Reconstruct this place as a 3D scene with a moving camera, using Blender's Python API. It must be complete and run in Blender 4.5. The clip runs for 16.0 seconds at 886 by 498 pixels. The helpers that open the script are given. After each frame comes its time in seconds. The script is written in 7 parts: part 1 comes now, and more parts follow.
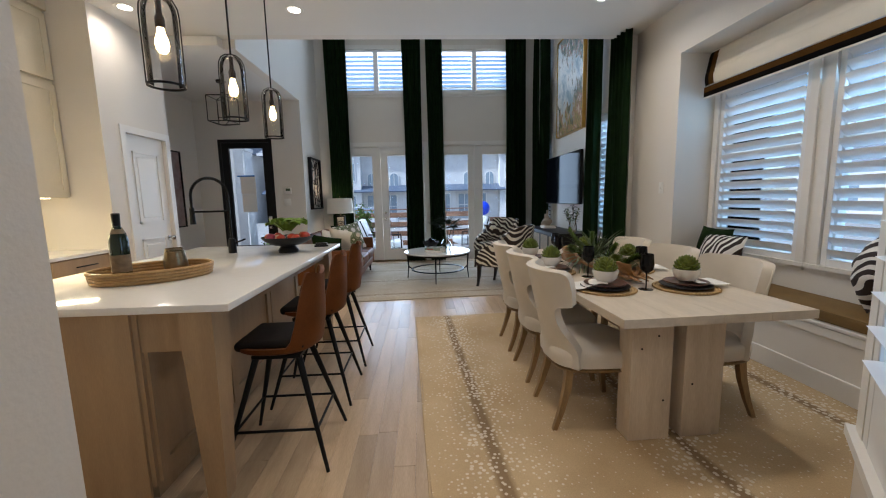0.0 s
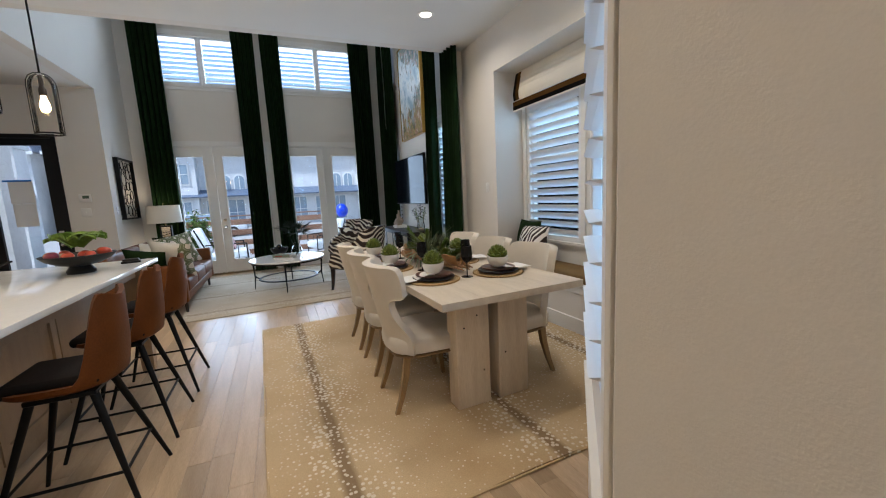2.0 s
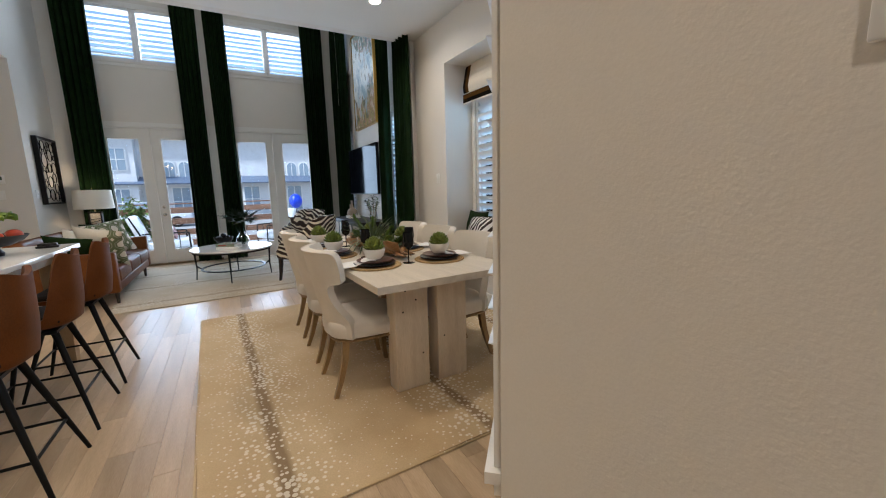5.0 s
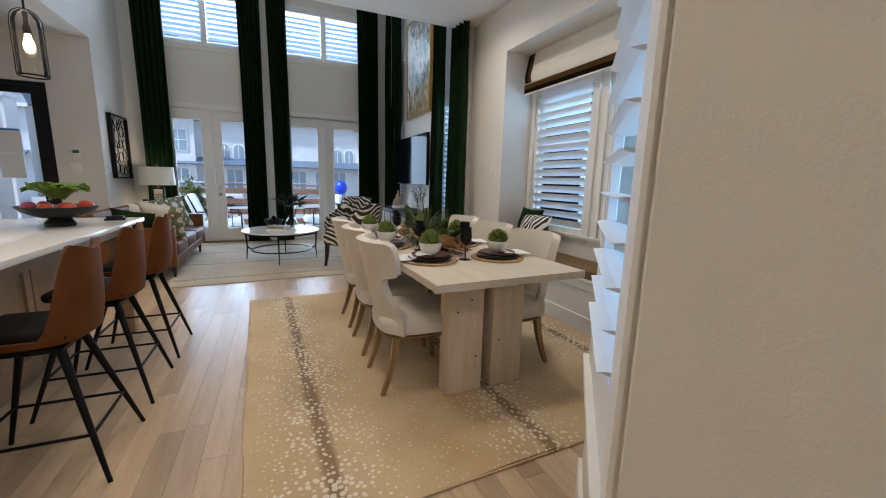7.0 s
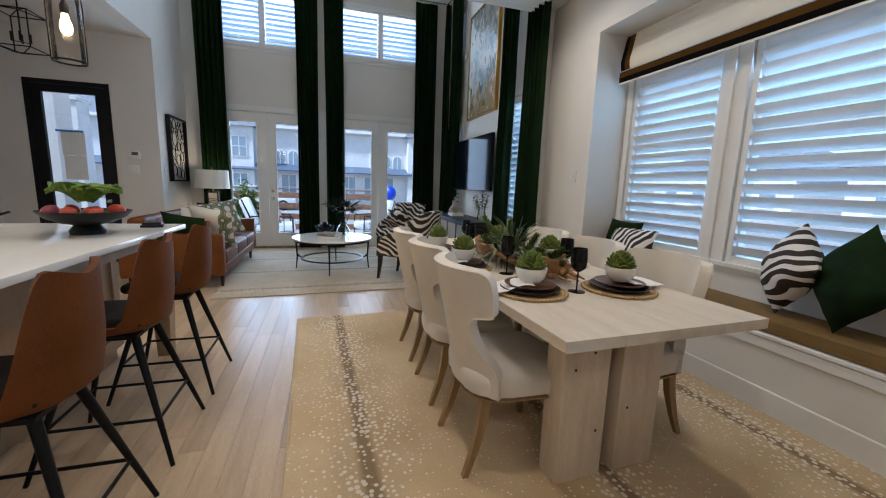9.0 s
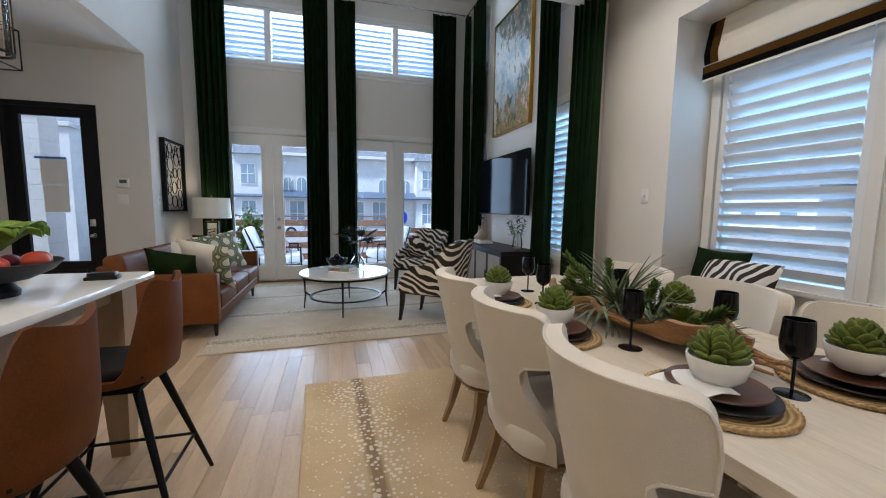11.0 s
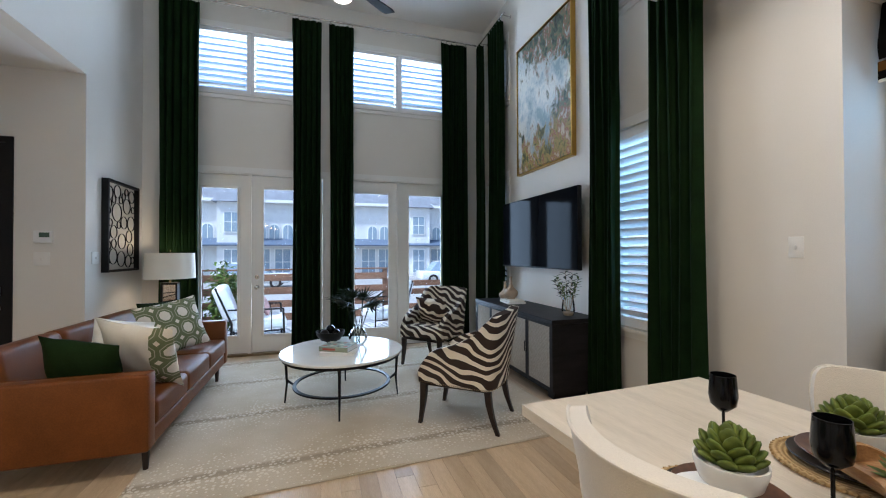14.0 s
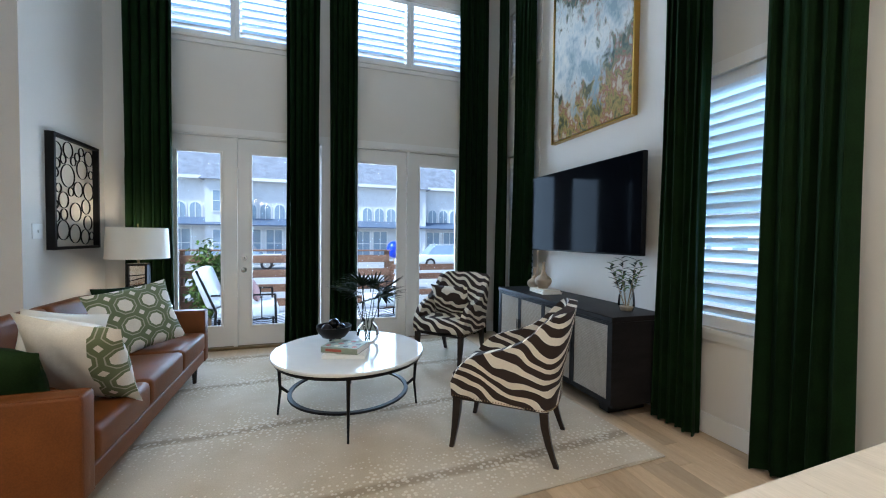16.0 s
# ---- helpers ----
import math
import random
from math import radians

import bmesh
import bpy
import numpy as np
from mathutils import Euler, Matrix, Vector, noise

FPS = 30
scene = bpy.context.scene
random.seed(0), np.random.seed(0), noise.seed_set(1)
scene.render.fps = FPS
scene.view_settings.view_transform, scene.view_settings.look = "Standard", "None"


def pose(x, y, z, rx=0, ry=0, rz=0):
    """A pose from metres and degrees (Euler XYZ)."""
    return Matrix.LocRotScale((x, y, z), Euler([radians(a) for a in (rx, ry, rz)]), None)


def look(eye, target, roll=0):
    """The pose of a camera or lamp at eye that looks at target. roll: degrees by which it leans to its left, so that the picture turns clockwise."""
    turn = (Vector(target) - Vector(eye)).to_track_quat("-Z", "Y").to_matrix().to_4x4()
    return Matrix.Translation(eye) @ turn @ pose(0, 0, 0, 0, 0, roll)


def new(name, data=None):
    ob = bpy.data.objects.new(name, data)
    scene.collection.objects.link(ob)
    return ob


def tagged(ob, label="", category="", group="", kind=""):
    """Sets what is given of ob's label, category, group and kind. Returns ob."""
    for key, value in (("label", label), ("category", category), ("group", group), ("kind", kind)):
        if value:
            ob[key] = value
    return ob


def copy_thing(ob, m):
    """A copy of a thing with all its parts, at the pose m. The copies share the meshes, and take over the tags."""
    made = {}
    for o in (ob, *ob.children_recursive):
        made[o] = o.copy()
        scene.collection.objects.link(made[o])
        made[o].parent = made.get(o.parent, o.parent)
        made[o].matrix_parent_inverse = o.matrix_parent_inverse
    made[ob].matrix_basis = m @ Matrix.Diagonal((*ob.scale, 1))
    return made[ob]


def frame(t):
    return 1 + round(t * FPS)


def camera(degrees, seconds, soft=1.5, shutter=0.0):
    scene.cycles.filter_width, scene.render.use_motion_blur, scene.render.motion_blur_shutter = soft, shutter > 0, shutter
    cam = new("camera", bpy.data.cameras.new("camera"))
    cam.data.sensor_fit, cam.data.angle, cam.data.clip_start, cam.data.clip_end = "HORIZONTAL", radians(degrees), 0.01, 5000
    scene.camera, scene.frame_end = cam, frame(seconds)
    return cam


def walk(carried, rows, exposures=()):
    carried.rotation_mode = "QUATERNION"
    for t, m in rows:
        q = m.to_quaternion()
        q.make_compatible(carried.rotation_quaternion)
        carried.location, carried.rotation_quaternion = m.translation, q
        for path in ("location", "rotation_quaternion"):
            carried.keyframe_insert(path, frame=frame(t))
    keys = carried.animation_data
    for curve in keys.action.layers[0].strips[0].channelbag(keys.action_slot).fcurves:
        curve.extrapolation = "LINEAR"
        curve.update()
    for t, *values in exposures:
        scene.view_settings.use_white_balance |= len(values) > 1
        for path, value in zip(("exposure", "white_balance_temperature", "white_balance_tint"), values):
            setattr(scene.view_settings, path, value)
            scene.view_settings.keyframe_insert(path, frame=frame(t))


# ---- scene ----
cam = camera(97.8, 16.0, 1.1)
PATH = [
    (0, (0.394, 0.424, 1.314), (0.495, 2.404, 1.055), -1.3),
    (0.5, (0.388, 0.444, 1.311), (0.749, 2.393, 1.045), -1.3),
    (1, (0.428, 0.431, 1.3), (1.065, 2.304, 1.007), -0.6),
    (1.5, (0.519, 0.377, 1.29), (1.281, 2.202, 0.991), -1.3),
    (2, (0.554, 0.277, 1.314), (1.321, 2.104, 1.036), -2.8),
    (2.5, (0.596, 0.204, 1.322), (1.368, 2.037, 1.106), -3.0),
    (3, (0.616, 0.17, 1.298), (1.391, 2.003, 1.102), -2.6),
    (3.5, (0.617, 0.182, 1.292), (1.451, 1.989, 1.087), -2.1),
    (4, (0.638, 0.17, 1.29), (1.554, 1.93, 1.038), -2.2),
    (4.2, (0.631, 0.167, 1.286), (1.575, 1.91, 1.023), -2.2),
    (6.3, (0.666, 0.235, 1.23), (1.563, 1.983, 0.856), 0.6),
    (6.5, (0.648, 0.27, 1.225), (1.513, 2.037, 0.866), 0.9),
    (7, (0.581, 0.373, 1.26), (1.36, 2.182, 0.912), 1.5),
    (7.5, (0.513, 0.505, 1.26), (1.241, 2.336, 0.915), 1.9),
    (8, (0.499, 0.654, 1.242), (1.175, 2.505, 0.897), 2.1),
    (8.5, (0.529, 0.841, 1.235), (1.142, 2.717, 0.911), 2.0),
    (9, (0.551, 1.037, 1.236), (1.124, 2.926, 0.914), 2.0),
    (9.2, (0.549, 1.108, 1.231), (1.112, 3.0, 0.912), 2.0),
    (11.5, (0.478, 2.048, 1.259), (1.017, 3.968, 1.097), 0.5),
    (12, (0.452, 2.242, 1.271), (1.008, 4.16, 1.156), 0.1),
    (12.5, (0.4, 2.453, 1.301), (0.991, 4.362, 1.234), -0.2),
    (13, (0.383, 2.637, 1.318), (0.985, 4.544, 1.29), -0.4),
    (13.5, (0.41, 2.837, 1.323), (1.011, 4.744, 1.331), -0.4),
    (14, (0.431, 3.029, 1.347), (1.034, 4.936, 1.37), -0.2),
    (14.5, (0.421, 3.227, 1.335), (1.034, 5.13, 1.378), -0.0),
    (15, (0.37, 3.423, 1.343), (1.01, 5.318, 1.379), 0.1),
    (15.5, (0.356, 3.596, 1.325), (0.996, 5.491, 1.323), 0.3),
    (16, (0.361, 3.796, 1.306), (1.0, 5.691, 1.246), 0.7),
]
walk(cam, [(t, look(eye, target, roll)) for t, eye, target, roll in PATH], [(0, 0.42, 5800, 10), (0.8, 0.45, 5800, 10), (2.5, 0.68, 5850, 10), (4, 0.68, 5900, 10), (7, 0.62, 5750, 10), (9, 0.56, 5560, 10), (12, 0.66, 5600, 10), (14.5, 0.84, 5600, 9), (16, 0.96, 5420, 7)])

# ---- world, sun, large lights ----
world = bpy.data.worlds.new("sky")
scene.world = world
world.use_nodes = True
_wt = world.node_tree
_sky = _wt.nodes.new("ShaderNodeTexSky")
_sky.sky_type, _sky.sun_disc = "NISHITA", False
_sky.sun_elevation, _sky.sun_rotation = radians(51), radians(247)
_wt.links.new(_sky.outputs[0], _wt.nodes["Background"].inputs[0])
_wt.nodes["Background"].inputs[1].default_value = 0.15
_sun = new("sun", bpy.data.lights.new("sun", "SUN"))
_sun.data.energy, _sun.data.angle, _sun.data.color = 3.8, radians(6), (1.0, 0.985, 0.96)
_sun.matrix_world = look((0, 0, 30), (18.0, 7.5, 6.0))


def area_lamp(name, eye, target, sx, sy, watts, color):
    ob = new(name, bpy.data.lights.new(name, "AREA"))
    ob.data.shape, ob.data.size, ob.data.size_y = "RECTANGLE", sx, sy
    ob.data.energy, ob.data.color = watts, color
    ob.matrix_world = look(eye, target)
    return ob


DAY = (0.74, 0.87, 1.0)
SKYBLUE = (0.40, 0.71, 1.0)
area_lamp("daylight_back", (0.55, 8.95, 1.3), (0.55, 0, 0.6), 3.2, 2.0, 122, DAY)
area_lamp("daylight_back_high", (0.55, 8.95, 3.9), (0.55, 0, 0.0), 3.2, 0.8, 75, DAY)
area_lamp("daylight_dining", (3.5, 3.15, 1.5), (0, 3.15, 0.6), 1.9, 1.5, 18, SKYBLUE)
area_lamp("daylight_angled", (1.66, 0.90, 1.5), (0.9, 1.57, 1.2), 0.5, 1.6, 6, SKYBLUE)
area_lamp("daylight_side", (3.2, 5.5, 1.5), (0, 5.5, 0.6), 0.8, 1.6, 13, SKYBLUE)

# ---- materials ----


def mat(name, color, rough=0.6, metal=0.0, vary=0.12, scale=6.0, fine=60.0, bump=0.0, color2=None, stretch=(1, 1, 1), coat=0.0, rand=0.0, spec=0.5):
    m = bpy.data.materials.new(name)
    m.use_nodes = True
    t = m.node_tree
    b = t.nodes["Principled BSDF"]
    b.inputs["Roughness"].default_value, b.inputs["Metallic"].default_value = rough, metal
    b.inputs["Coat Weight"].default_value = coat
    b.inputs["Specular IOR Level"].default_value = spec
    co = t.nodes.new("ShaderNodeTexCoord")
    mp = t.nodes.new("ShaderNodeMapping")
    mp.inputs["Scale"].default_value = stretch
    t.links.new(co.outputs["Object"], mp.inputs[0])
    n1, n2 = t.nodes.new("ShaderNodeTexNoise"), t.nodes.new("ShaderNodeTexNoise")
    n1.inputs["Scale"].default_value, n1.inputs["Detail"].default_value = scale, 4
    n2.inputs["Scale"].default_value, n2.inputs["Detail"].default_value = fine, 3
    for n in (n1, n2):
        t.links.new(mp.outputs[0], n.inputs["Vector"])
    mixn = t.nodes.new("ShaderNodeMath")
    mixn.operation = "MULTIPLY_ADD"
    mixn.inputs[1].default_value = 0.6
    half = t.nodes.new("ShaderNodeMath")
    half.operation = "MULTIPLY"
    half.inputs[1].default_value = 0.4
    t.links.new(n2.outputs["Fac"], half.inputs[0])
    t.links.new(n1.outputs["Fac"], mixn.inputs[0])
    t.links.new(half.outputs[0], mixn.inputs[2])
    ramp = t.nodes.new("ShaderNodeValToRGB")
    c2 = color2 or tuple(max(0, c * (1 - vary * 2)) for c in color)
    c1 = color if color2 else tuple(min(1, c * (1 + vary * 0.6)) for c in color)
    ramp.color_ramp.elements[0].position, ramp.color_ramp.elements[1].position = 0.3, 0.7
    ramp.color_ramp.elements[0].color, ramp.color_ramp.elements[1].color = (*c2, 1), (*c1, 1)
    t.links.new(mixn.outputs[0], ramp.inputs[0])
    out = ramp.outputs[0]
    if rand:
        oi = t.nodes.new("ShaderNodeObjectInfo")
        geo = t.nodes.new("ShaderNodeNewGeometry")
        add = t.nodes.new("ShaderNodeMath")
        add.operation = "ADD"
        t.links.new(oi.outputs["Random"], add.inputs[0])
        t.links.new(geo.outputs["Random Per Island"], add.inputs[1])
        fr = t.nodes.new("ShaderNodeMath")
        fr.operation = "FRACT"
        t.links.new(add.outputs[0], fr.inputs[0])
        mr = t.nodes.new("ShaderNodeMapRange")
        mr.inputs["To Min"].default_value, mr.inputs["To Max"].default_value = 1 - rand, 1 + rand
        t.links.new(fr.outputs[0], mr.inputs[0])
        hs = t.nodes.new("ShaderNodeHueSaturation")
        t.links.new(mr.outputs[0], hs.inputs["Value"])
        t.links.new(out, hs.inputs["Color"])
        out = hs.outputs[0]
    t.links.new(out, b.inputs["Base Color"])
    rr = t.nodes.new("ShaderNodeMapRange")
    rr.inputs["To Min"].default_value, rr.inputs["To Max"].default_value = max(0.02, rough - 0.06), min(1, rough + 0.06)
    t.links.new(n1.outputs["Fac"], rr.inputs[0])
    t.links.new(rr.outputs[0], b.inputs["Roughness"])
    if bump:
        bp = t.nodes.new("ShaderNodeBump")
        bp.inputs["Strength"].default_value, bp.inputs["Distance"].default_value = bump, 0.004
        t.links.new(n2.outputs["Fac"], bp.inputs["Height"])
        t.links.new(bp.outputs[0], b.inputs["Normal"])
    return m


def glow(name, color, strength):
    m = bpy.data.materials.new(name)
    m.use_nodes = True
    b = m.node_tree.nodes["Principled BSDF"]
    b.inputs["Base Color"].default_value = (*color, 1)
    b.inputs["Emission Color"].default_value, b.inputs["Emission Strength"].default_value = (*color, 1), strength
    return m


def glass(name, tint=(1, 1, 1), rough=0.0, thin=True):
    m = bpy.data.materials.new(name)
    m.use_nodes = True
    t = m.node_tree
    t.nodes.remove(t.nodes["Principled BSDF"])
    gl, tr, mx, fr = (t.nodes.new("ShaderNodeBsdf" + k) for k in ("Glossy", "Transparent")), None, None, None
    gl = list(gl)
    gl, tr = gl
    mx = t.nodes.new("ShaderNodeMixShader")
    fr = t.nodes.new("ShaderNodeFresnel")
    fr.inputs["IOR"].default_value = 1.35
    gl.inputs["Roughness"].default_value = rough
    tr.inputs["Color"].default_value = (*tint, 1)
    t.links.new(fr.outputs[0], mx.inputs[0])
    t.links.new(tr.outputs[0], mx.inputs[1])
    t.links.new(gl.outputs[0], mx.inputs[2])
    t.links.new(mx.outputs[0], t.nodes["Material Output"].inputs[0])
    return m


WALL = mat("wall_paint", (0.74, 0.70, 0.64), 0.75, vary=0.03, scale=1.5, fine=180, bump=0.12)
CEIL = mat("ceiling_paint", (0.76, 0.74, 0.70), 0.85, vary=0.02, scale=1.2, fine=200, bump=0.1)
TRIM = mat("trim_paint", (0.80, 0.78, 0.74), 0.4, vary=0.02, scale=3, fine=90)
SHUT = mat("shutter_paint", (0.82, 0.82, 0.82), 0.4, vary=0.02, scale=4, fine=80)
OAK = mat("oak_floor", (0.56, 0.42, 0.275), 0.33, color2=(0.38, 0.268, 0.16), scale=3, fine=40, stretch=(6, 0.7, 6), bump=0.12, rand=0.2, spec=0.4)
GAP = mat("floor_gap", (0.17, 0.11, 0.065), 0.9)
VELVET = mat("green_velvet", (0.0085, 0.0220, 0.0060), 0.85, vary=0.25, scale=8, fine=120, bump=0.2, spec=0.08)
LEATHER = mat("brown_leather", (0.125, 0.038, 0.0075), 0.52, vary=0.2, scale=5, fine=160, bump=0.25, spec=0.12)
SOFALEATHER = mat("cognac_leather", (0.155, 0.050, 0.0115), 0.44, vary=0.2, scale=5, fine=160, bump=0.25, spec=0.18)
BLACKSEAT = mat("black_seat", (0.02, 0.016, 0.014), 0.6, vary=0.2, fine=160, bump=0.2, spec=0.06)
BLACK = mat("black_metal", (0.010, 0.0095, 0.0095), 0.42, vary=0.2, spec=0.12)
QUARTZ = mat("white_quartz", (0.80, 0.78, 0.74), 0.12, vary=0.03, scale=2.5, fine=40)
GREIGE = mat("greige_oak", (0.42, 0.29, 0.165), 0.5, color2=(0.31, 0.205, 0.115), scale=2.5, fine=40, stretch=(7, 7, 0.8), bump=0.1)
PALEWOOD = mat("bleached_wood", (0.66, 0.575, 0.46), 0.5, color2=(0.50, 0.425, 0.325), scale=2.2, fine=30, stretch=(8, 0.8, 8), bump=0.15)
PALELEG = mat("bleached_wood_upright", (0.70, 0.60, 0.475), 0.55, color2=(0.50, 0.395, 0.28), scale=2.2, fine=30, stretch=(8, 8, 0.8), bump=0.15)
LINEN = mat("cream_linen", (0.66, 0.60, 0.51), 0.85, vary=0.06, scale=6, fine=260, bump=0.35)
LEGOAK = mat("oak_leg", (0.32, 0.20, 0.085), 0.45, vary=0.2, scale=5, fine=50, stretch=(6, 6, 0.8))
GLASS = glass("window_glass", (0.93, 0.965, 1.0))

# ---- mesh helpers ----


def add_box(bm, c, s, rot=None, bevel=0.0, seg=1):
    m = Matrix.Translation(c) @ (rot if rot else Matrix()) @ Matrix.Diagonal((*s, 1))
    r = bmesh.ops.create_cube(bm, size=1, matrix=m)
    if bevel:
        edges = list({e for v in r["verts"] for e in v.link_edges})
        bmesh.ops.bevel(bm, geom=edges, offset=bevel, segments=seg, affect="EDGES", profile=0.5)
    return bm


def add_cyl(bm, a, b, r1, r2=None, n=12, caps=True):
    a, b = Vector(a), Vector(b)
    d = b - a
    m = Matrix.Translation((a + b) / 2) @ d.to_track_quat("Z", "Y").to_matrix().to_4x4()
    bmesh.ops.create_cone(bm, cap_ends=caps, segments=n, radius1=r1, radius2=r1 if r2 is None else r2, depth=d.length, matrix=m)
    return bm


def add_lathe(bm, profile, n=24, at=(0, 0, 0), cap=True):
    rings = []
    for r, z in profile:
        rings.append([bm.verts.new((at[0] + r * math.cos(2 * math.pi * i / n), at[1] + r * math.sin(2 * math.pi * i / n), at[2] + z)) for i in range(n)])
    for p, q in zip(rings, rings[1:]):
        for i in range(n):
            bm.faces.new((p[i], p[(i + 1) % n], q[(i + 1) % n], q[i]))
    if tuple(profile[0]) == tuple(profile[-1]):
        bmesh.ops.remove_doubles(bm, verts=rings[0] + rings[-1], dist=1e-6)
        return bm
    if cap and profile[0][0] > 1e-5:
        bm.faces.new(list(reversed(rings[0])))
    if cap and profile[-1][0] > 1e-5:
        bm.faces.new(rings[-1])
    return bm


def add_grid(bm, fn, nu, nv, thick=0.0):
    """A sheet from fn(u, v), u and v from 0 to 1; with thickness it is closed."""
    g = [[Vector(fn(i / nu, j / nv)) for j in range(nv + 1)] for i in range(nu + 1)]
    top = [[bm.verts.new(p) for p in row] for row in g]
    fs = []
    for i in range(nu):
        for j in range(nv):
            fs.append(bm.faces.new((top[i][j], top[i + 1][j], top[i + 1][j + 1], top[i][j + 1])))
    if thick:
        bm.normal_update()
        low = [[bm.verts.new(v.co - v.normal * thick) for v in row] for row in top]
        for i in range(nu):
            for j in range(nv):
                bm.faces.new((low[i][j + 1], low[i + 1][j + 1], low[i + 1][j], low[i][j]))
        rim = [(i, 0) for i in range(nu)] + [(nu, j) for j in range(nv)] + [(i, nv) for i in range(nu, 0, -1)] + [(0, j) for j in range(nv, 0, -1)]
        for (a, b), (c, d) in zip(rim, rim[1:] + rim[:1]):
            bm.faces.new((top[c][d], top[a][b], low[a][b], low[c][d]))
    return bm


def add_tube(bm, pts, r, n=6):
    """One closed round tube along a run of points."""
    pts = [Vector(p) for p in pts]
    rings = []
    for i, p in enumerate(pts):
        d = (pts[min(i + 1, len(pts) - 1)] - pts[max(i - 1, 0)]).normalized()
        u = d.cross(Vector((1, 0, 0)) if abs(d.x) < 0.8 else Vector((0, 1, 0))).normalized()
        w = d.cross(u)
        rings.append([bm.verts.new(p + (u * math.cos(2 * math.pi * k / n) + w * math.sin(2 * math.pi * k / n)) * r) for k in range(n)])
    for p, q in zip(rings, rings[1:]):
        for k in range(n):
            bm.faces.new((p[k], p[(k + 1) % n], q[(k + 1) % n], q[k]))
    bm.faces.new(list(reversed(rings[0])))
    bm.faces.new(rings[-1])
    return bm


def finish(ob, bm, material, smooth=None):
    bmesh.ops.recalc_face_normals(bm, faces=bm.faces)
    bm.to_mesh(ob.data)
    bm.free()
    if material:
        ob.data.materials.append(material)
    if smooth:
        for p in ob.data.polygons:
            p.use_smooth = True
        ob.data.set_sharp_from_angle(angle=radians(smooth))
    return ob


def part(name, bm, material, parent=None, label="", smooth=40):
    ob = new(name, bpy.data.meshes.new(name))
    finish(ob, bm, material, smooth)
    if parent:
        ob.parent = parent
    if label:
        tagged(ob, label)
    return ob


def thing(name, m, label, category, group="", kind=""):
    ob = new(name)
    ob.empty_display_size = 0.1
    ob.matrix_world = m
    return tagged(ob, label, category, group, kind)


def setting(name, bm, material, label, category, smooth=None):
    return tagged(part(name, bm, material, None, "", smooth), label, category, "", "structure")


def bm_box(c, s, rot=None, bevel=0.0, seg=1):
    return add_box(bmesh.new(), c, s, rot, bevel, seg)


def span(x0, x1, y0, y1, z0, z1, bevel=0.0, bm=None):
    return add_box(bm or bmesh.new(), ((x0 + x1) / 2, (y0 + y1) / 2, (z0 + z1) / 2), (x1 - x0, y1 - y0, z1 - z0), None, bevel)


def wall_mesh(u0, u1, z0, z1, thick, holes, to):
    """A wall slab in (u, depth, z) with rectangular holes through it; to maps those to the world."""
    us = sorted({u0, u1, *[h[0] for h in holes], *[h[1] for h in holes]})
    zs = sorted({z0, z1, *[h[2] for h in holes], *[h[3] for h in holes]})
    us, zs = [u for u in us if u0 <= u <= u1], [z for z in zs if z0 <= z <= z1]
    bm, vs = bmesh.new(), {}

    def v(u, d, z):
        k = (round(u, 4), d, round(z, 4))
        if k not in vs:
            vs[k] = bm.verts.new(to(u, d * thick, z))
        return vs[k]

    def solid(i, j):
        if not (0 <= i < len(us) - 1 and 0 <= j < len(zs) - 1):
            return False
        u, z = (us[i] + us[i + 1]) / 2, (zs[j] + zs[j + 1]) / 2
        return not any(h[0] < u < h[1] and h[2] < z < h[3] for h in holes)

    for i in range(len(us) - 1):
        for j in range(len(zs) - 1):
            if not solid(i, j):
                continue
            a, b, c, d = us[i], us[i + 1], zs[j], zs[j + 1]
            bm.faces.new((v(a, 0, c), v(b, 0, c), v(b, 0, d), v(a, 0, d)))
            bm.faces.new((v(a, 1, d), v(b, 1, d), v(b, 1, c), v(a, 1, c)))
            if not solid(i - 1, j):
                bm.faces.new((v(a, 0, c), v(a, 0, d), v(a, 1, d), v(a, 1, c)))
            if not solid(i + 1, j):
                bm.faces.new((v(b, 0, d), v(b, 0, c), v(b, 1, c), v(b, 1, d)))
            if not solid(i, j - 1):
                bm.faces.new((v(b, 0, c), v(a, 0, c), v(a, 1, c), v(b, 1, c)))
            if not solid(i, j + 1):
                bm.faces.new((v(a, 0, d), v(b, 0, d), v(b, 1, d), v(a, 1, d)))
    return bm


# ---- structure ----
YB, XR, XL, XV = 8.70, 2.962, -1.676, 2.90
LOW, HIGH, FOY = 3.155, 4.86, 3.05
setting("ground_slab", span(-4.74, 3.46, -2.34, 8.86, -0.3, -0.012), GAP, "dark subfloor under the oak planks", "floor")
UP = (3.47, 4.31)
BACK_HOLES = [(-1.16, 0.50, -0.5, 2.42), (0.74, 2.36, -0.5, 2.42), (-1.16, 0.22, *UP), (0.72, 2.36, *UP)]
setting("wall_back", wall_mesh(XL - 0.2, XV + 0.2, -0.012, HIGH, 0.16, [(a, b, max(c, -0.012), d) for a, b, c, d in BACK_HOLES], lambda u, d, z: (u, YB + d, z)), WALL, "tall warm white plaster wall with glazed doors and high windows", "wall")
SIDE_HOLES = [(5.12, 5.90, 0.72, 2.40), (5.12, 5.90, *UP), (7.86, 8.56, 0.72, 2.40), (7.86, 8.56, *UP)]
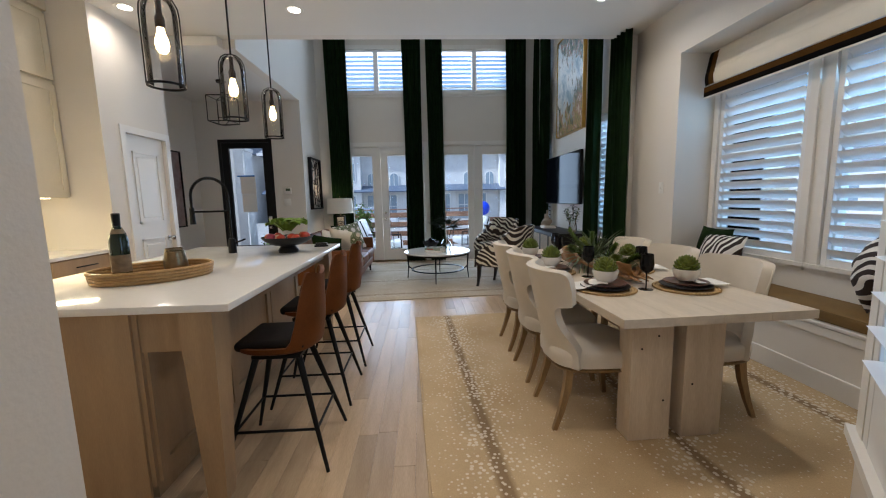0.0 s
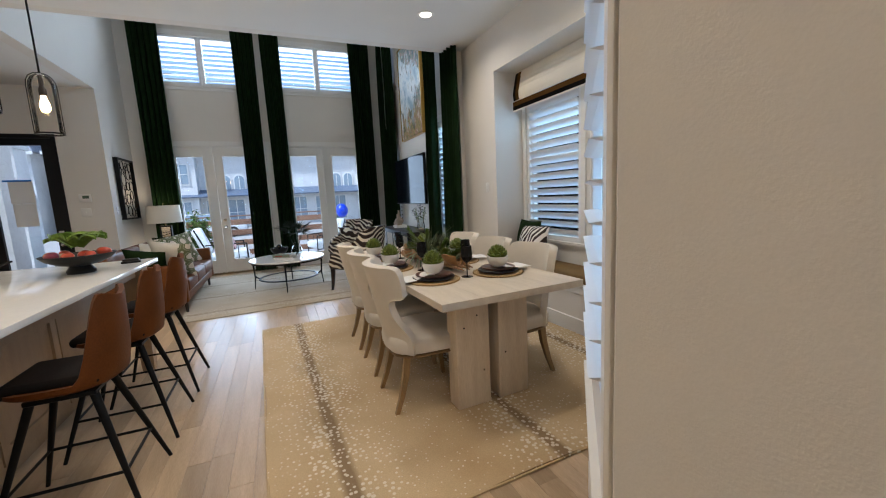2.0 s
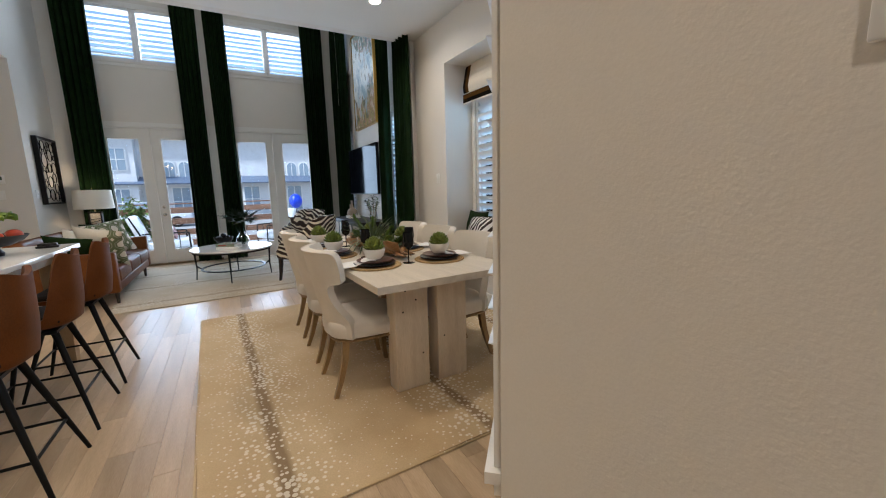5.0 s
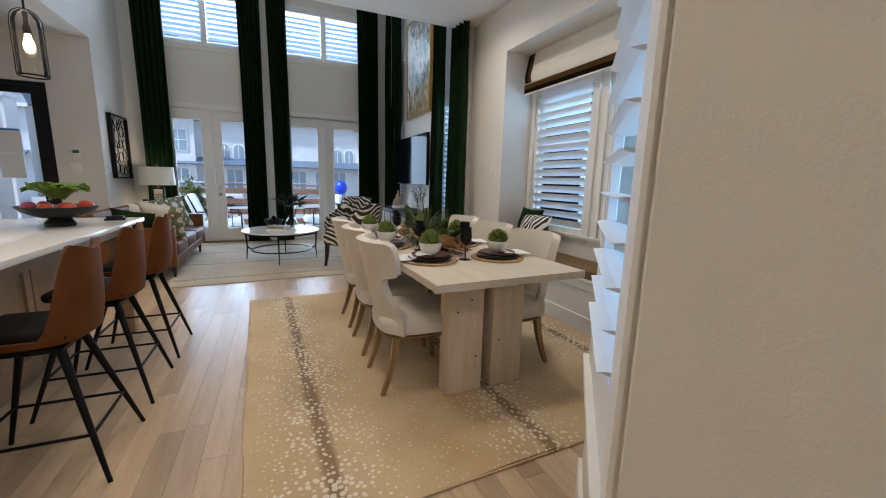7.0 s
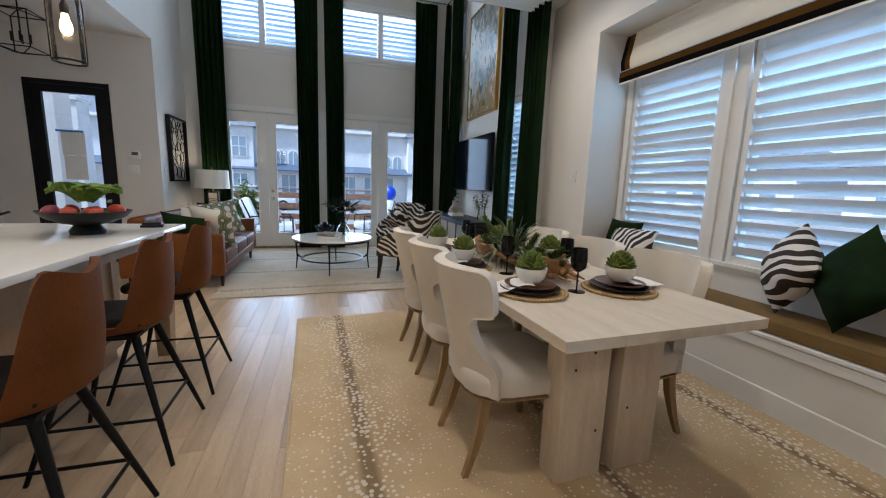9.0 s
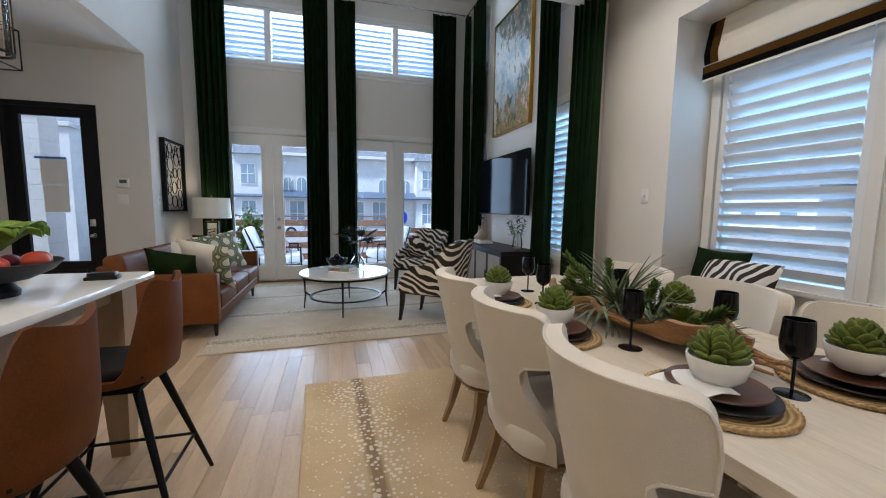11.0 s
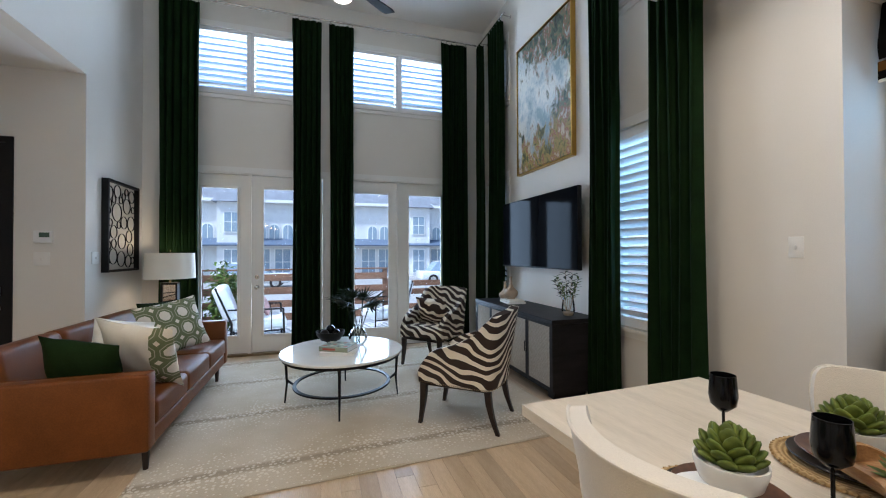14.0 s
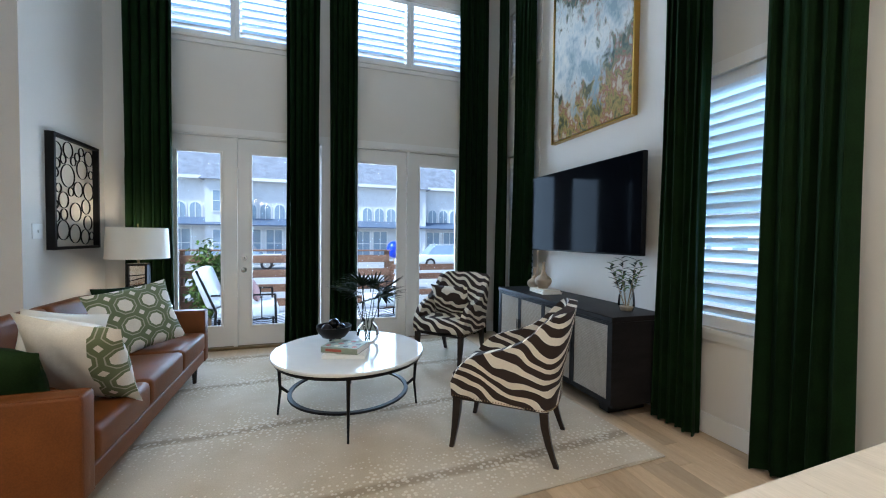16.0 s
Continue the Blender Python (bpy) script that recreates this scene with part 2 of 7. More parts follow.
setting("wall_right_living", wall_mesh(5.08, YB, 0, HIGH, 0.2, SIDE_HOLES, lambda u, d, z: (XV + d, u, z)), WALL, "tall warm white side wall behind the television", "wall")
setting("wall_right_dining", wall_mesh(1.45, 5.08, 0, LOW, 0.10, [(1.90, 4.28, 0.44, 2.67)], lambda u, d, z: (XR + d, u, z)), WALL, "warm white dining wall with a window-seat recess", "wall")
setting("wall_above_dining", span(-4.6, 3.2, 5.08, 5.20, LOW, HIGH), WALL, "white wall over the edge of the low ceiling", "wall")
setting("wall_left_living", wall_mesh(7.497, YB, 0, HIGH, 0.14, [], lambda u, d, z: (XL - d, u, z)), WALL, "white side wall with a framed panel", "wall")
setting("wall_left_upper", span(XL - 0.14, XL, 5.20, 7.497, FOY, HIGH), WALL, "white upper wall above the entry opening", "wall")
setting("wall_entry", wall_mesh(-4.6, XL - 0.14, 0, FOY, 0.16, [(-3.11, -2.20, -1, 2.41)], lambda u, d, z: (u, 7.497 + d, z)), WALL, "warm white entry wall round a black front door", "wall")
setting("ceiling_hall", span(-4.6, 1.26, -2.34, 0.80, LOW, LOW + 0.12), CEIL, "flat white hall ceiling", "ceiling")
setting("ceiling_corner", span(-4.6, 1.70, 0.80, 1.31, LOW, LOW + 0.12), CEIL, "flat white ceiling by the hall opening", "ceiling")
setting("ceiling_low", span(-4.6, 3.5, 1.31, 5.08, LOW, LOW + 0.12), CEIL, "flat white ceiling with recessed lights", "ceiling")
setting("ceiling_high", span(XL - 0.14, 3.2, 5.08, YB + 0.16, HIGH, HIGH + 0.12), CEIL, "high white living room ceiling", "ceiling")
setting("ceiling_entry", span(-4.6, XL - 0.14, 5.08, 7.66, FOY, FOY + 0.1), CEIL, "white entry ceiling", "ceiling")
# window seat recess
setting("wall_recess_far", span(XR + 0.10, 3.339, 4.28, 4.40, 0, 2.80), WALL, "white far reveal of the window-seat recess", "wall")
setting("wall_recess_near", span(XR + 0.10, 3.339, 1.78, 1.90, 0, 2.80), WALL, "white near reveal of the window-seat recess", "wall")
setting("wall_recess_top", span(XR + 0.10, 3.339, 1.90, 4.28, 2.67, 2.80), WALL, "white top of the window-seat recess", "wall")
NW = [(3.29, 4.20), (2.21, 3.12)]
setting("wall_recess_back", wall_mesh(1.78, 4.40, 0, 2.80, 0.12, [(a, b, 0.76, 2.60) for a, b in NW], lambda u, d, z: (3.34 + d, u, z)), TRIM, "white wall round the shuttered dining windows", "wall")
# angled window wall and hall opening
A, B = Vector((1.12, 0.80)), Vector((1.70, 1.45))
DIR = (B - A).normalized()
NRM = Vector((DIR.y, -DIR.x))
DL = (B - A).length
setting("wall_angled", wall_mesh(0, DL, 0, LOW, 0.14, [(0.10, DL - 0.14, 0.62, 2.55)], lambda u, d, z: (A.x + DIR.x * u + NRM.x * d, A.y + DIR.y * u + NRM.y * d, z)), WALL, "angled white wall with a shuttered window", "wall")
setting("wall_return", span(1.70, XR + 0.1, 1.31, 1.45, 0, LOW), WALL, "short white return wall beside the dining area", "wall")
setting("wall_hall_right", span(1.12, 1.26, -2.2, 0.80, 0, LOW), WALL, "plain warm white hall wall", "wall")
setting("wall_hall_left", span(-4.6, 0.045, 0.66, 0.80, 0, LOW), WALL, "plain white wall end at the hall opening", "wall")
setting("wall_hall_back", span(-4.6, 1.26, -2.34, -2.2, 0, LOW), WALL, "plain white hall wall", "wall")
# unseen wall, added to close the hall's open left side against the sun
setting("wall_sun_block", span(-4.74, -4.6, -2.34, 0.80, 0, LOW), WALL, "unseen plain white wall added to keep sun out of the hall", "wall")
# kitchen side
setting("wall_kitchen", span(-3.40, -3.28, 0.8, 4.32, 0, LOW), WALL, "kitchen wall with lit backsplash", "wall")
setting("wall_pantry_side", span(-3.40, -2.58, 4.32, 4.44, 0, LOW), WALL, "white pantry side wall beside the cabinets", "wall")
setting("wall_pantry", wall_mesh(4.44, 5.30, 0, LOW, 0.12, [(4.60, 5.21, -1, 2.05)], lambda u, d, z: (-2.58 - d, u, z)), WALL, "white pantry wall with a panelled door", "wall")
setting("wall_entry_left", span(-3.62, -3.48, 4.44, 7.497, 0, LOW), WALL, "white entry side wall with a picture", "wall")

# recessed lights: the visible row, plus unseen ones added to brighten table, kitchen, hall
WARM = (1.0, 0.84, 0.66)
LAMPLENS = glow("lamp_lens", (1.0, 0.86, 0.66), 9.0)


def recessed(x, y, z, watts):
    t = thing("recessed_light", pose(x, y, z), "round white recessed ceiling light, switched on", "ceiling light", "recessed ceiling lights")
    bm = add_lathe(bmesh.new(), [(0.058, -0.001), (0.075, -0.006), (0.088, -0.004), (0.09, 0.002)], 28)
    part("trim_ring", bm, TRIM, t)
    part("lens", add_lathe(bmesh.new(), [(0.0001, -0.004), (0.056, -0.004), (0.056, 0.0)], 28), LAMPLENS, t, "glowing frosted lens")
    lamp = new("recessed_lamp", bpy.data.lights.new("recessed_lamp", "AREA"))
    lamp.data.shape, lamp.data.size, lamp.data.energy, lamp.data.color = "DISK", 0.11, watts, WARM
    lamp.data.spread = radians(150)
    lamp.matrix_world = look((x, y, z - 0.012), (x, y, 0))


# first four are in view; the three at y 2.2 to 2.4 are added
for _x, _y in ((0.604, 4.22), (2.15, 4.24), (-0.785, 4.50), (-2.33, 4.455), (0.60, 2.2), (2.15, 2.4), (-2.2, 2.2)):
    recessed(_x, _y, LOW, 3.2 if _x < -2.3 else 5.6 if _y < 3 else 6.5)
# unseen hall light, added to brighten the near wall
recessed(0.45, -0.7, LOW, 13.0)

# ---- special materials ----


def nodes_of(name, rough=0.7):
    m = bpy.data.materials.new(name)
    m.use_nodes = True
    t = m.node_tree
    b = t.nodes["Principled BSDF"]
    b.inputs["Roughness"].default_value = rough
    co = t.nodes.new("ShaderNodeTexCoord")
    return m, t, b, co.outputs["Object"]


def math_node(t, op, a, b=0.0, c=None):
    n = t.nodes.new("ShaderNodeMath")
    n.operation = op
    for i, v in enumerate((a, b, c)):
        if v is None:
            continue
        if isinstance(v, (int, float)):
            n.inputs[i].default_value = v
        else:
            t.links.new(v, n.inputs[i])
    return n.outputs[0]


def mix_color(t, fac, a, b):
    n = t.nodes.new("ShaderNodeMix")
    n.data_type = "RGBA"
    for i, v in ((0, fac), (6, a), (7, b)):
        if isinstance(v, tuple):
            n.inputs[i].default_value = (*v, 1)
        elif isinstance(v, float):
            n.inputs[i].default_value = v
        else:
            t.links.new(v, n.inputs[i])
    return n.outputs[2]


def noise_node(t, vec, scale, detail=3.0, distort=0.0):
    n = t.nodes.new("ShaderNodeTexNoise")
    n.inputs["Scale"].default_value, n.inputs["Detail"].default_value, n.inputs["Distortion"].default_value = scale, detail, distort
    t.links.new(vec, n.inputs["Vector"])
    return n.outputs["Fac"]


def sep(t, vec):
    n = t.nodes.new("ShaderNodeSeparateXYZ")
    t.links.new(vec, n.inputs[0])
    return n.outputs


def zebra(name, axis="z", light=(0.72, 0.66, 0.55), dark=(0.026, 0.013, 0.009), scale=3.2, twist=0.5, cut=0.55):
    m, t, b, vec = nodes_of(name, 0.8)
    mp = t.nodes.new("ShaderNodeMapping")
    mp.inputs["Rotation"].default_value = {"z": (0.5, 0.35, 0), "y": (0.2, 0.45, 0.0), "x": (0.3, 0.9, 0.2)}[axis]
    t.links.new(vec, mp.inputs[0])
    w = t.nodes.new("ShaderNodeTexWave")
    w.wave_type, w.bands_direction = "BANDS", "Z" if axis != "y" else "X"
    w.inputs["Scale"].default_value, w.inputs["Distortion"].default_value = scale, 7.5
    w.inputs["Detail"].default_value, w.inputs["Detail Scale"].default_value, w.inputs["Detail Roughness"].default_value = 1.0, twist, 0.35
    t.links.new(mp.outputs[0], w.inputs["Vector"])
    r = t.nodes.new("ShaderNodeValToRGB")
    r.color_ramp.elements[0].position, r.color_ramp.elements[1].position = cut, cut + 0.04
    r.color_ramp.elements[0].color, r.color_ramp.elements[1].color = (*dark, 1), (*light, 1)
    t.links.new(w.outputs["Fac"], r.inputs[0])
    fine = noise_node(t, vec, 220, 2)
    hs = t.nodes.new("ShaderNodeHueSaturation")
    t.links.new(math_node(t, "MULTIPLY_ADD", fine, 0.3, 0.85), hs.inputs["Value"])
    t.links.new(r.outputs[0], hs.inputs["Color"])
    t.links.new(hs.outputs[0], b.inputs["Base Color"])
    return m


def antelope(name, base, dark, along="y", stripes=(), flecks=0.8):
    """Hide-patterned wool rug: tan ground, pale flecks, dark dotted stripes."""
    m, t, b, vec = nodes_of(name, 0.95)
    s = sep(t, vec)
    across = s[0] if along == "y" else s[1]
    wob = noise_node(t, vec, 2.0, 2)
    pos = math_node(t, "ADD", across, math_node(t, "MULTIPLY_ADD", wob, 0.06, -0.03))
    near = None
    for c in stripes:
        d = math_node(t, "ABSOLUTE", math_node(t, "SUBTRACT", pos, c))
        near = d if near is None else math_node(t, "MINIMUM", near, d)
    v = t.nodes.new("ShaderNodeTexVoronoi")
    v.inputs["Scale"].default_value, v.inputs["Randomness"].default_value = 33, 0.8
    t.links.new(vec, v.inputs["Vector"])
    band = t.nodes.new("ShaderNodeMapRange")
    band.inputs["From Min"].default_value, band.inputs["From Max"].default_value = 0.03, 0.34
    band.inputs["To Min"].default_value, band.inputs["To Max"].default_value = 0.46, 0.20
    t.links.new(near, band.inputs[0])
    size = math_node(t, "MULTIPLY", band.outputs[0], math_node(t, "MULTIPLY_ADD", noise_node(t, vec, 5, 2), 1.2, 0.25))
    spot = math_node(t, "MULTIPLY", math_node(t, "SUBTRACT", size, v.outputs["Distance"]), 14.0)
    sp = t.nodes.new("ShaderNodeClamp")
    t.links.new(spot, sp.inputs[0])
    big = noise_node(t, vec, 1.6, 4)
    ground = mix_color(t, math_node(t, "MULTIPLY_ADD", big, 2.2, -0.6), (base[0] * 0.72, base[1] * 0.66, base[2] * 0.56), base)
    edge = t.nodes.new("ShaderNodeMapRange")
    edge.inputs["From Min"].default_value, edge.inputs["From Max"].default_value = 0.020, 0.052
    edge.inputs["To Min"].default_value, edge.inputs["To Max"].default_value = 0.8, 0.0
    t.links.new(near, edge.inputs[0])
    col = mix_color(t, edge.outputs[0], ground, dark)
    col = mix_color(t, math_node(t, "MULTIPLY", sp.outputs[0], flecks), col, (0.76, 0.69, 0.56))
    hs = t.nodes.new("ShaderNodeHueSaturation")
    t.links.new(math_node(t, "MULTIPLY_ADD", noise_node(t, vec, 160, 2), 0.35, 0.83), hs.inputs["Value"])
    t.links.new(col, hs.inputs["Color"])
    t.links.new(hs.outputs[0], b.inputs["Base Color"])
    bp = t.nodes.new("ShaderNodeBump")
    bp.inputs["Strength"].default_value, bp.inputs["Distance"].default_value = 0.4, 0.004
    t.links.new(noise_node(t, vec, 260, 2), bp.inputs["Height"])
    t.links.new(bp.outputs[0], b.inputs["Normal"])
    return m


def painterly(name):
    """Brushed oil canvas: pale clouds in the middle, foliage to one side, blooms and ochre below."""
    m, t, b, vec = nodes_of(name, 0.5)
    s = sep(t, vec)
    mp = t.nodes.new("ShaderNodeMapping")
    mp.inputs["Rotation"].default_value, mp.inputs["Scale"].default_value = (0.7, 0, 0), (1, 1.25, 0.8)
    t.links.new(vec, mp.inputs[0])
    n1 = noise_node(t, vec, 2.6, 3, 0.6)
    n2 = noise_node(t, mp.outputs[0], 6.5, 5, 0.9)
    n3 = noise_node(t, mp.outputs[0], 10.0, 4, 0.7)
    n4 = noise_node(t, mp.outputs[0], 26.0, 3, 0.4)

    def ramp_of(f, stops):
        ramp = t.nodes.new("ShaderNodeValToRGB")
        cr = ramp.color_ramp
        cr.elements[0].position, cr.elements[0].color = stops[0][0], (*stops[0][1], 1)
        cr.elements[1].position, cr.elements[1].color = stops[-1][0], (*stops[-1][1], 1)
        for p, c in stops[1:-1]:
            e = cr.elements.new(p)
            e.color = (*c, 1)
        t.links.new(f, ramp.inputs[0])
        return ramp.outputs[0]

    def blend(*terms):
        out = None
        for f, k in terms:
            v = math_node(t, "MULTIPLY", f, k)
            out = v if out is None else math_node(t, "ADD", out, v)
        return out

    cloud = ramp_of(blend((n1, 0.5), (n2, 0.35), (n4, 0.15)), ((0.38, (0.24, 0.32, 0.36)), (0.45, (0.46, 0.51, 0.52)), (0.51, (0.64, 0.64, 0.60)), (0.62, (0.76, 0.74, 0.68))))
    low = ramp_of(blend((n3, 0.75), (n4, 0.25)), ((0.34, (0.035, 0.04, 0.014)), (0.42, (0.14, 0.125, 0.03)), (0.49, (0.38, 0.27, 0.07)), (0.54, (0.28, 0.10, 0.05)), (0.62, (0.55, 0.45, 0.30))))
    high = ramp_of(blend((n3, 0.75), (n4, 0.25)), ((0.34, (0.018, 0.024, 0.018)), (0.44, (0.055, 0.085, 0.06)), (0.51, (0.15, 0.16, 0.09)), (0.56, (0.24, 0.09, 0.06)), (0.62, (0.36, 0.40, 0.36))))
    side = t.nodes.new("ShaderNodeMapRange")
    side.inputs["From Min"].default_value, side.inputs["From Max"].default_value = 0.45, 0.75
    t.links.new(blend((s[2], 1.0), (n1, 0.3)), side.inputs[0])
    growth = mix_color(t, side.outputs[0], low, high)
    off = math_node(t, "ABSOLUTE", math_node(t, "SUBTRACT", s[2], 0.85))
    mask = t.nodes.new("ShaderNodeMapRange")
    mask.inputs["From Min"].default_value, mask.inputs["From Max"].default_value = 0.63, 0.72
    t.links.new(blend((off, 0.36), (s[1], -0.20), (n2, 0.62), (n1, 0.38), (n4, 0.12)), mask.inputs[0])
    t.links.new(mix_color(t, mask.outputs[0], cloud, growth), b.inputs["Base Color"])
    bp = t.nodes.new("ShaderNodeBump")
    bp.inputs["Strength"].default_value, bp.inputs["Distance"].default_value = 0.5, 0.004
    t.links.new(n4, bp.inputs["Height"])
    t.links.new(bp.outputs[0], b.inputs["Normal"])
    return m


def lattice(name, edge=None):
    """Cream cloth with a woven green octagon lattice."""
    m, t, b, vec = nodes_of(name, 0.85)
    s = sep(t, vec)
    k = 6.3

    def tri(v, off=0.0):
        return math_node(t, "ABSOLUTE", math_node(t, "SUBTRACT", math_node(t, "FRACT", math_node(t, "ADD", math_node(t, "MULTIPLY", v, k), off)), 0.5))

    a, c = tri(s[0]), tri(s[2], 0.25)
    d = math_node(t, "ADD", a, c)
    cell = math_node(t, "MAXIMUM", math_node(t, "MULTIPLY", d, 0.72), math_node(t, "MAXIMUM", a, c))
    green = math_node(t, "GREATER_THAN", cell, 0.29)
    chain = math_node(t, "MULTIPLY", math_node(t, "GREATER_THAN", cell, 0.385), math_node(t, "LESS_THAN", cell, 0.425))
    knot = math_node(t, "GREATER_THAN", d, 0.86)
    line = math_node(t, "MULTIPLY", green, math_node(t, "SUBTRACT", 1.0, math_node(t, "MAXIMUM", knot, math_node(t, "MULTIPLY", chain, 0.45))))
    if edge is not None:
        line = math_node(t, "MULTIPLY", line, math_node(t, "GREATER_THAN", s[0], edge))
    col = mix_color(t, line, (0.74, 0.69, 0.60), (0.15, 0.175, 0.085))
    hs = t.nodes.new("ShaderNodeHueSaturation")
    t.links.new(math_node(t, "MULTIPLY_ADD", noise_node(t, vec, 180, 2), 0.3, 0.85), hs.inputs["Value"])
    t.links.new(col, hs.inputs["Color"])
    t.links.new(hs.outputs[0], b.inputs["Base Color"])
    return m


def weave(name, c1, c2, scale, rough=0.8, ring=False):
    m, t, b, vec = nodes_of(name, rough)
    outs = []
    for kind in (("RINGS", "Z"),) if ring else (("BANDS", "Z"), ("BANDS", "Y")):
        w = t.nodes.new("ShaderNodeTexWave")
        w.wave_type = kind[0]
        if ring:
            w.rings_direction = "Z"
        else:
            w.bands_direction = kind[1]
        w.inputs["Scale"].default_value, w.inputs["Distortion"].default_value, w.inputs["Detail"].default_value = scale, 1.5, 2
        t.links.new(vec, w.inputs["Vector"])
        outs.append(w.outputs["Fac"])
    f = outs[0] if ring else math_node(t, "MULTIPLY", outs[0], outs[1])
    f2 = math_node(t, "MULTIPLY_ADD", noise_node(t, vec, 40, 3), 0.6, math_node(t, "MULTIPLY_ADD", f, 0.7, -0.2))
    t.links.new(mix_color(t, f2, c1, c2), b.inputs["Base Color"])
    bp = t.nodes.new("ShaderNodeBump")
    bp.inputs["Strength"].default_value, bp.inputs["Distance"].default_value = 0.7, 0.004
    t.links.new(f, bp.inputs["Height"])
    t.links.new(bp.outputs[0], b.inputs["Normal"])
    return m


ZEBRA = zebra("zebra_upholstery", "z", scale=4.3, twist=1.1, cut=0.60)
ZEBRA_PILLOW = zebra("zebra_pillow_cloth", "y", light=(0.76, 0.73, 0.68), scale=5.0, twist=1.0)
RUG_D = antelope("antelope_rug", (0.62, 0.475, 0.29), (0.20, 0.125, 0.06), "y", (-0.95, 0.05, 1.05))
RUG_L = antelope("pale_antelope_rug", (0.56, 0.485, 0.38), (0.27, 0.21, 0.14), "x", (-1.20, -0.30, 0.60, 1.40), 0.5)
PAINTING = painterly("abstract_painting")
LATTICE = lattice("lattice_cloth")
LATTICE_EDGE = lattice("lattice_border_cloth", 0.11)
CREAM = mat("cream_cloth", (0.74, 0.69, 0.60), 0.9, vary=0.05, fine=220, bump=0.3)
GREENVEL = mat("green_pillow_velvet", (0.012, 0.027, 0.007), 0.75, vary=0.3, scale=6, fine=150, bump=0.2, spec=0.08)
OLIVE = mat("olive_cushion", (0.20, 0.118, 0.032), 0.75, vary=0.15, fine=180, bump=0.25)
RATTAN = weave("rattan", (0.27, 0.15, 0.055), (0.58, 0.38, 0.18), 40)
JUTE = weave("braided_jute", (0.27, 0.165, 0.06), (0.58, 0.40, 0.19), 22, 0.9, True)
CANE = weave("cane_panel", (0.27, 0.225, 0.17), (0.58, 0.50, 0.40), 26, 0.8)
WHITEGLAZE = mat("white_glaze", (0.80, 0.77, 0.71), 0.25, vary=0.03)
DARKGLAZE = mat("dark_stoneware", (0.022, 0.018, 0.017), 0.3, vary=0.3, spec=0.3)
RUSTGLAZE = mat("brown_stoneware", (0.11, 0.045, 0.022), 0.3, vary=0.35, scale=12)
BLACKGLASS = mat("smoked_black_glass", (0.005, 0.005, 0.006), 0.16, vary=0.1, spec=0.25)
DARKWOOD = mat("dark_wood", (0.030, 0.020, 0.015), 0.4, vary=0.3, scale=5, fine=40, spec=0.3)
EBONY = mat("black_stained_wood", (0.018, 0.016, 0.016), 0.5, vary=0.3, scale=4, fine=60, stretch=(1, 1, 6), bump=0.15, spec=0.2)
MARBLE = mat("white_marble", (0.78, 0.77, 0.74), 0.09, vary=0.05, scale=2.5, fine=8)
GOLD = mat("gold_leaf", (0.55, 0.34, 0.08), 0.35, 1.0, vary=0.1)
CHROME = mat("brushed_nickel", (0.62, 0.60, 0.57), 0.25, 1.0, vary=0.05)
BRONZE = mat("antique_brass", (0.28, 0.21, 0.12), 0.35, 1.0, vary=0.2)
LEAF = mat("green_leaf", (0.10, 0.155, 0.028), 0.5, vary=0.3, scale=20, fine=80, rand=0.25, spec=0.15)
DEEPLEAF = mat("deep_green_leaf", (0.013, 0.027, 0.012), 0.5, vary=0.3, scale=20, rand=0.25, spec=0.12)
SILVERLEAF = mat("silver_green_leaf", (0.19, 0.235, 0.15), 0.6, vary=0.2, scale=20, rand=0.2, spec=0.15)
AIRLEAF = mat("air_plant_leaf", (0.135, 0.17, 0.085), 0.6, vary=0.3, scale=20, rand=0.3, spec=0.1)
DUSKLEAF = mat("dusky_succulent", (0.075, 0.085, 0.035), 0.55, color2=(0.09, 0.045, 0.045), scale=30, rand=0.25, spec=0.15)
SUCC = mat("artichoke_green", (0.155, 0.185, 0.03), 0.5, color2=(0.065, 0.09, 0.014), scale=22, rand=0.25, spec=0.2)
ROOT = mat("root_wood", (0.42, 0.225, 0.08), 0.45, color2=(0.17, 0.075, 0.024), scale=7, fine=50, stretch=(3, 1, 3), bump=0.4)
SHADE = mat("white_lampshade", (0.85, 0.80, 0.70), 0.8, vary=0.02, fine=200)
TERRA = mat("sand_ceramic", (0.42, 0.33, 0.24), 0.8, vary=0.12, fine=90, bump=0.5)
PAPER = mat("white_paper", (0.78, 0.76, 0.72), 0.8, vary=0.03)
BLACKPAINT = mat("black_door_paint", (0.012, 0.011, 0.011), 0.45, vary=0.2, fine=60, spec=0.2)
CLEAR = glass("clear_glass", (0.93, 0.95, 0.95))
WATERGLASS = glass("vase_glass", (0.90, 0.94, 0.93))
BULB = glow("bulb_glow", (1.0, 0.62, 0.26), 14.0)

# ---- windows, shutters, glazed doors ----
_louver = {}


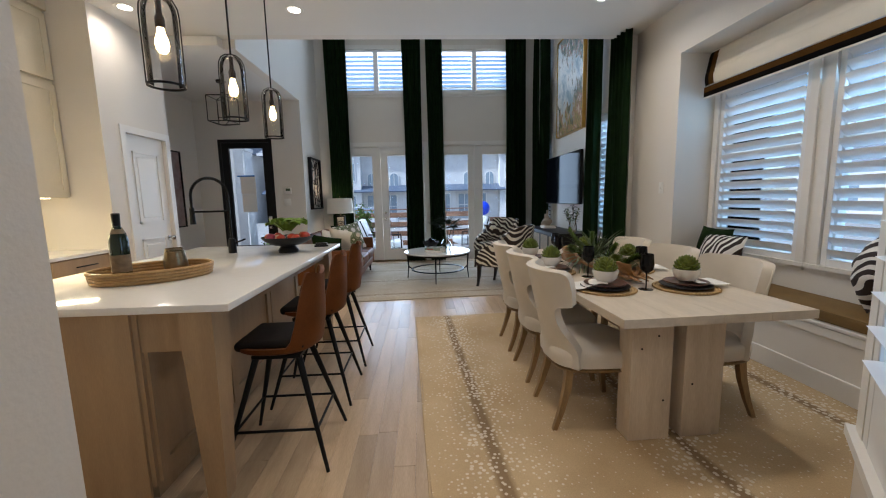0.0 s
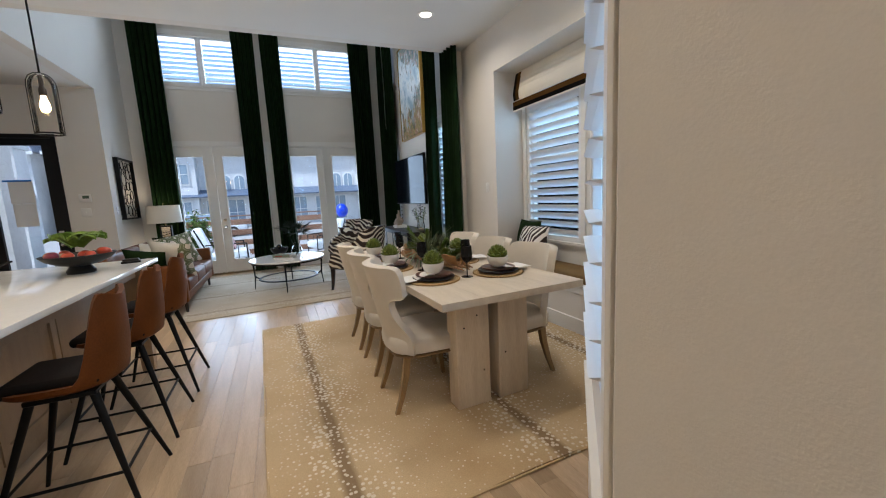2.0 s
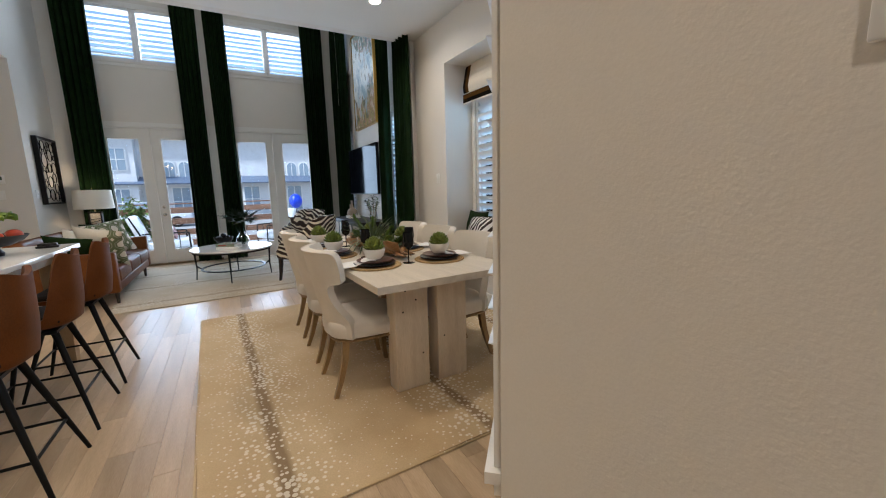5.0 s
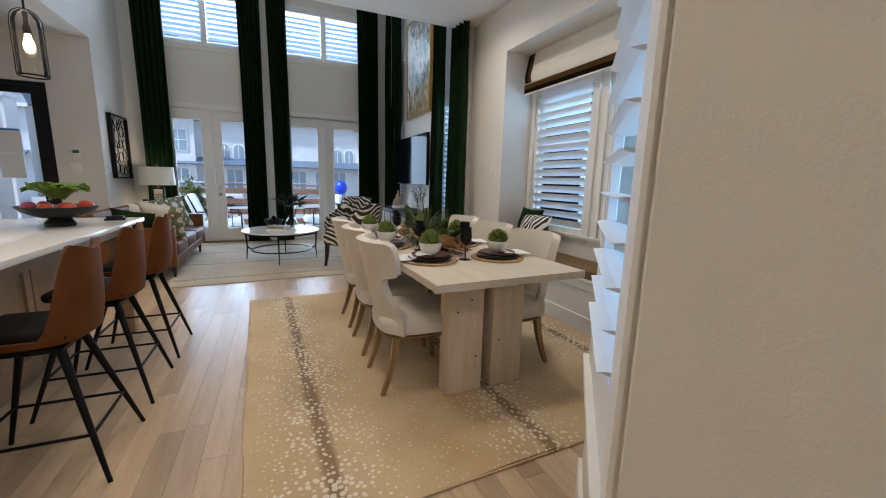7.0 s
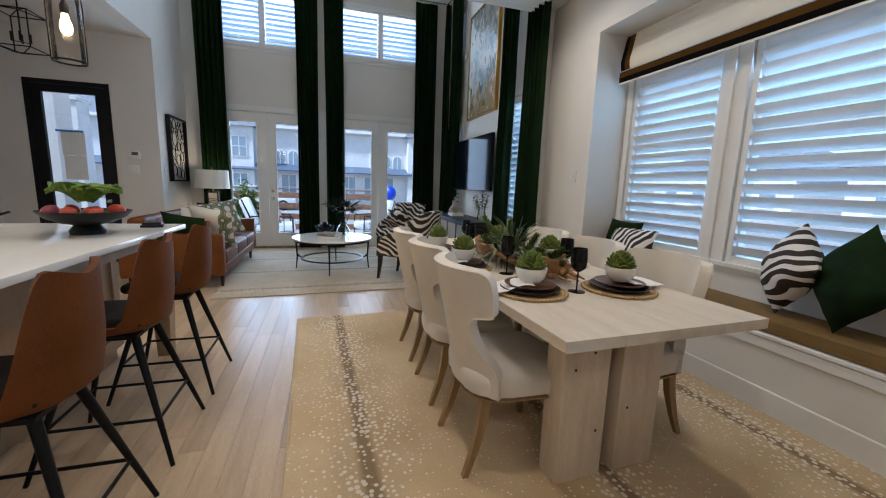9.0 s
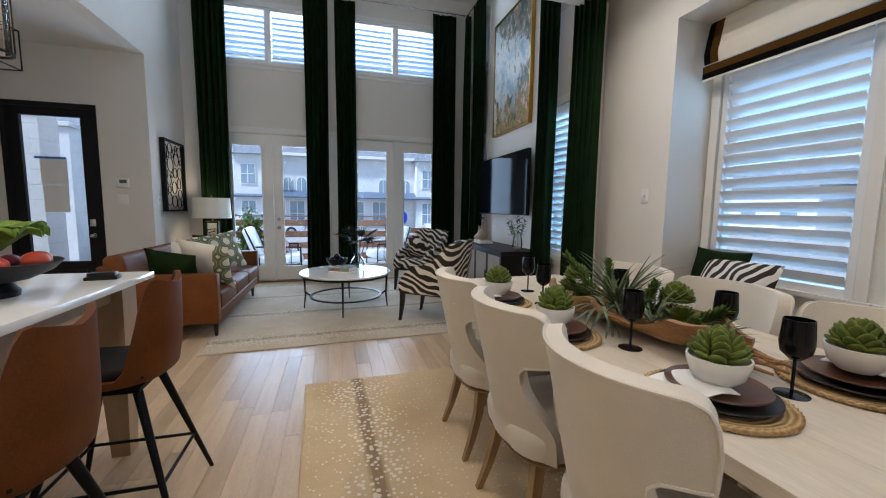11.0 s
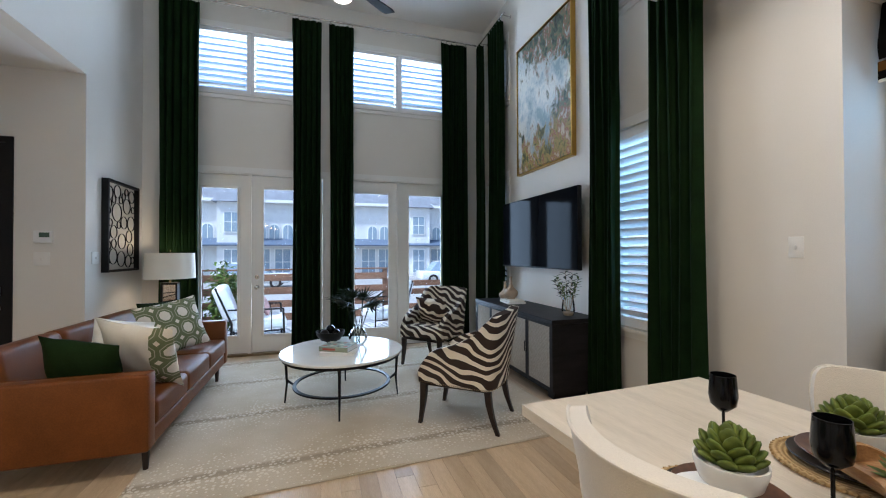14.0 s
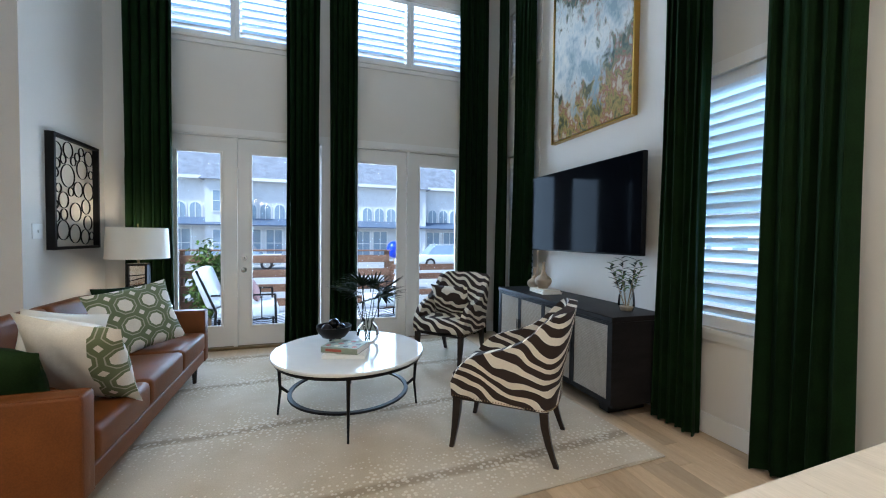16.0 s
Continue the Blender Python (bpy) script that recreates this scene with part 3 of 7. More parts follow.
def louver_mesh(w, depth=0.089):
    k = (round(w, 3), depth)
    if k not in _louver:
        bm = bmesh.new()
        pr = [(-depth / 2, 0), (-depth / 4, 0.0045), (0, 0.006), (depth / 4, 0.0045), (depth / 2, 0), (depth / 4, -0.0045), (0, -0.006), (-depth / 4, -0.0045)]
        a = [bm.verts.new((0, y, z)) for y, z in pr]
        b = [bm.verts.new((w, y, z)) for y, z in pr]
        for i in range(8):
            bm.faces.new((a[i], a[(i + 1) % 8], b[(i + 1) % 8], b[i]))
        bm.faces.new(list(reversed(a)))
        bm.faces.new(b)
        bmesh.ops.recalc_face_normals(bm, faces=bm.faces)
        me = bpy.data.meshes.new("louver")
        bm.to_mesh(me)
        bm.free()
        me.materials.append(SHUT)
        _louver[k] = me
    return _louver[k]


def shutter(m, w, h, tilt, label, rod=True, stile=0.055, rail=0.075, pitch=0.076, mullions=(), vary=0.0, low=None):
    """Plantation shutter in a w x h opening: x along, y outwards, z up. tilt: degrees, room edge up."""
    t = thing("window_shutter", m, label, "window shutter", "plantation shutters")
    cuts = [0.0, *mullions, w]
    low = low or rail
    bm = bmesh.new()
    for a, b in zip(cuts, cuts[1:]):
        add_box(bm, (a + stile / 2 + 0.002, 0, h / 2), (stile, 0.032, h), None, 0.003)
        add_box(bm, (b - stile / 2 - 0.002, 0, h / 2), (stile, 0.032, h), None, 0.003)
        add_box(bm, ((a + b) / 2, 0, low / 2), (b - a - 2 * stile - 0.006, 0.030, low))
        add_box(bm, ((a + b) / 2, 0, h - rail / 2), (b - a - 2 * stile - 0.006, 0.030, rail))
    part("shutter_frame", bm, SHUT, t)
    n = int((h - rail - low) / pitch)
    step = (h - rail - low) / n
    for a, b in zip(cuts, cuts[1:]):
        for i in range(n):
            lo = new("louver", louver_mesh(b - a - 2 * stile - 0.008))
            lo.parent = t
            lo.matrix_basis = pose(a + stile + 0.004, 0, low + step * (i + 0.5), -(tilt + random.uniform(-vary, vary)), 0, 0)
        if rod:
            part("tilt_rod", add_box(bmesh.new(), ((a + b) / 2, -0.046, h / 2), (0.010, 0.010, h - 2 * rail - 0.06), None, 0.002), SHUT, t)
    return t


def window_unit(name, m, w, h, label, mullions=(), depth=0.10, bar=True):
    """Fixed window with frame and one pane a light, set at the outside of its opening."""
    t = tagged(thing(name, m, label, "window"), kind="structure")
    cuts = [0.0, *mullions, w]
    bm = bmesh.new()
    for a, b in zip(cuts, cuts[1:]):
        for x in (a + 0.0225, b - 0.0225):
            add_box(bm, (x, 0, h / 2), (0.045, 0.06, h))
        for z in (0.0225, h - 0.0225):
            add_box(bm, ((a + b) / 2, 0, z), (b - a - 0.09, 0.056, 0.045))
        if bar:
            add_box(bm, ((a + b) / 2, 0, h / 2), (b - a - 0.09, 0.05, 0.04))
    part("window_frame", bm, TRIM, t)
    for a, b in zip(cuts, cuts[1:]):
        p = part("pane", add_box(bmesh.new(), ((a + b) / 2, 0.012, h / 2), (b - a - 0.08, 0.004, h - 0.08)), GLASS, t)
        p.visible_shadow = False
    return t


def casing(x0, x1, z0, z1, wide, proud, bm, y=0.0, sill=False):
    """Flat casing round an opening in the x-z plane, in front of y."""
    span(x0 - wide, x0, y - proud, y, z0 - (wide if sill else 0), z1 + wide, bm=bm)
    span(x1, x1 + wide, y - proud, y, z0 - (wide if sill else 0), z1 + wide, bm=bm)
    span(x0, x1, y - proud, y, z1, z1 + wide, bm=bm)
    if sill:
        span(x0 - wide - 0.02, x1 + wide + 0.02, y - proud - 0.02, y, z0 - 0.03, z0, bm=bm)
        span(x0, x1, y - proud, y, z0 - wide, z0 - 0.03, bm=bm)


# high windows of the back wall
for x0, x1, c in ((-1.16, 0.22, -0.465), (0.72, 2.36, 1.54)):
    window_unit("window_high", pose(x0, YB + 0.10, UP[0]), x1 - x0, UP[1] - UP[0], "high white-framed window above the glazed doors", (c - x0,), bar=False)
    shutter(pose(x0 + 0.01, YB + 0.015, UP[0] + 0.005), x1 - x0 - 0.02, UP[1] - UP[0] - 0.01, 8, "white high window shutter with open louvers", False, 0.045, 0.045, 0.082, (c - x0 - 0.01,))
    bm = bmesh.new()
    casing(x0, x1, UP[0], UP[1], 0.08, 0.014, bm, 0.0, True)
    bmesh.ops.transform(bm, matrix=Matrix.Translation((0, YB, 0)), verts=bm.verts)
    setting("trim_high_window", bm, TRIM, "flat white casing round a high window", "trim")


def glazed_leaf(parent, x0, x1, z0, z1, g, y, name="door_leaf"):
    """One glazed leaf: stiles and rails round a tall pane; g = (left, right, bottom, top) glass edges."""
    bm = bmesh.new()
    yc, d = y, 0.045
    span(x0, g[0], yc - d / 2, yc + d / 2, z0, z1, bm=bm)
    span(g[1], x1, yc - d / 2, yc + d / 2, z0, z1, bm=bm)
    span(g[0], g[1], yc - d / 2, yc + d / 2, z0, g[2], bm=bm)
    span(g[0], g[1], yc - d / 2, yc + d / 2, g[3], z1, bm=bm)
    leaf = part(name, bm, TRIM, parent)
    bm = bmesh.new()
    w = 0.026
    for a, b, c, e in ((g[0] - 0.012, g[0] + w - 0.012, g[2] - 0.012, g[3] + 0.012), (g[1] - w + 0.012, g[1] + 0.012, g[2] - 0.012, g[3] + 0.012)):
        span(a, b, yc - d / 2 - 0.014, yc - d / 2 - 0.001, c, e, 0.004, bm)
    for c, e in ((g[2] - 0.012, g[2] + w - 0.012), (g[3] - w + 0.012, g[3] + 0.012)):
        span(g[0] + w - 0.012, g[1] - w + 0.012, yc - d / 2 - 0.013, yc - d / 2 - 0.001, c, e, 0.004, bm)
    part("glazing_bead", bm, TRIM, leaf)
    p = part("pane", span(g[0] - 0.008, g[1] + 0.008, yc - 0.003, yc + 0.003, g[2] - 0.008, g[3] + 0.008), GLASS, leaf)
    p.visible_shadow = False
    return leaf


def knob(parent, x, y, z):
    bm = add_cyl(bmesh.new(), (x, y, z), (x, y - 0.012, z), 0.030, 0.028, 20)
    add_cyl(bm, (x, y - 0.012, z), (x, y - 0.045, z), 0.010, 0.010, 12)
    part("rose", bm, CHROME, parent)
    b2 = bmesh.new()
    bmesh.ops.create_uvsphere(b2, u_segments=16, v_segments=10, radius=0.028, matrix=Matrix.Translation((x, y - 0.055, z)) @ Matrix.Diagonal((1, 0.75, 1, 1)))
    part("door_knob", b2, CHROME, parent, "brushed nickel knob")


fd = tagged(thing("door_1", pose(0, 0, 0), "white glazed patio door with a fixed side light", "door"), kind="structure")
bm = bmesh.new()
span(-1.16, -1.115, YB + 0.0, YB + 0.15, 0, 2.42, bm=bm)
span(0.455, 0.50, YB + 0.0, YB + 0.15, 0, 2.42, bm=bm)
span(-0.492, -0.452, YB + 0.004, YB + 0.15, 0, 2.40, bm=bm)
span(-1.115, 0.455, YB + 0.0, YB + 0.15, 2.402, 2.42, bm=bm)
part("door_frame", bm, TRIM, fd)
part("threshold", span(-1.115, 0.455, YB - 0.03, YB + 0.15, 0.0, 0.028, 0.004), BRONZE, fd, "dark bronze threshold")
glazed_leaf(fd, -1.112, -0.495, 0.03, 2.398, (-1.05, -0.61, 0.262, 2.228), YB + 0.06, "side_light")
leaf = glazed_leaf(fd, -0.448, 0.452, 0.034, 2.396, (-0.312, 0.318, 0.255, 2.232), YB + 0.05)
knob(leaf, -0.383, YB + 0.027, 0.905)
bm = add_cyl(bmesh.new(), (-0.383, YB + 0.027, 1.04), (-0.383, YB + 0.008, 1.04), 0.030, 0.027, 20)
add_box(bm, (-0.383, YB + 0.0, 1.04), (0.012, 0.016, 0.034), None, 0.003)
part("deadbolt", bm, CHROME, leaf, "brushed nickel deadbolt")
fd2 = tagged(thing("window_1", pose(0, 0, 0), "pair of tall white fixed glazed panels", "window"), kind="structure")
bm = bmesh.new()
for a, b in ((0.74, 0.785), (2.315, 2.36), (1.515, 1.555)):
    span(a, b, YB + 0.0, YB + 0.15, 0, 2.42, bm=bm)
span(0.785, 1.515, YB + 0.002, YB + 0.15, 2.402, 2.42, bm=bm)
span(1.555, 2.315, YB + 0.002, YB + 0.15, 2.402, 2.42, bm=bm)
part("window_frame", bm, TRIM, fd2)
glazed_leaf(fd2, 0.788, 1.512, 0.0, 2.40, (0.882, 1.395, 0.255, 2.232), YB + 0.06, "glazed_panel")
glazed_leaf(fd2, 1.558, 2.312, 0.0, 2.40, (1.682, 2.205, 0.255, 2.232), YB + 0.06, "glazed_panel")
bm = bmesh.new()
casing(-1.16, 0.50, 0, 2.42, 0.075, 0.014, bm, YB)
casing(0.74, 2.36, 0, 2.42, 0.075, 0.014, bm, YB)
setting("trim_glazed_doors", bm, TRIM, "flat white casing round the glazed doors", "trim")

# side windows of the living room
for y0, y1 in ((5.12, 5.90), (7.86, 8.56)):
    for z0, z1, tl in ((0.72, 2.40, 42), (*UP, 10)):
        window_unit("window_side", pose(XV + 0.15, y1, z0, 0, 0, -90), y1 - y0, z1 - z0, "white-framed side window behind shutters", bar=z0 < 1)
        shutter(pose(XV + 0.03, y1 - 0.01, z0 + 0.005, 0, 0, -90), y1 - y0 - 0.02, z1 - z0 - 0.01, tl, "white side window shutter with tilted louvers", False, vary=2)
        bm = bmesh.new()
        casing(0, y1 - y0, 0, z1 - z0, 0.08, 0.014, bm, 0.0, True)
        bmesh.ops.transform(bm, matrix=pose(XV, y1, z0, 0, 0, -90), verts=bm.verts)
        setting("trim_side_window", bm, TRIM, "flat white casing round a side window", "trim")

# dining windows in the recess
for y0, y1 in NW:
    window_unit("window_dining", pose(3.43, y1, 0.76, 0, 0, -90), y1 - y0, 1.84, "white-framed dining window behind shutters")
    shutter(pose(3.355, y1 - 0.005, 0.76, 0, 0, -90), y1 - y0 - 0.01, 1.84, 50, "white dining window shutter with half-closed louvers", False, 0.045, 0.05, 0.083, vary=2.5)
    bm = bmesh.new()
    casing(0, y1 - y0, 0, 1.84, 0.06, 0.018, bm, 0.0, True)
    bmesh.ops.transform(bm, matrix=pose(3.34, y1, 0.76, 0, 0, -90), verts=bm.verts)
    setting("trim_dining_window", bm, TRIM, "white casing and sill of a dining window", "trim")

# angled window
_ang = math.degrees(math.atan2(-DIR.y, -DIR.x))
_w = DL - 0.24
_o = B - DIR * 0.14
window_unit("window_angled", pose(_o.x + NRM.x * 0.10, _o.y + NRM.y * 0.10, 0.62, 0, 0, _ang), _w, 1.93, "white-framed angled window behind shutters")
shutter(pose(_o.x - NRM.x * 0.0, _o.y - NRM.y * 0.0, 0.62, 0, 0, _ang), _w, 1.93, 6, "white shutter with open louvers on an angled window", False, 0.05, 0.08, 0.091, vary=3, low=0.20)
bm = bmesh.new()
casing(0, _w, 0, 1.93, 0.075, 0.018, bm, 0.0, True)
bmesh.ops.transform(bm, matrix=pose(_o.x, _o.y, 0.62, 0, 0, _ang), verts=bm.verts)
setting("trim_angled_window", bm, TRIM, "white casing and sill of the angled window", "trim")

# baseboards
bm = bmesh.new()
span(XL, -1.24, YB - 0.016, YB, 0, 0.14, 0.003, bm)
span(2.44, XV, YB - 0.016, YB, 0, 0.14, 0.003, bm)
span(XV - 0.016, XV, 5.1, YB - 0.016, 0, 0.14, 0.003, bm)
span(XR - 0.016, XR, 4.28, 5.08, 0, 0.14, 0.003, bm)
span(XL, XL + 0.016, 7.5, YB - 0.016, 0, 0.14, 0.003, bm)
span(XR - 0.018, XR, 1.46, 4.28, 0, 0.145, 0.004, bm)
span(-2.12, XL - 0.005, 7.481, 7.497, 0, 0.14, 0.003, bm)
add_box(bm, ((A.x + B.x) / 2 - NRM.x * 0.009, (A.y + B.y) / 2 - NRM.y * 0.009, 0.07), (DL + 0.01, 0.018, 0.14), pose(0, 0, 0, 0, 0, math.degrees(math.atan2(DIR.y, DIR.x))), 0.003)
setting("baseboard", bm, TRIM, "white painted baseboard", "baseboard")

# curtains and rods


def curtain(m, w, h, folds, label):
    """Velvet panel: x along the rod, z up to h, pinched at the top."""
    ph = random.uniform(0, 6.28)

    def fn(u, v):
        a = u * folds * 2 * math.pi + ph
        amp = 0.055 * (0.55 + 0.45 * (1 - v) ** 0.5) * (1 + 0.25 * math.sin(u * 9 + ph))
        x = w * (u - 0.5) * (1 - 0.06 * math.sin(math.pi * v)) + 0.014 * math.sin(a * 2 + v * 2)
        return (x, amp * math.sin(a) + 0.012 * math.sin(v * 5 + u * 8), 0.02 + v * (h - 0.02) + (0.012 * math.sin(a) if v > 0.99 else 0))

    t = thing("curtain", m, label, "curtain", "green curtains")
    part("curtain_panel", add_grid(bmesh.new(), fn, folds * 14, 14, 0.006), VELVET, t, smooth=80)
    for i in range(folds + 1):
        x = w * (i / folds - 0.5) * 0.96
        part("curtain_hook", add_cyl(bmesh.new(), (x, 0, h - 0.012), (x, 0, h + 0.03), 0.004, 0.004, 6), CHROME, t)
    return t


TOP = 4.53
for a, b in ((-1.446, -1.03), (0.066, 0.43), (0.55, 0.865), (2.163, 2.57)):
    curtain(pose((a + b) / 2, YB - 0.13, 0), b - a, TOP, 5, "floor-length dark green velvet curtain panel on a rod")
for a, b in ((4.893, 5.328), (5.645, 5.965), (7.76, 8.16), (8.44, 8.60)):
    curtain(pose(XV - 0.13, (a + b) / 2, 0, 0, 0, 90), b - a, TOP, 5 if b - a > 0.3 else 3, "floor-length dark green velvet curtain panel on a rod")


def rod(a, b, out, label):
    t = thing("curtain_rod", Matrix(), label, "curtain rod", "curtain rods")
    a, b, o = Vector(a), Vector(b), Vector(out)
    part("rod", add_cyl(bmesh.new(), a, b, 0.011, 0.011, 12), CHROME, t)
    d = (b - a).normalized()
    for p, s in ((a, -1), (b, 1)):
        part("finial", add_cyl(bmesh.new(), p, p + d * s * 0.04, 0.016, 0.011, 12), CHROME, t)
    for k in (0.03, 0.5, 0.97):
        p = a.lerp(b, k)
        bm = add_cyl(bmesh.new(), p, p + o, 0.006, 0.006, 8)
        add_cyl(bm, p + o * 0.93, p + o, 0.022, 0.022, 14)
        part("bracket", bm, CHROME, t)


rod((-1.55, YB - 0.13, 4.575), (2.70, YB - 0.13, 4.575), (0, 0.13, 0), "long brushed nickel curtain rod over the glazed doors")
rod((XV - 0.13, 8.52, 4.575), (XV - 0.13, 7.72, 4.575), (0.13, 0, 0), "short brushed nickel curtain rod by the corner")
rod((XV - 0.13, 6.12, 4.575), (XV - 0.13, 5.215, 4.575), (0.13, 0, 0), "brushed nickel curtain rod over the side window")

# ---- living room ----


def slab(x0, x1, y0, y1, z0, z1, r=0.02, seg=3):
    return add_box(bmesh.new(), ((x0 + x1) / 2, (y0 + y1) / 2, (z0 + z1) / 2), (x1 - x0, y1 - y0, z1 - z0), None, r, seg)


def rug(m, w, l, mat_, label):
    t = thing("area_rug", m, label, "rug")

    def fn(u, v):
        return ((u - 0.5) * w + 0.006 * math.sin(v * 17), (v - 0.5) * l + 0.006 * math.sin(u * 15 + 1), 0.011)

    part("wool_surface", add_grid(bmesh.new(), fn, 24, 24, 0.010), mat_, t)
    bm = bmesh.new()
    for x in (-w / 2 - 0.004, w / 2 + 0.004):
        add_box(bm, (x, 0, 0.0055), (0.012, l + 0.02, 0.009), None, 0.003)
    for y in (-l / 2 - 0.004, l / 2 + 0.004):
        add_box(bm, (0, y, 0.0055), (w, 0.012, 0.009), None, 0.003)
    part("binding", bm, mat_, t)
    return t


rug(pose(1.64, 3.16, 0, 0, 0, 2.3), 2.58, 2.98, RUG_D, "tan antelope-patterned wool rug under the dining table")
rug(pose(0.80, 6.95, 0, 0, 0, 3.0), 2.98, 2.98, RUG_L, "pale antelope-patterned wool rug under the coffee table")


def pillow(name, m, w, h, t_, material, label, piping=None):
    """A stuffed square cushion standing in its x-z plane, with drawn-out corners."""
    t = thing(name, m, label, "pillow", "pillows")

    def side(s):
        def fn(u, v):
            a, b = 2 * u - 1, 2 * v - 1
            k = max(0.0, (1 - a * a) * (1 - b * b)) ** 0.58
            pin = 1 - 0.07 * (1 - b * b) * abs(a) ** 3
            pin2 = 1 - 0.07 * (1 - a * a) * abs(b) ** 3
            wr = 0.006 * math.sin(a * 9 + b * 6) * k
            return (a * w / 2 * pin, s * (t_ / 2 * k + 0.003) + wr, b * h / 2 * pin2 + h / 2)
        return fn

    bm = bmesh.new()
    add_grid(bm, side(1), 14, 14)
    add_grid(bm, side(-1), 14, 14)
    bmesh.ops.remove_doubles(bm, verts=bm.verts, dist=0.0075)
    part("cover", bm, material, t, smooth=70)
    if piping:
        bm = bmesh.new()
        for a, b in ((-1, 1),):
            for i in range(24):
                v0, v1 = i / 24, (i + 1) / 24
                for xx in (-1, 1):
                    f = side(1)
                    p, q = f((xx + 1) / 2, v0), f((xx + 1) / 2, v1)
                    add_cyl(bm, p, q, 0.005, 0.005, 6)
        part("piping", bm, piping, t)
    return t


def sofa():
    t = thing("sofa", pose(-1.055, 6.84, 0), "cognac brown leather three-seat sofa with slim arms", "sofa")
    hx, hy = 0.495, 1.04
    part("base", slab(-hx + 0.02, hx - 0.01, -hy + 0.01, hy - 0.01, 0.15, 0.26, 0.015), SOFALEATHER, t)
    for s in (-1, 1):
        y = s * (hy - 0.055)
        arm = part("arm", slab(-hx, hx, y - 0.055, y + 0.055, 0.15, 0.62, 0.018), SOFALEATHER, t)
        bm = bmesh.new()
        for yy in (y - 0.046, y + 0.046):
            add_cyl(bm, (-hx + 0.02, yy, 0.617), (hx - 0.01, yy, 0.617), 0.004, 0.004, 6)
            add_cyl(bm, (hx - 0.006, yy, 0.16), (hx - 0.006, yy, 0.61), 0.004, 0.004, 6)
        part("seam", bm, SOFALEATHER, arm)
    part("back", slab(-hx, -hx + 0.12, -hy + 0.115, hy - 0.115, 0.15, 0.70, 0.03), SOFALEATHER, t)
    w = (2 * hy - 0.23) / 3
    for i in range(3):
        y0 = -hy + 0.115 + i * w
        c = part("seat_cushion", slab(-hx + 0.26, hx + 0.005, y0 + 0.003, y0 + w - 0.003, 0.262, 0.43, 0.035, 4), SOFALEATHER, t)
        part("piping", add_cyl(bmesh.new(), (hx - 0.004, y0 + 0.03, 0.405), (hx - 0.004, y0 + w - 0.03, 0.405), 0.005, 0.005, 6), SOFALEATHER, c)
        bm = slab(-hx + 0.10, -hx + 0.27, y0 + 0.003, y0 + w - 0.003, 0.40, 0.80, 0.05, 4)
        bmesh.ops.transform(bm, matrix=pose(-hx + 0.2, 0, 0.4, 0, -9, 0) @ Matrix.Translation((hx - 0.2, 0, -0.4)), verts=bm.verts)
        part("back_cushion", bm, SOFALEATHER, t)
    for x in (-hx + 0.06, hx - 0.05):
        for y in (-hy + 0.10, hy - 0.25):
            part("leg", add_cyl(bmesh.new(), (x, y, 0), (x, y, 0.155), 0.014, 0.024, 10), DARKWOOD, t)


sofa()
pillow("throw_pillow", pose(-0.82, 7.27, 0.432, -20, -7, 50), 0.58, 0.50, 0.17, LATTICE, "cream pillow with green octagon lattice")
pillow("throw_pillow", pose(-1.02, 7.58, 0.432, -16, 0, 52), 0.48, 0.46, 0.14, GREENVEL, "dark green velvet pillow behind others")
pillow("throw_pillow", pose(-0.76, 6.37, 0.432, 30, 10, -14), 0.50, 0.54, 0.18, LATTICE_EDGE, "cream pillow with a green lattice border")
pillow("throw_pillow", pose(-1.05, 6.60, 0.432, -14, 14, 44), 0.42, 0.42, 0.16, CREAM, "plain cream pillow behind the bordered one")
pillow("throw_pillow", pose(-1.00, 6.12, 0.432, 20, 8, -14), 0.48, 0.42, 0.18, GREENVEL, "dark green velvet throw pillow by the sofa arm")


def coffee_table():
    t = thing("coffee_table", pose(0.625, 6.73, 0.012, 0, 0, -6), "round white marble coffee table on black metal frame", "coffee table")
    part("tabletop", add_lathe(bmesh.new(), [(0.0001, 0.428), (0.53, 0.428), (0.545, 0.434), (0.548, 0.446), (0.543, 0.455), (0.0001, 0.456)], 64), MARBLE, t)
    part("top_ring", add_lathe(bmesh.new(), [(0.49, 0.405), (0.525, 0.405), (0.525, 0.4275), (0.49, 0.4275), (0.49, 0.405)], 48), BLACK, t)
    part("lower_ring", add_lathe(bmesh.new(), [(0.405, 0.148), (0.435, 0.148), (0.435, 0.163), (0.405, 0.163), (0.405, 0.148)], 48), BLACK, t)
    for k in range(4):
        a = math.radians(90 * k + 0)
        c, s = math.cos(a), math.sin(a)
        bm = bmesh.new()
        for p, q, r1, r2 in (((0.50, 0.41), (0.487, 0.17), 0.014, 0.010), ((0.487, 0.17), (0.505, 0.0), 0.010, 0.007), ((0.487, 0.20), (0.43, 0.156), 0.012, 0.010)):
            add_cyl(bm, (p[0] * c, p[0] * s, p[1]), (q[0] * c, q[0] * s, q[1]), r1, r2, 8)
        part("leg", bm, BLACK, t)


coffee_table()


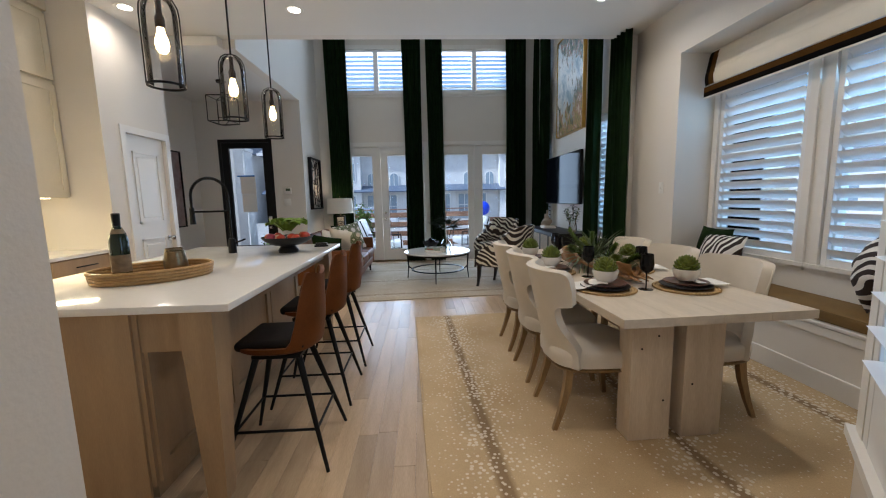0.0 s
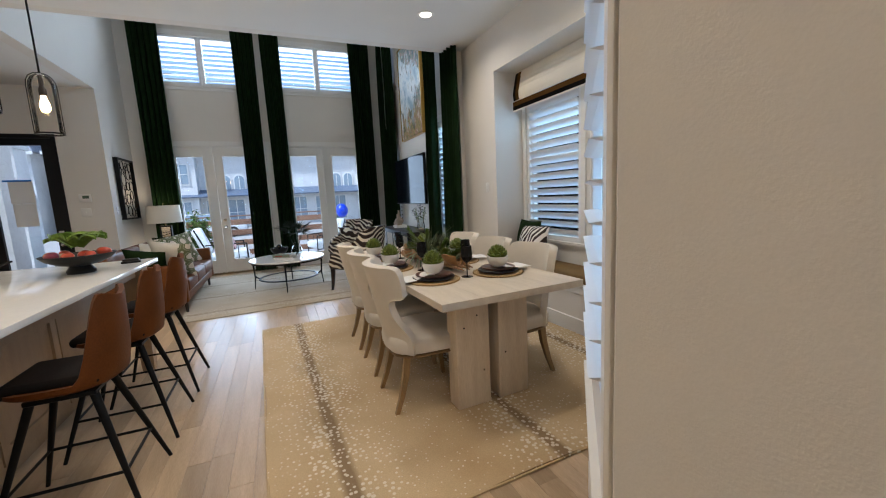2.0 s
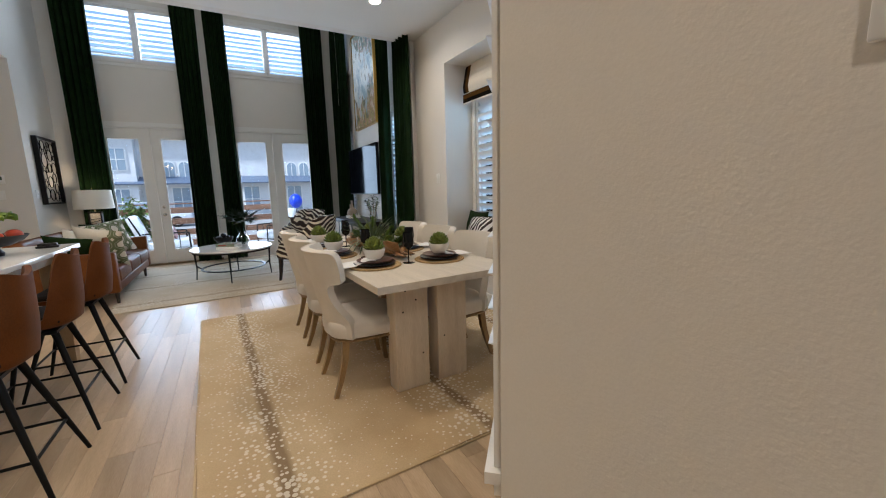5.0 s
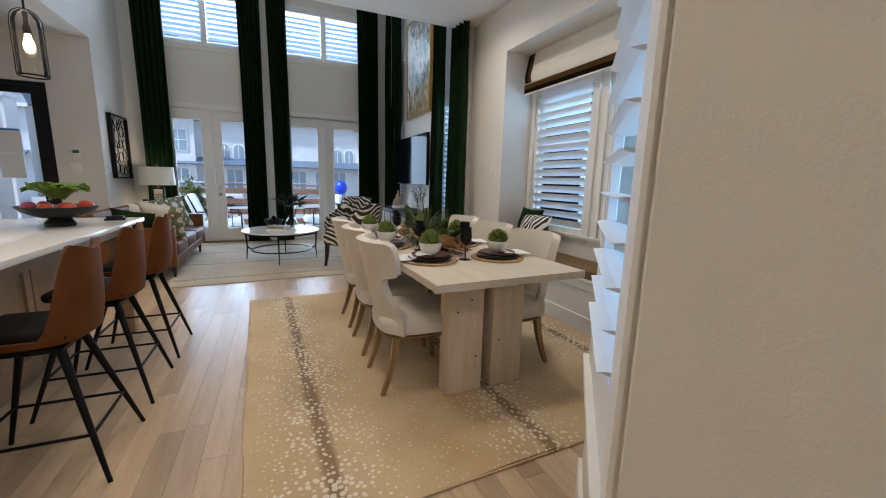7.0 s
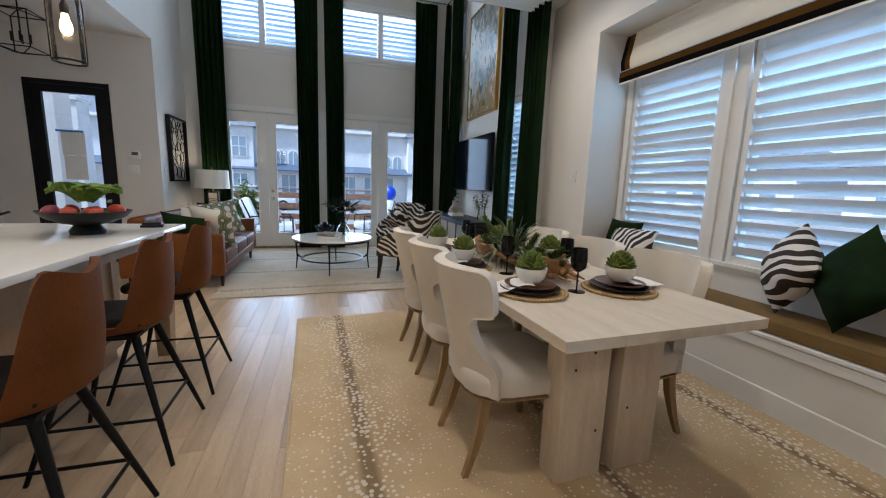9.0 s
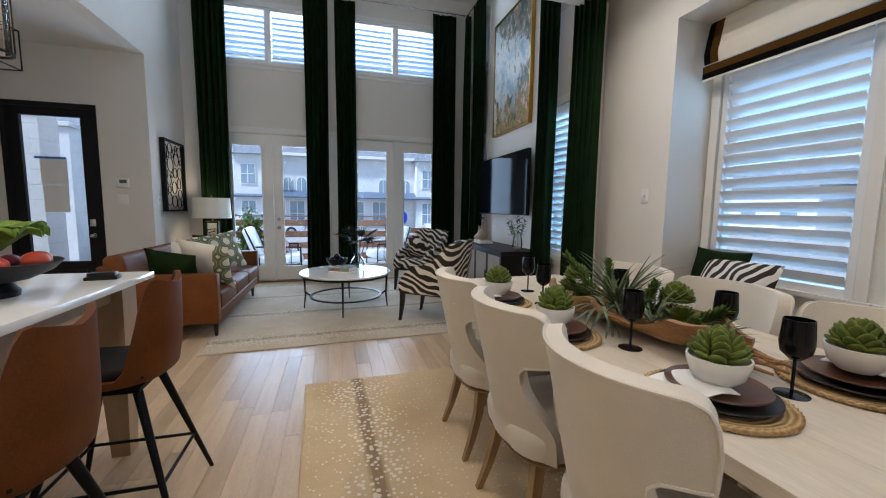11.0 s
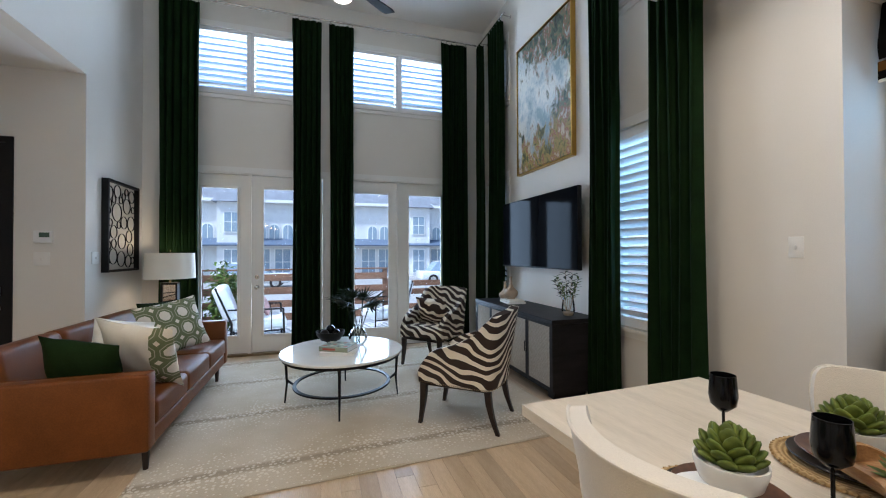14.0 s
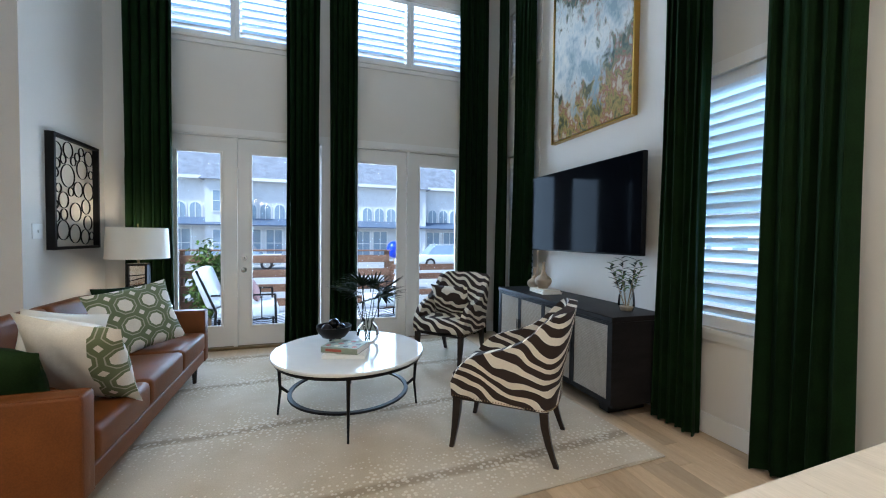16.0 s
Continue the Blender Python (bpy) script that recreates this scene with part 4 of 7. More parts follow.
def book(m, w, d, h, cover, label, words=""):
    t = thing("book", m, label, "book", "books")
    part("pages", span(-w / 2 + 0.004, w / 2 - 0.004, -d / 2 + 0.004, d / 2 - 0.002, 0.003, h - 0.003), PAPER, t)
    bm = bmesh.new()
    span(-w / 2, w / 2, -d / 2, d / 2, 0, 0.003, bm=bm)
    span(-w / 2, w / 2, -d / 2, d / 2, h - 0.003, h, bm=bm)
    span(-w / 2, w / 2, -d / 2 - 0.001, -d / 2 + 0.003, 0.003, h - 0.003, bm=bm)
    part("cover", bm, cover, t)
    return t


BOOKCOVER = mat("patterned_book_cover", (0.30, 0.33, 0.26), 0.5, color2=(0.20, 0.24, 0.17), scale=14, fine=70)
REDSPOT = mat("red_print", (0.36, 0.08, 0.05), 0.5)
CREAMSPOT = mat("cream_print", (0.62, 0.55, 0.40), 0.5)
CT = 0.468
book(pose(0.59, 6.60, CT, 0, 0, -16), 0.29, 0.23, 0.026, PAPER, "pale hardback book lying on the coffee table")
_b = book(pose(0.585, 6.62, CT + 0.026, 0, 0, -30), 0.27, 0.21, 0.042, BOOKCOVER, "thick grey-green patterned hardback on another book")
for i in range(4):
    for j in range(3):
        part("cover_print", add_lathe(bmesh.new(), [(0.0001, 0.0425), (0.021, 0.0425), (0.021, 0.0431), (0.0001, 0.0432)], 6, (-0.10 + 0.066 * i, -0.065 + 0.065 * j, 0)), (REDSPOT, CREAMSPOT, DARKGLAZE)[(i + 2 * j) % 3], _b)
part("spine_print", span(-0.10, 0.02, -0.1075, -0.1062, 0.012, 0.030), REDSPOT, _b)


def ct_bowl():
    t = thing("decor_bowl", pose(0.52, 6.93, CT), "black footed bowl on the coffee table", "bowl")
    part("bowl_body", add_lathe(bmesh.new(), [(0.0001, 0.030), (0.03, 0.030), (0.09, 0.05), (0.128, 0.10), (0.136, 0.135), (0.130, 0.135), (0.12, 0.10), (0.08, 0.058), (0.0001, 0.045)], 32), BLACKPAINT, t)
    for k in range(3):
        a = 2.1 * k
        part("foot", add_cyl(bmesh.new(), (0.05 * math.cos(a), 0.05 * math.sin(a), 0), (0.045 * math.cos(a), 0.045 * math.sin(a), 0.036), 0.008, 0.011, 8), BLACKPAINT, t)
    for k, (x, y, z, mt) in enumerate(((-0.055, -0.03, 0.115, DARKGLAZE), (0.05, -0.045, 0.115, BLACKGLASS), (0.0, 0.055, 0.122, TERRA), (0.0, 0.0, 0.15, BLACKGLASS))):
        bm = bmesh.new()
        bmesh.ops.create_uvsphere(bm, u_segments=20, v_segments=12, radius=0.042, matrix=Matrix.Translation((x, y, z)))
        tagged(part("decor_ball", bm, mt, None, smooth=60), "polished decorative ball resting in a black bowl", "decor ball", "decor balls").matrix_world = pose(0.52, 6.93, CT)


ct_bowl()


def blade_leaf(bm, base, direction, length, width, droop, bend=0.0, seg=4):
    """A narrow pointed leaf as a bent strip with a folded midrib."""
    d = Vector(direction).normalized()
    side = d.cross(Vector((0, 0, 1)))
    if side.length < 1e-3:
        side = Vector((1, 0, 0))
    side.normalize()
    prev = None
    p = Vector(base)
    for i in range(seg + 1):
        f = i / seg
        w = width * (math.sin(math.pi * (0.12 + 0.88 * f)) ** 0.8) * 0.5 if i < seg else 0.0006
        up = side.cross(d).normalized()
        row = [bm.verts.new(p - side * w + up * w * 0.35), bm.verts.new(p), bm.verts.new(p + side * w + up * w * 0.35)]
        if prev:
            bm.faces.new((prev[0], prev[1], row[1], row[0]))
            bm.faces.new((prev[1], prev[2], row[2], row[1]))
        prev = row
        d = (d + Vector((0, 0, -droop)) / seg + side * bend / seg).normalized()
        p = p + d * (length / seg)


def glass_vase(m, prof, label, water=None):
    t = thing("glass_vase", m, label, "vase")
    v = part("vase_glass", add_lathe(bmesh.new(), prof, 28, cap=False), WATERGLASS, t)
    v.visible_shadow = False
    return t


v = glass_vase(pose(0.775, 6.87, CT), [(0.0001, 0.004), (0.06, 0.004), (0.085, 0.03), (0.092, 0.07), (0.075, 0.12), (0.045, 0.16), (0.042, 0.19), (0.05, 0.205)], "clear glass vase of dark palm fronds")
for k in range(8):
    a = k * 0.79 + 0.25
    tip = Vector((0.12 * math.cos(a), 0.12 * math.sin(a), 0.36 + 0.05 * (k % 3)))
    fr = part("frond", add_cyl(bmesh.new(), (0.02 * math.cos(a + 2), 0.02 * math.sin(a + 2), 0.012), tip, 0.003, 0.003, 6), DEEPLEAF, v)
    out = Vector((math.cos(a), math.sin(a), 0.85 if k % 2 else 0.40)).normalized()
    sd = Vector((-math.sin(a), math.cos(a), 0.15))
    for j in range(19):
        f = (j - 9) / 9
        bm = bmesh.new()
        dr = out * math.cos(f * 1.75) + sd * math.sin(f * 1.75)
        blade_leaf(bm, tip, dr, 0.225 - 0.06 * abs(f), 0.022, 0.12 + 0.05 * (j % 3))
        part("leaflet", bm, DEEPLEAF, fr, smooth=None)


def zebra_chair(m, label):
    """Faces +x. Low slipper chair with arms that sweep up into the back."""
    t = thing("armchair", m, label, "armchair", "zebra armchairs")
    part("seat", slab(-0.25, 0.325, -0.25, 0.25, 0.335, 0.475, 0.04, 4), ZEBRA, t)
    pts = []
    n = 36
    for i in range(n + 1):
        s = -1 + 2 * i / n
        a = abs(s)
        if a > 0.42:
            f = (a - 0.42) / 0.58
            x, y = -0.21 + 0.52 * f, 0.295 - 0.02 * f
        else:
            an = a / 0.42 * math.pi / 2
            x, y = -0.21 - 0.105 * math.cos(an) ** 0.7, 0.295 * math.sin(an) ** 0.7
        pts.append((x, math.copysign(y, s) if a > 0 else 0.0))

    def top(i):
        x = pts[i][0]
        rise = ((-0.32, 0.90), (-0.22, 0.865), (-0.12, 0.715), (0.0, 0.645), (0.14, 0.605), (0.22, 0.56), (0.28, 0.48), (0.32, 0.40))
        for (a, p), (b, q) in zip(rise, rise[1:]):
            if x <= b:
                return p + (q - p) * (x - a) / (b - a)
        return 0.40

    def fn(u, v):
        i = min(n, int(round(u * n)))
        x, y = pts[i]
        z = 0.325 + v * (top(i) - 0.325)
        back = max(0, (z - 0.4)) * 0.17 * max(0, -x * 3.2)
        return (x - back, y * (1 + 0.06 * v), z)

    part("shell", add_grid(bmesh.new(), fn, n, 10, -0.055), ZEBRA, t, smooth=70)
    bm = bmesh.new()
    for i in range(n):
        p, q = fn(i / n, 0), fn((i + 1) / n, 0)
        for k in range(3):
            c = Vector(p).lerp(Vector(q), k / 3)
            add_cyl(bm, (c.x * 1.004, c.y * 1.012, 0.334), (c.x * 1.015, c.y * 1.02, 0.334), 0.005, 0.003, 5)
    part("nail_trim", bm, BRONZE, t, "row of brass nail heads")["kind"] = "stuff"
    part("apron", slab(-0.27, 0.305, -0.27, 0.27, 0.308, 0.324, 0.004, 1), DARKWOOD, t)
    for x, y, fx in ((0.275, 0.25, 0.035), (0.275, -0.25, 0.035), (-0.24, 0.24, -0.075), (-0.24, -0.24, -0.075)):
        bm = bmesh.new()
        rings = []
        for f, w in ((0, 0.024), (0.3, 0.022), (0.6, 0.018), (0.85, 0.0145), (1, 0.014)):
            c = Vector((x + fx * f ** 1.8, y, 0.315 * (1 - f)))
            rings.append([bm.verts.new(c + Vector((p * w, q * w, 0))) for p, q in ((-1, -1), (1, -1), (1, 1), (-1, 1))])
        for p, q in zip(rings, rings[1:]):
            for i in range(4):
                bm.faces.new((p[i], p[(i + 1) % 4], q[(i + 1) % 4], q[i]))
        bm.faces.new(rings[0])
        bm.faces.new(list(reversed(rings[-1])))
        part("leg", bm, DARKWOOD, t)
    return t


zebra_chair(pose(1.58, 6.005, 0.012, 0, 0, 140), "zebra print armchair with dark legs by the coffee table")
zebra_chair(pose(1.77, 7.66, 0.012, 0, 0, 222), "zebra print armchair with a zebra pillow by the console")
pillow("throw_pillow", pose(1.79, 7.68, 0.48, -18, 0, 132), 0.44, 0.34, 0.14, ZEBRA, "zebra print pillow on the armchair")


def console():
    t = thing("sideboard", pose(2.62, 6.855, 0), "black sideboard with four woven cane doors", "sideboard")
    hy, x0, x1 = 0.875, -0.255, 0.255
    part("top", slab(x0 - 0.005, x1, -hy - 0.005, hy + 0.005, 0.715, 0.755, 0.004, 1), EBONY, t)
    bm = bmesh.new()
    span(x0 + 0.02, x1, -hy, hy, 0.10, 0.125, bm=bm)
    span(x0 + 0.001, x1, -hy, -hy + 0.025, 0.125, 0.714, bm=bm)
    span(x0 + 0.001, x1, hy - 0.025, hy, 0.125, 0.714, bm=bm)
    span(x0 + 0.03, x1 - 0.001, -hy + 0.025, hy - 0.025, 0.126, 0.713, bm=bm)
    part("body", bm, EBONY, t)
    w = (2 * hy - 0.05) / 4
    for i in range(4):
        y0 = -hy + 0.025 + i * w + 0.003
        y1 = y0 + w - 0.006
        bm = bmesh.new()
        span(x0 + 0.004, x0 + 0.028, y0, y0 + 0.022, 0.128, 0.711, bm=bm)
        span(x0 + 0.004, x0 + 0.028, y1 - 0.022, y1, 0.128, 0.711, bm=bm)
        span(x0 + 0.004, x0 + 0.028, y0 + 0.022, y1 - 0.022, 0.128, 0.150, bm=bm)
        span(x0 + 0.004, x0 + 0.028, y0 + 0.022, y1 - 0.022, 0.689, 0.711, bm=bm)
        d = part("door", bm, EBONY, t)
        part("cane_panel", span(x0 + 0.009, x0 + 0.024, y0 + 0.022, y1 - 0.022, 0.150, 0.689, 0.003), CANE, d, "pale woven cane panel")
        part("handle", add_cyl(bmesh.new(), (x0 - 0.012, y1 - 0.012 if i % 2 == 0 else y0 + 0.012, 0.38), (x0 - 0.012, y1 - 0.012 if i % 2 == 0 else y0 + 0.012, 0.48), 0.005, 0.005, 8), BLACK, d)
    for y in (-hy + 0.18, hy - 0.18):
        part("foot", slab(x0 + 0.10, x1 - 0.06, y - 0.05, y + 0.05, 0.0, 0.10, 0.006, 1), EBONY, t)


console()


def tv():
    t = thing("television", pose(2.735, 6.885, 1.585), "large black flat television on a wall mount, off", "television")
    w, h = 1.56, 0.81
    part("casing", slab(0.0, 0.045, -w / 2, w / 2, -h / 2, h / 2, 0.006, 2), BLACK, t)
    part("screen", span(-0.003, 0.0, -w / 2 + 0.008, w / 2 - 0.008, -h / 2 + 0.014, h / 2 - 0.008), SCREEN, t, "glossy dark screen")
    bm = slab(0.045, 0.152, -0.2, 0.2, -0.14, 0.14, 0.004, 1)
    span(0.150, 0.164, -0.3, 0.3, -0.18, 0.18, 0.003, bm)
    part("wall_mount", bm, BLACK, t)


SCREEN = mat("black_screen", (0.003, 0.0035, 0.005), 0.05, vary=0.05, spec=0.025)
tv()


def painting():
    t = thing("painting", pose(XV - 0.002, 6.91, 2.335), "large abstract painting in a thin gold frame", "painting")
    w, h = 1.14, 1.61
    bm = bmesh.new()
    for y in (-w / 2 + 0.006, w / 2 - 0.006):
        add_box(bm, (-0.028, y, h / 2), (0.056, 0.012, h))
    for z in (0.006, h - 0.006):
        add_box(bm, (-0.028, 0, z), (0.056, w - 0.024, 0.012))
    part("frame", bm, GOLD, t, "thin gold frame")
    part("backing", span(-0.018, -0.002, -w / 2 + 0.012, w / 2 - 0.012, 0.012, h - 0.012), BLACKPAINT, t)
    part("canvas", slab(-0.048, -0.018, -w / 2 + 0.026, w / 2 - 0.026, 0.026, h - 0.026, 0.003, 1), PAINTING, t, "canvas of blue, grey, rust and ochre strokes")


painting()
# things on the sideboard
for x, y, s, h in ((2.66, 7.47, 1.0, 0.235), (2.62, 7.24, 1.1, 0.27)):
    t = thing("ribbed_vase", pose(x, y, 0.755 if s == 1.0 else 0.796), "sand-coloured ribbed bottle vase on the sideboard", "vase", "ribbed vases")
    k = h / 0.27
    prof = [(0.0001, 0), (0.045 * s, 0)]
    for i in range(18):
        f = i / 17
        r = (0.045 + 0.032 * math.sin(math.pi * min(1, f * 1.35)) - 0.032 * max(0, f - 0.55) * 2.0) * s
        prof += [(r + 0.0025, h * (0.03 + 0.62 * f)), (r - 0.0015, h * (0.03 + 0.62 * f + 0.018))]
    prof += [(0.020, h * 0.76), (0.016, h * 0.9), (0.019, h), (0.013, h), (0.012, h * 0.9), (0.0001, h * 0.85)]
    part("vase_body", add_lathe(bmesh.new(), prof, 24), TERRA, t)
book(pose(2.62, 7.20, 0.755, 0, 0, 84), 0.30, 0.21, 0.022, PAPER, "white hardback book under a ribbed vase")
book(pose(2.62, 7.21, 0.777, 0, 0, 90), 0.26, 0.19, 0.019, CREAM, "cream hardback book under a ribbed vase")
v = glass_vase(pose(2.66, 6.16, 0.755), [(0.0001, 0.004), (0.045, 0.004), (0.062, 0.05), (0.058, 0.11), (0.045, 0.18), (0.042, 0.20)], "clear glass vase of olive sprigs on the sideboard")
part("pebbles", add_lathe(bmesh.new(), [(0.0001, 0.008), (0.042, 0.008), (0.052, 0.035), (0.0001, 0.045)], 14), TERRA, v)
for k in range(7):
    a = k * 0.9
    tip = Vector((0.10 * math.cos(a) - 0.02, 0.13 * math.sin(a), 0.30 + 0.10 * ((k * 3) % 4) / 3))
    part("stem", add_cyl(bmesh.new(), (0.01 * math.cos(a), 0.01 * math.sin(a), 0.03), tip, 0.0025, 0.0015, 5), LEGOAK, v)
    bm = bmesh.new()
    for j in range(13):
        p = Vector((0, 0, 0.05)).lerp(tip, 0.42 + 0.58 * j / 12)
        b2 = j * 2.4 + k
        blade_leaf(bm, p, (math.cos(b2), math.sin(b2), 0.6), 0.072, 0.022, 0.4)
    part("sprig", bm, DEEPLEAF if k % 2 else LEAF, v, smooth=None)


def framed_rings():
    """Wall panel of black metal rings in a deep black frame, on the left wall."""
    t = thing("wall_art", pose(XL, 8.12, 1.165), "black-framed wall art of linked metal rings", "wall art")
    w, h = 0.70, 0.96
    bm = bmesh.new()
    for y in (-w / 2 + 0.012, w / 2 - 0.012):
        add_box(bm, (0.03, y, h / 2), (0.06, 0.024, h))
    for z in (0.012, h - 0.012):
        add_box(bm, (0.03, 0, z), (0.06, w - 0.048, 0.024))
    part("frame", bm, BLACKPAINT, t)
    part("backing", span(0.002, 0.014, -w / 2 + 0.024, w / 2 - 0.024, 0.024, h - 0.024), mat("silver_linen", (0.66, 0.61, 0.53), 0.7, vary=0.12, scale=3, fine=160, bump=0.2), t, "silvery linen backing")
    rng = random.Random(4)
    done = []
    tries = 0
    while len(done) < 30 and tries < 9000:
        tries += 1
        r = rng.choice((0.10, 0.085, 0.07) if tries < 2500 else (0.05, 0.04))
        y, z = rng.uniform(-w / 2 + 0.03 + r, w / 2 - 0.03 - r), rng.uniform(0.03 + r, h - 0.03 - r)
        if all((y - a) ** 2 + (z - b) ** 2 > ((r + c) * 0.985) ** 2 for a, b, c in done):
            done.append((y, z, r))
    for y, z, r in done:
        bm = bmesh.new()
        add_lathe(bm, [(r - 0.003, -0.005), (r, -0.005), (r, 0.005), (r - 0.003, 0.005), (r - 0.003, -0.005)], 24)
        bmesh.ops.transform(bm, matrix=Matrix.Translation((0.0215, y, z)) @ pose(0, 0, 0, 0, 90, 0), verts=bm.verts)
        part("ring", bm, BLACK, t)


framed_rings()


def side_table_lamp():
    t = thing("side_table", pose(-1.22, 8.28, 0), "small round white-topped side table with dark legs", "side table")
    part("tabletop", add_lathe(bmesh.new(), [(0.0001, 0.56), (0.24, 0.56), (0.25, 0.57), (0.25, 0.59), (0.24, 0.598), (0.0001, 0.60)], 40), WHITEGLAZE, t)
    for k in range(3):
        a = k * 2.094 + 0.5
        part("leg", add_cyl(bmesh.new(), (0.2 * math.cos(a), 0.2 * math.sin(a), 0), (0.12 * math.cos(a), 0.12 * math.sin(a), 0.565), 0.010, 0.014, 8), DARKWOOD, t)
    t = thing("table_lamp", pose(-1.24, 8.28, 0.60), "table lamp with white drum shade and mirrored block base", "table lamp")
    bm = bmesh.new()
    for x in (-0.075, 0.075):
        add_box(bm, (x, 0, 0.21), (0.02, 0.09, 0.42), None, 0.003)
    add_box(bm, (0, 0, 0.012), (0.17, 0.10, 0.024), None, 0.003)
    add_box(bm, (0, 0, 0.408), (0.17, 0.09, 0.024), None, 0.003)
    part("base_frame", bm, BLACKPAINT, t)
    part("base_panel", span(-0.065, 0.065, -0.028, 0.028, 0.024, 0.396), CHROME, t, "mirrored panel")
    bm = bmesh.new()
    for k in range(5):
        add_cyl(bm, (-0.06, -0.032, 0.10 + 0.05 * k), (0.06, -0.032, 0.13 + 0.045 * k + 0.02 * (k % 2)), 0.004, 0.004, 6)
    part("twig_motif", bm, BLACK, t)
    part("neck", add_cyl(bmesh.new(), (0, 0, 0.42), (0, 0, 0.60), 0.010, 0.010, 10), BRONZE, t)
    part("lamp_shade", add_lathe(bmesh.new(), [(0.254, 0.468), (0.240, 0.762), (0.236, 0.762), (0.250, 0.468), (0.254, 0.468)], 48), SHADE, t, "white drum shade")
    part("finial", add_cyl(bmesh.new(), (0, 0, 0.74), (0, 0, 0.80), 0.004, 0.007, 8), BRONZE, t)
    b2 = bmesh.new()
    bmesh.ops.create_uvsphere(b2, u_segments=12, v_segments=8, radius=0.03, matrix=Matrix.Translation((0, 0, 0.63)))
    part("bulb", b2, glow("table_bulb", (1.0, 0.75, 0.45), 25), t)
    lamp = new("table_lamp_light", bpy.data.lights.new("table_lamp_light", "POINT"))
    lamp.data.energy, lamp.data.color, lamp.data.shadow_soft_size = 2.4, (1.0, 0.80, 0.55), 0.03
    lamp.matrix_world = pose(-1.24, 8.28, 1.30)


side_table_lamp()


FANBLACK = mat("matt_black_blade", (0.008, 0.008, 0.008), 0.75, vary=0.15, spec=0.06)


def ceiling_fan():
    t = thing("ceiling_fan", pose(0.63, 6.93, 0), "black ceiling fan with a glowing drum light", "ceiling fan")
    part("canopy", add_lathe(bmesh.new(), [(0.0001, HIGH - 0.09), (0.035, HIGH - 0.09), (0.075, HIGH - 0.01), (0.075, HIGH)], 24), BLACKPAINT, t)
    part("downrod", add_cyl(bmesh.new(), (0, 0, 4.18), (0, 0, HIGH - 0.05), 0.013, 0.013, 12), BLACKPAINT, t)
    part("motor", add_lathe(bmesh.new(), [(0.0001, 4.02), (0.10, 4.02), (0.13, 4.06), (0.13, 4.14), (0.08, 4.19), (0.0001, 4.20)], 32), BLACKPAINT, t)
    for k in range(3):
        a = math.radians(38 + 120 * k)
        bm = bmesh.new()

        def fn(u, v):
            r = 0.12 + 0.58 * u
            w = (0.055 + 0.03 * u) * (1 if u < 0.94 else 0.8)
            return (r, (v - 0.5) * 2 * w, 4.075 + 0.035 * (v - 0.5) + 0.01 * u)

        add_grid(bm, fn, 12, 4, 0.010)
        bmesh.ops.transform(bm, matrix=Matrix.Rotation(a, 4, "Z"), verts=bm.verts)
        part("blade", bm, FANBLACK, t)
    part("light_drum", add_lathe(bmesh.new(), [(0.0001, 3.86), (0.085, 3.862), (0.098, 3.88), (0.098, 4.0), (0.09, 4.02), (0.0001, 4.02)], 32), glow("fan_light_glass", (1.0, 0.90, 0.76), 7.0), t, "glowing frosted drum light")


ceiling_fan()

# ---- dining ----
TBL = pose(1.693, 3.213, 0.012, 0, 0, 2.4)


def dining_table():
    t = thing("dining_table", TBL, "bleached solid wood dining table on slab legs", "dining table")
    hw, hl = 0.475, 1.17
    w3 = 2 * hw / 4
    for i in range(4):
        part("plank", slab(-hw + i * w3 + (0.0004 if i else 0), -hw + (i + 1) * w3, -hl, hl, 0.712, 0.753, 0.0007, 1), PALEWOOD, t)
    part("rail", slab(-0.05, 0.05, -hl + 0.36, hl - 0.36, 0.59, 0.711, 0.003, 1), PALELEG, t)
    for s in (-1, 1):
        for x0, x1 in ((-0.285, -0.055), (0.012, 0.235)):
            y0 = s * (hl - 0.30)
            part("slab_leg", slab(x0, x1, y0 - 0.06, y0 + 0.06, 0.0, 0.711, 0.006, 2), PALELEG, t)
    bm = bmesh.new()
    for x, y, z in ((-0.21, -0.931, 0.64), (-0.14, -0.931, 0.575), (-0.23, -0.931, 0.51), (0.06, -0.931, 0.30), (-0.10, -0.931, 0.22)):
        add_cyl(bm, (x, y, z), (x, y - 0.0015, z), 0.006, 0.006, 10)
    part("knot", bm, DARKWOOD, t)


dining_table()


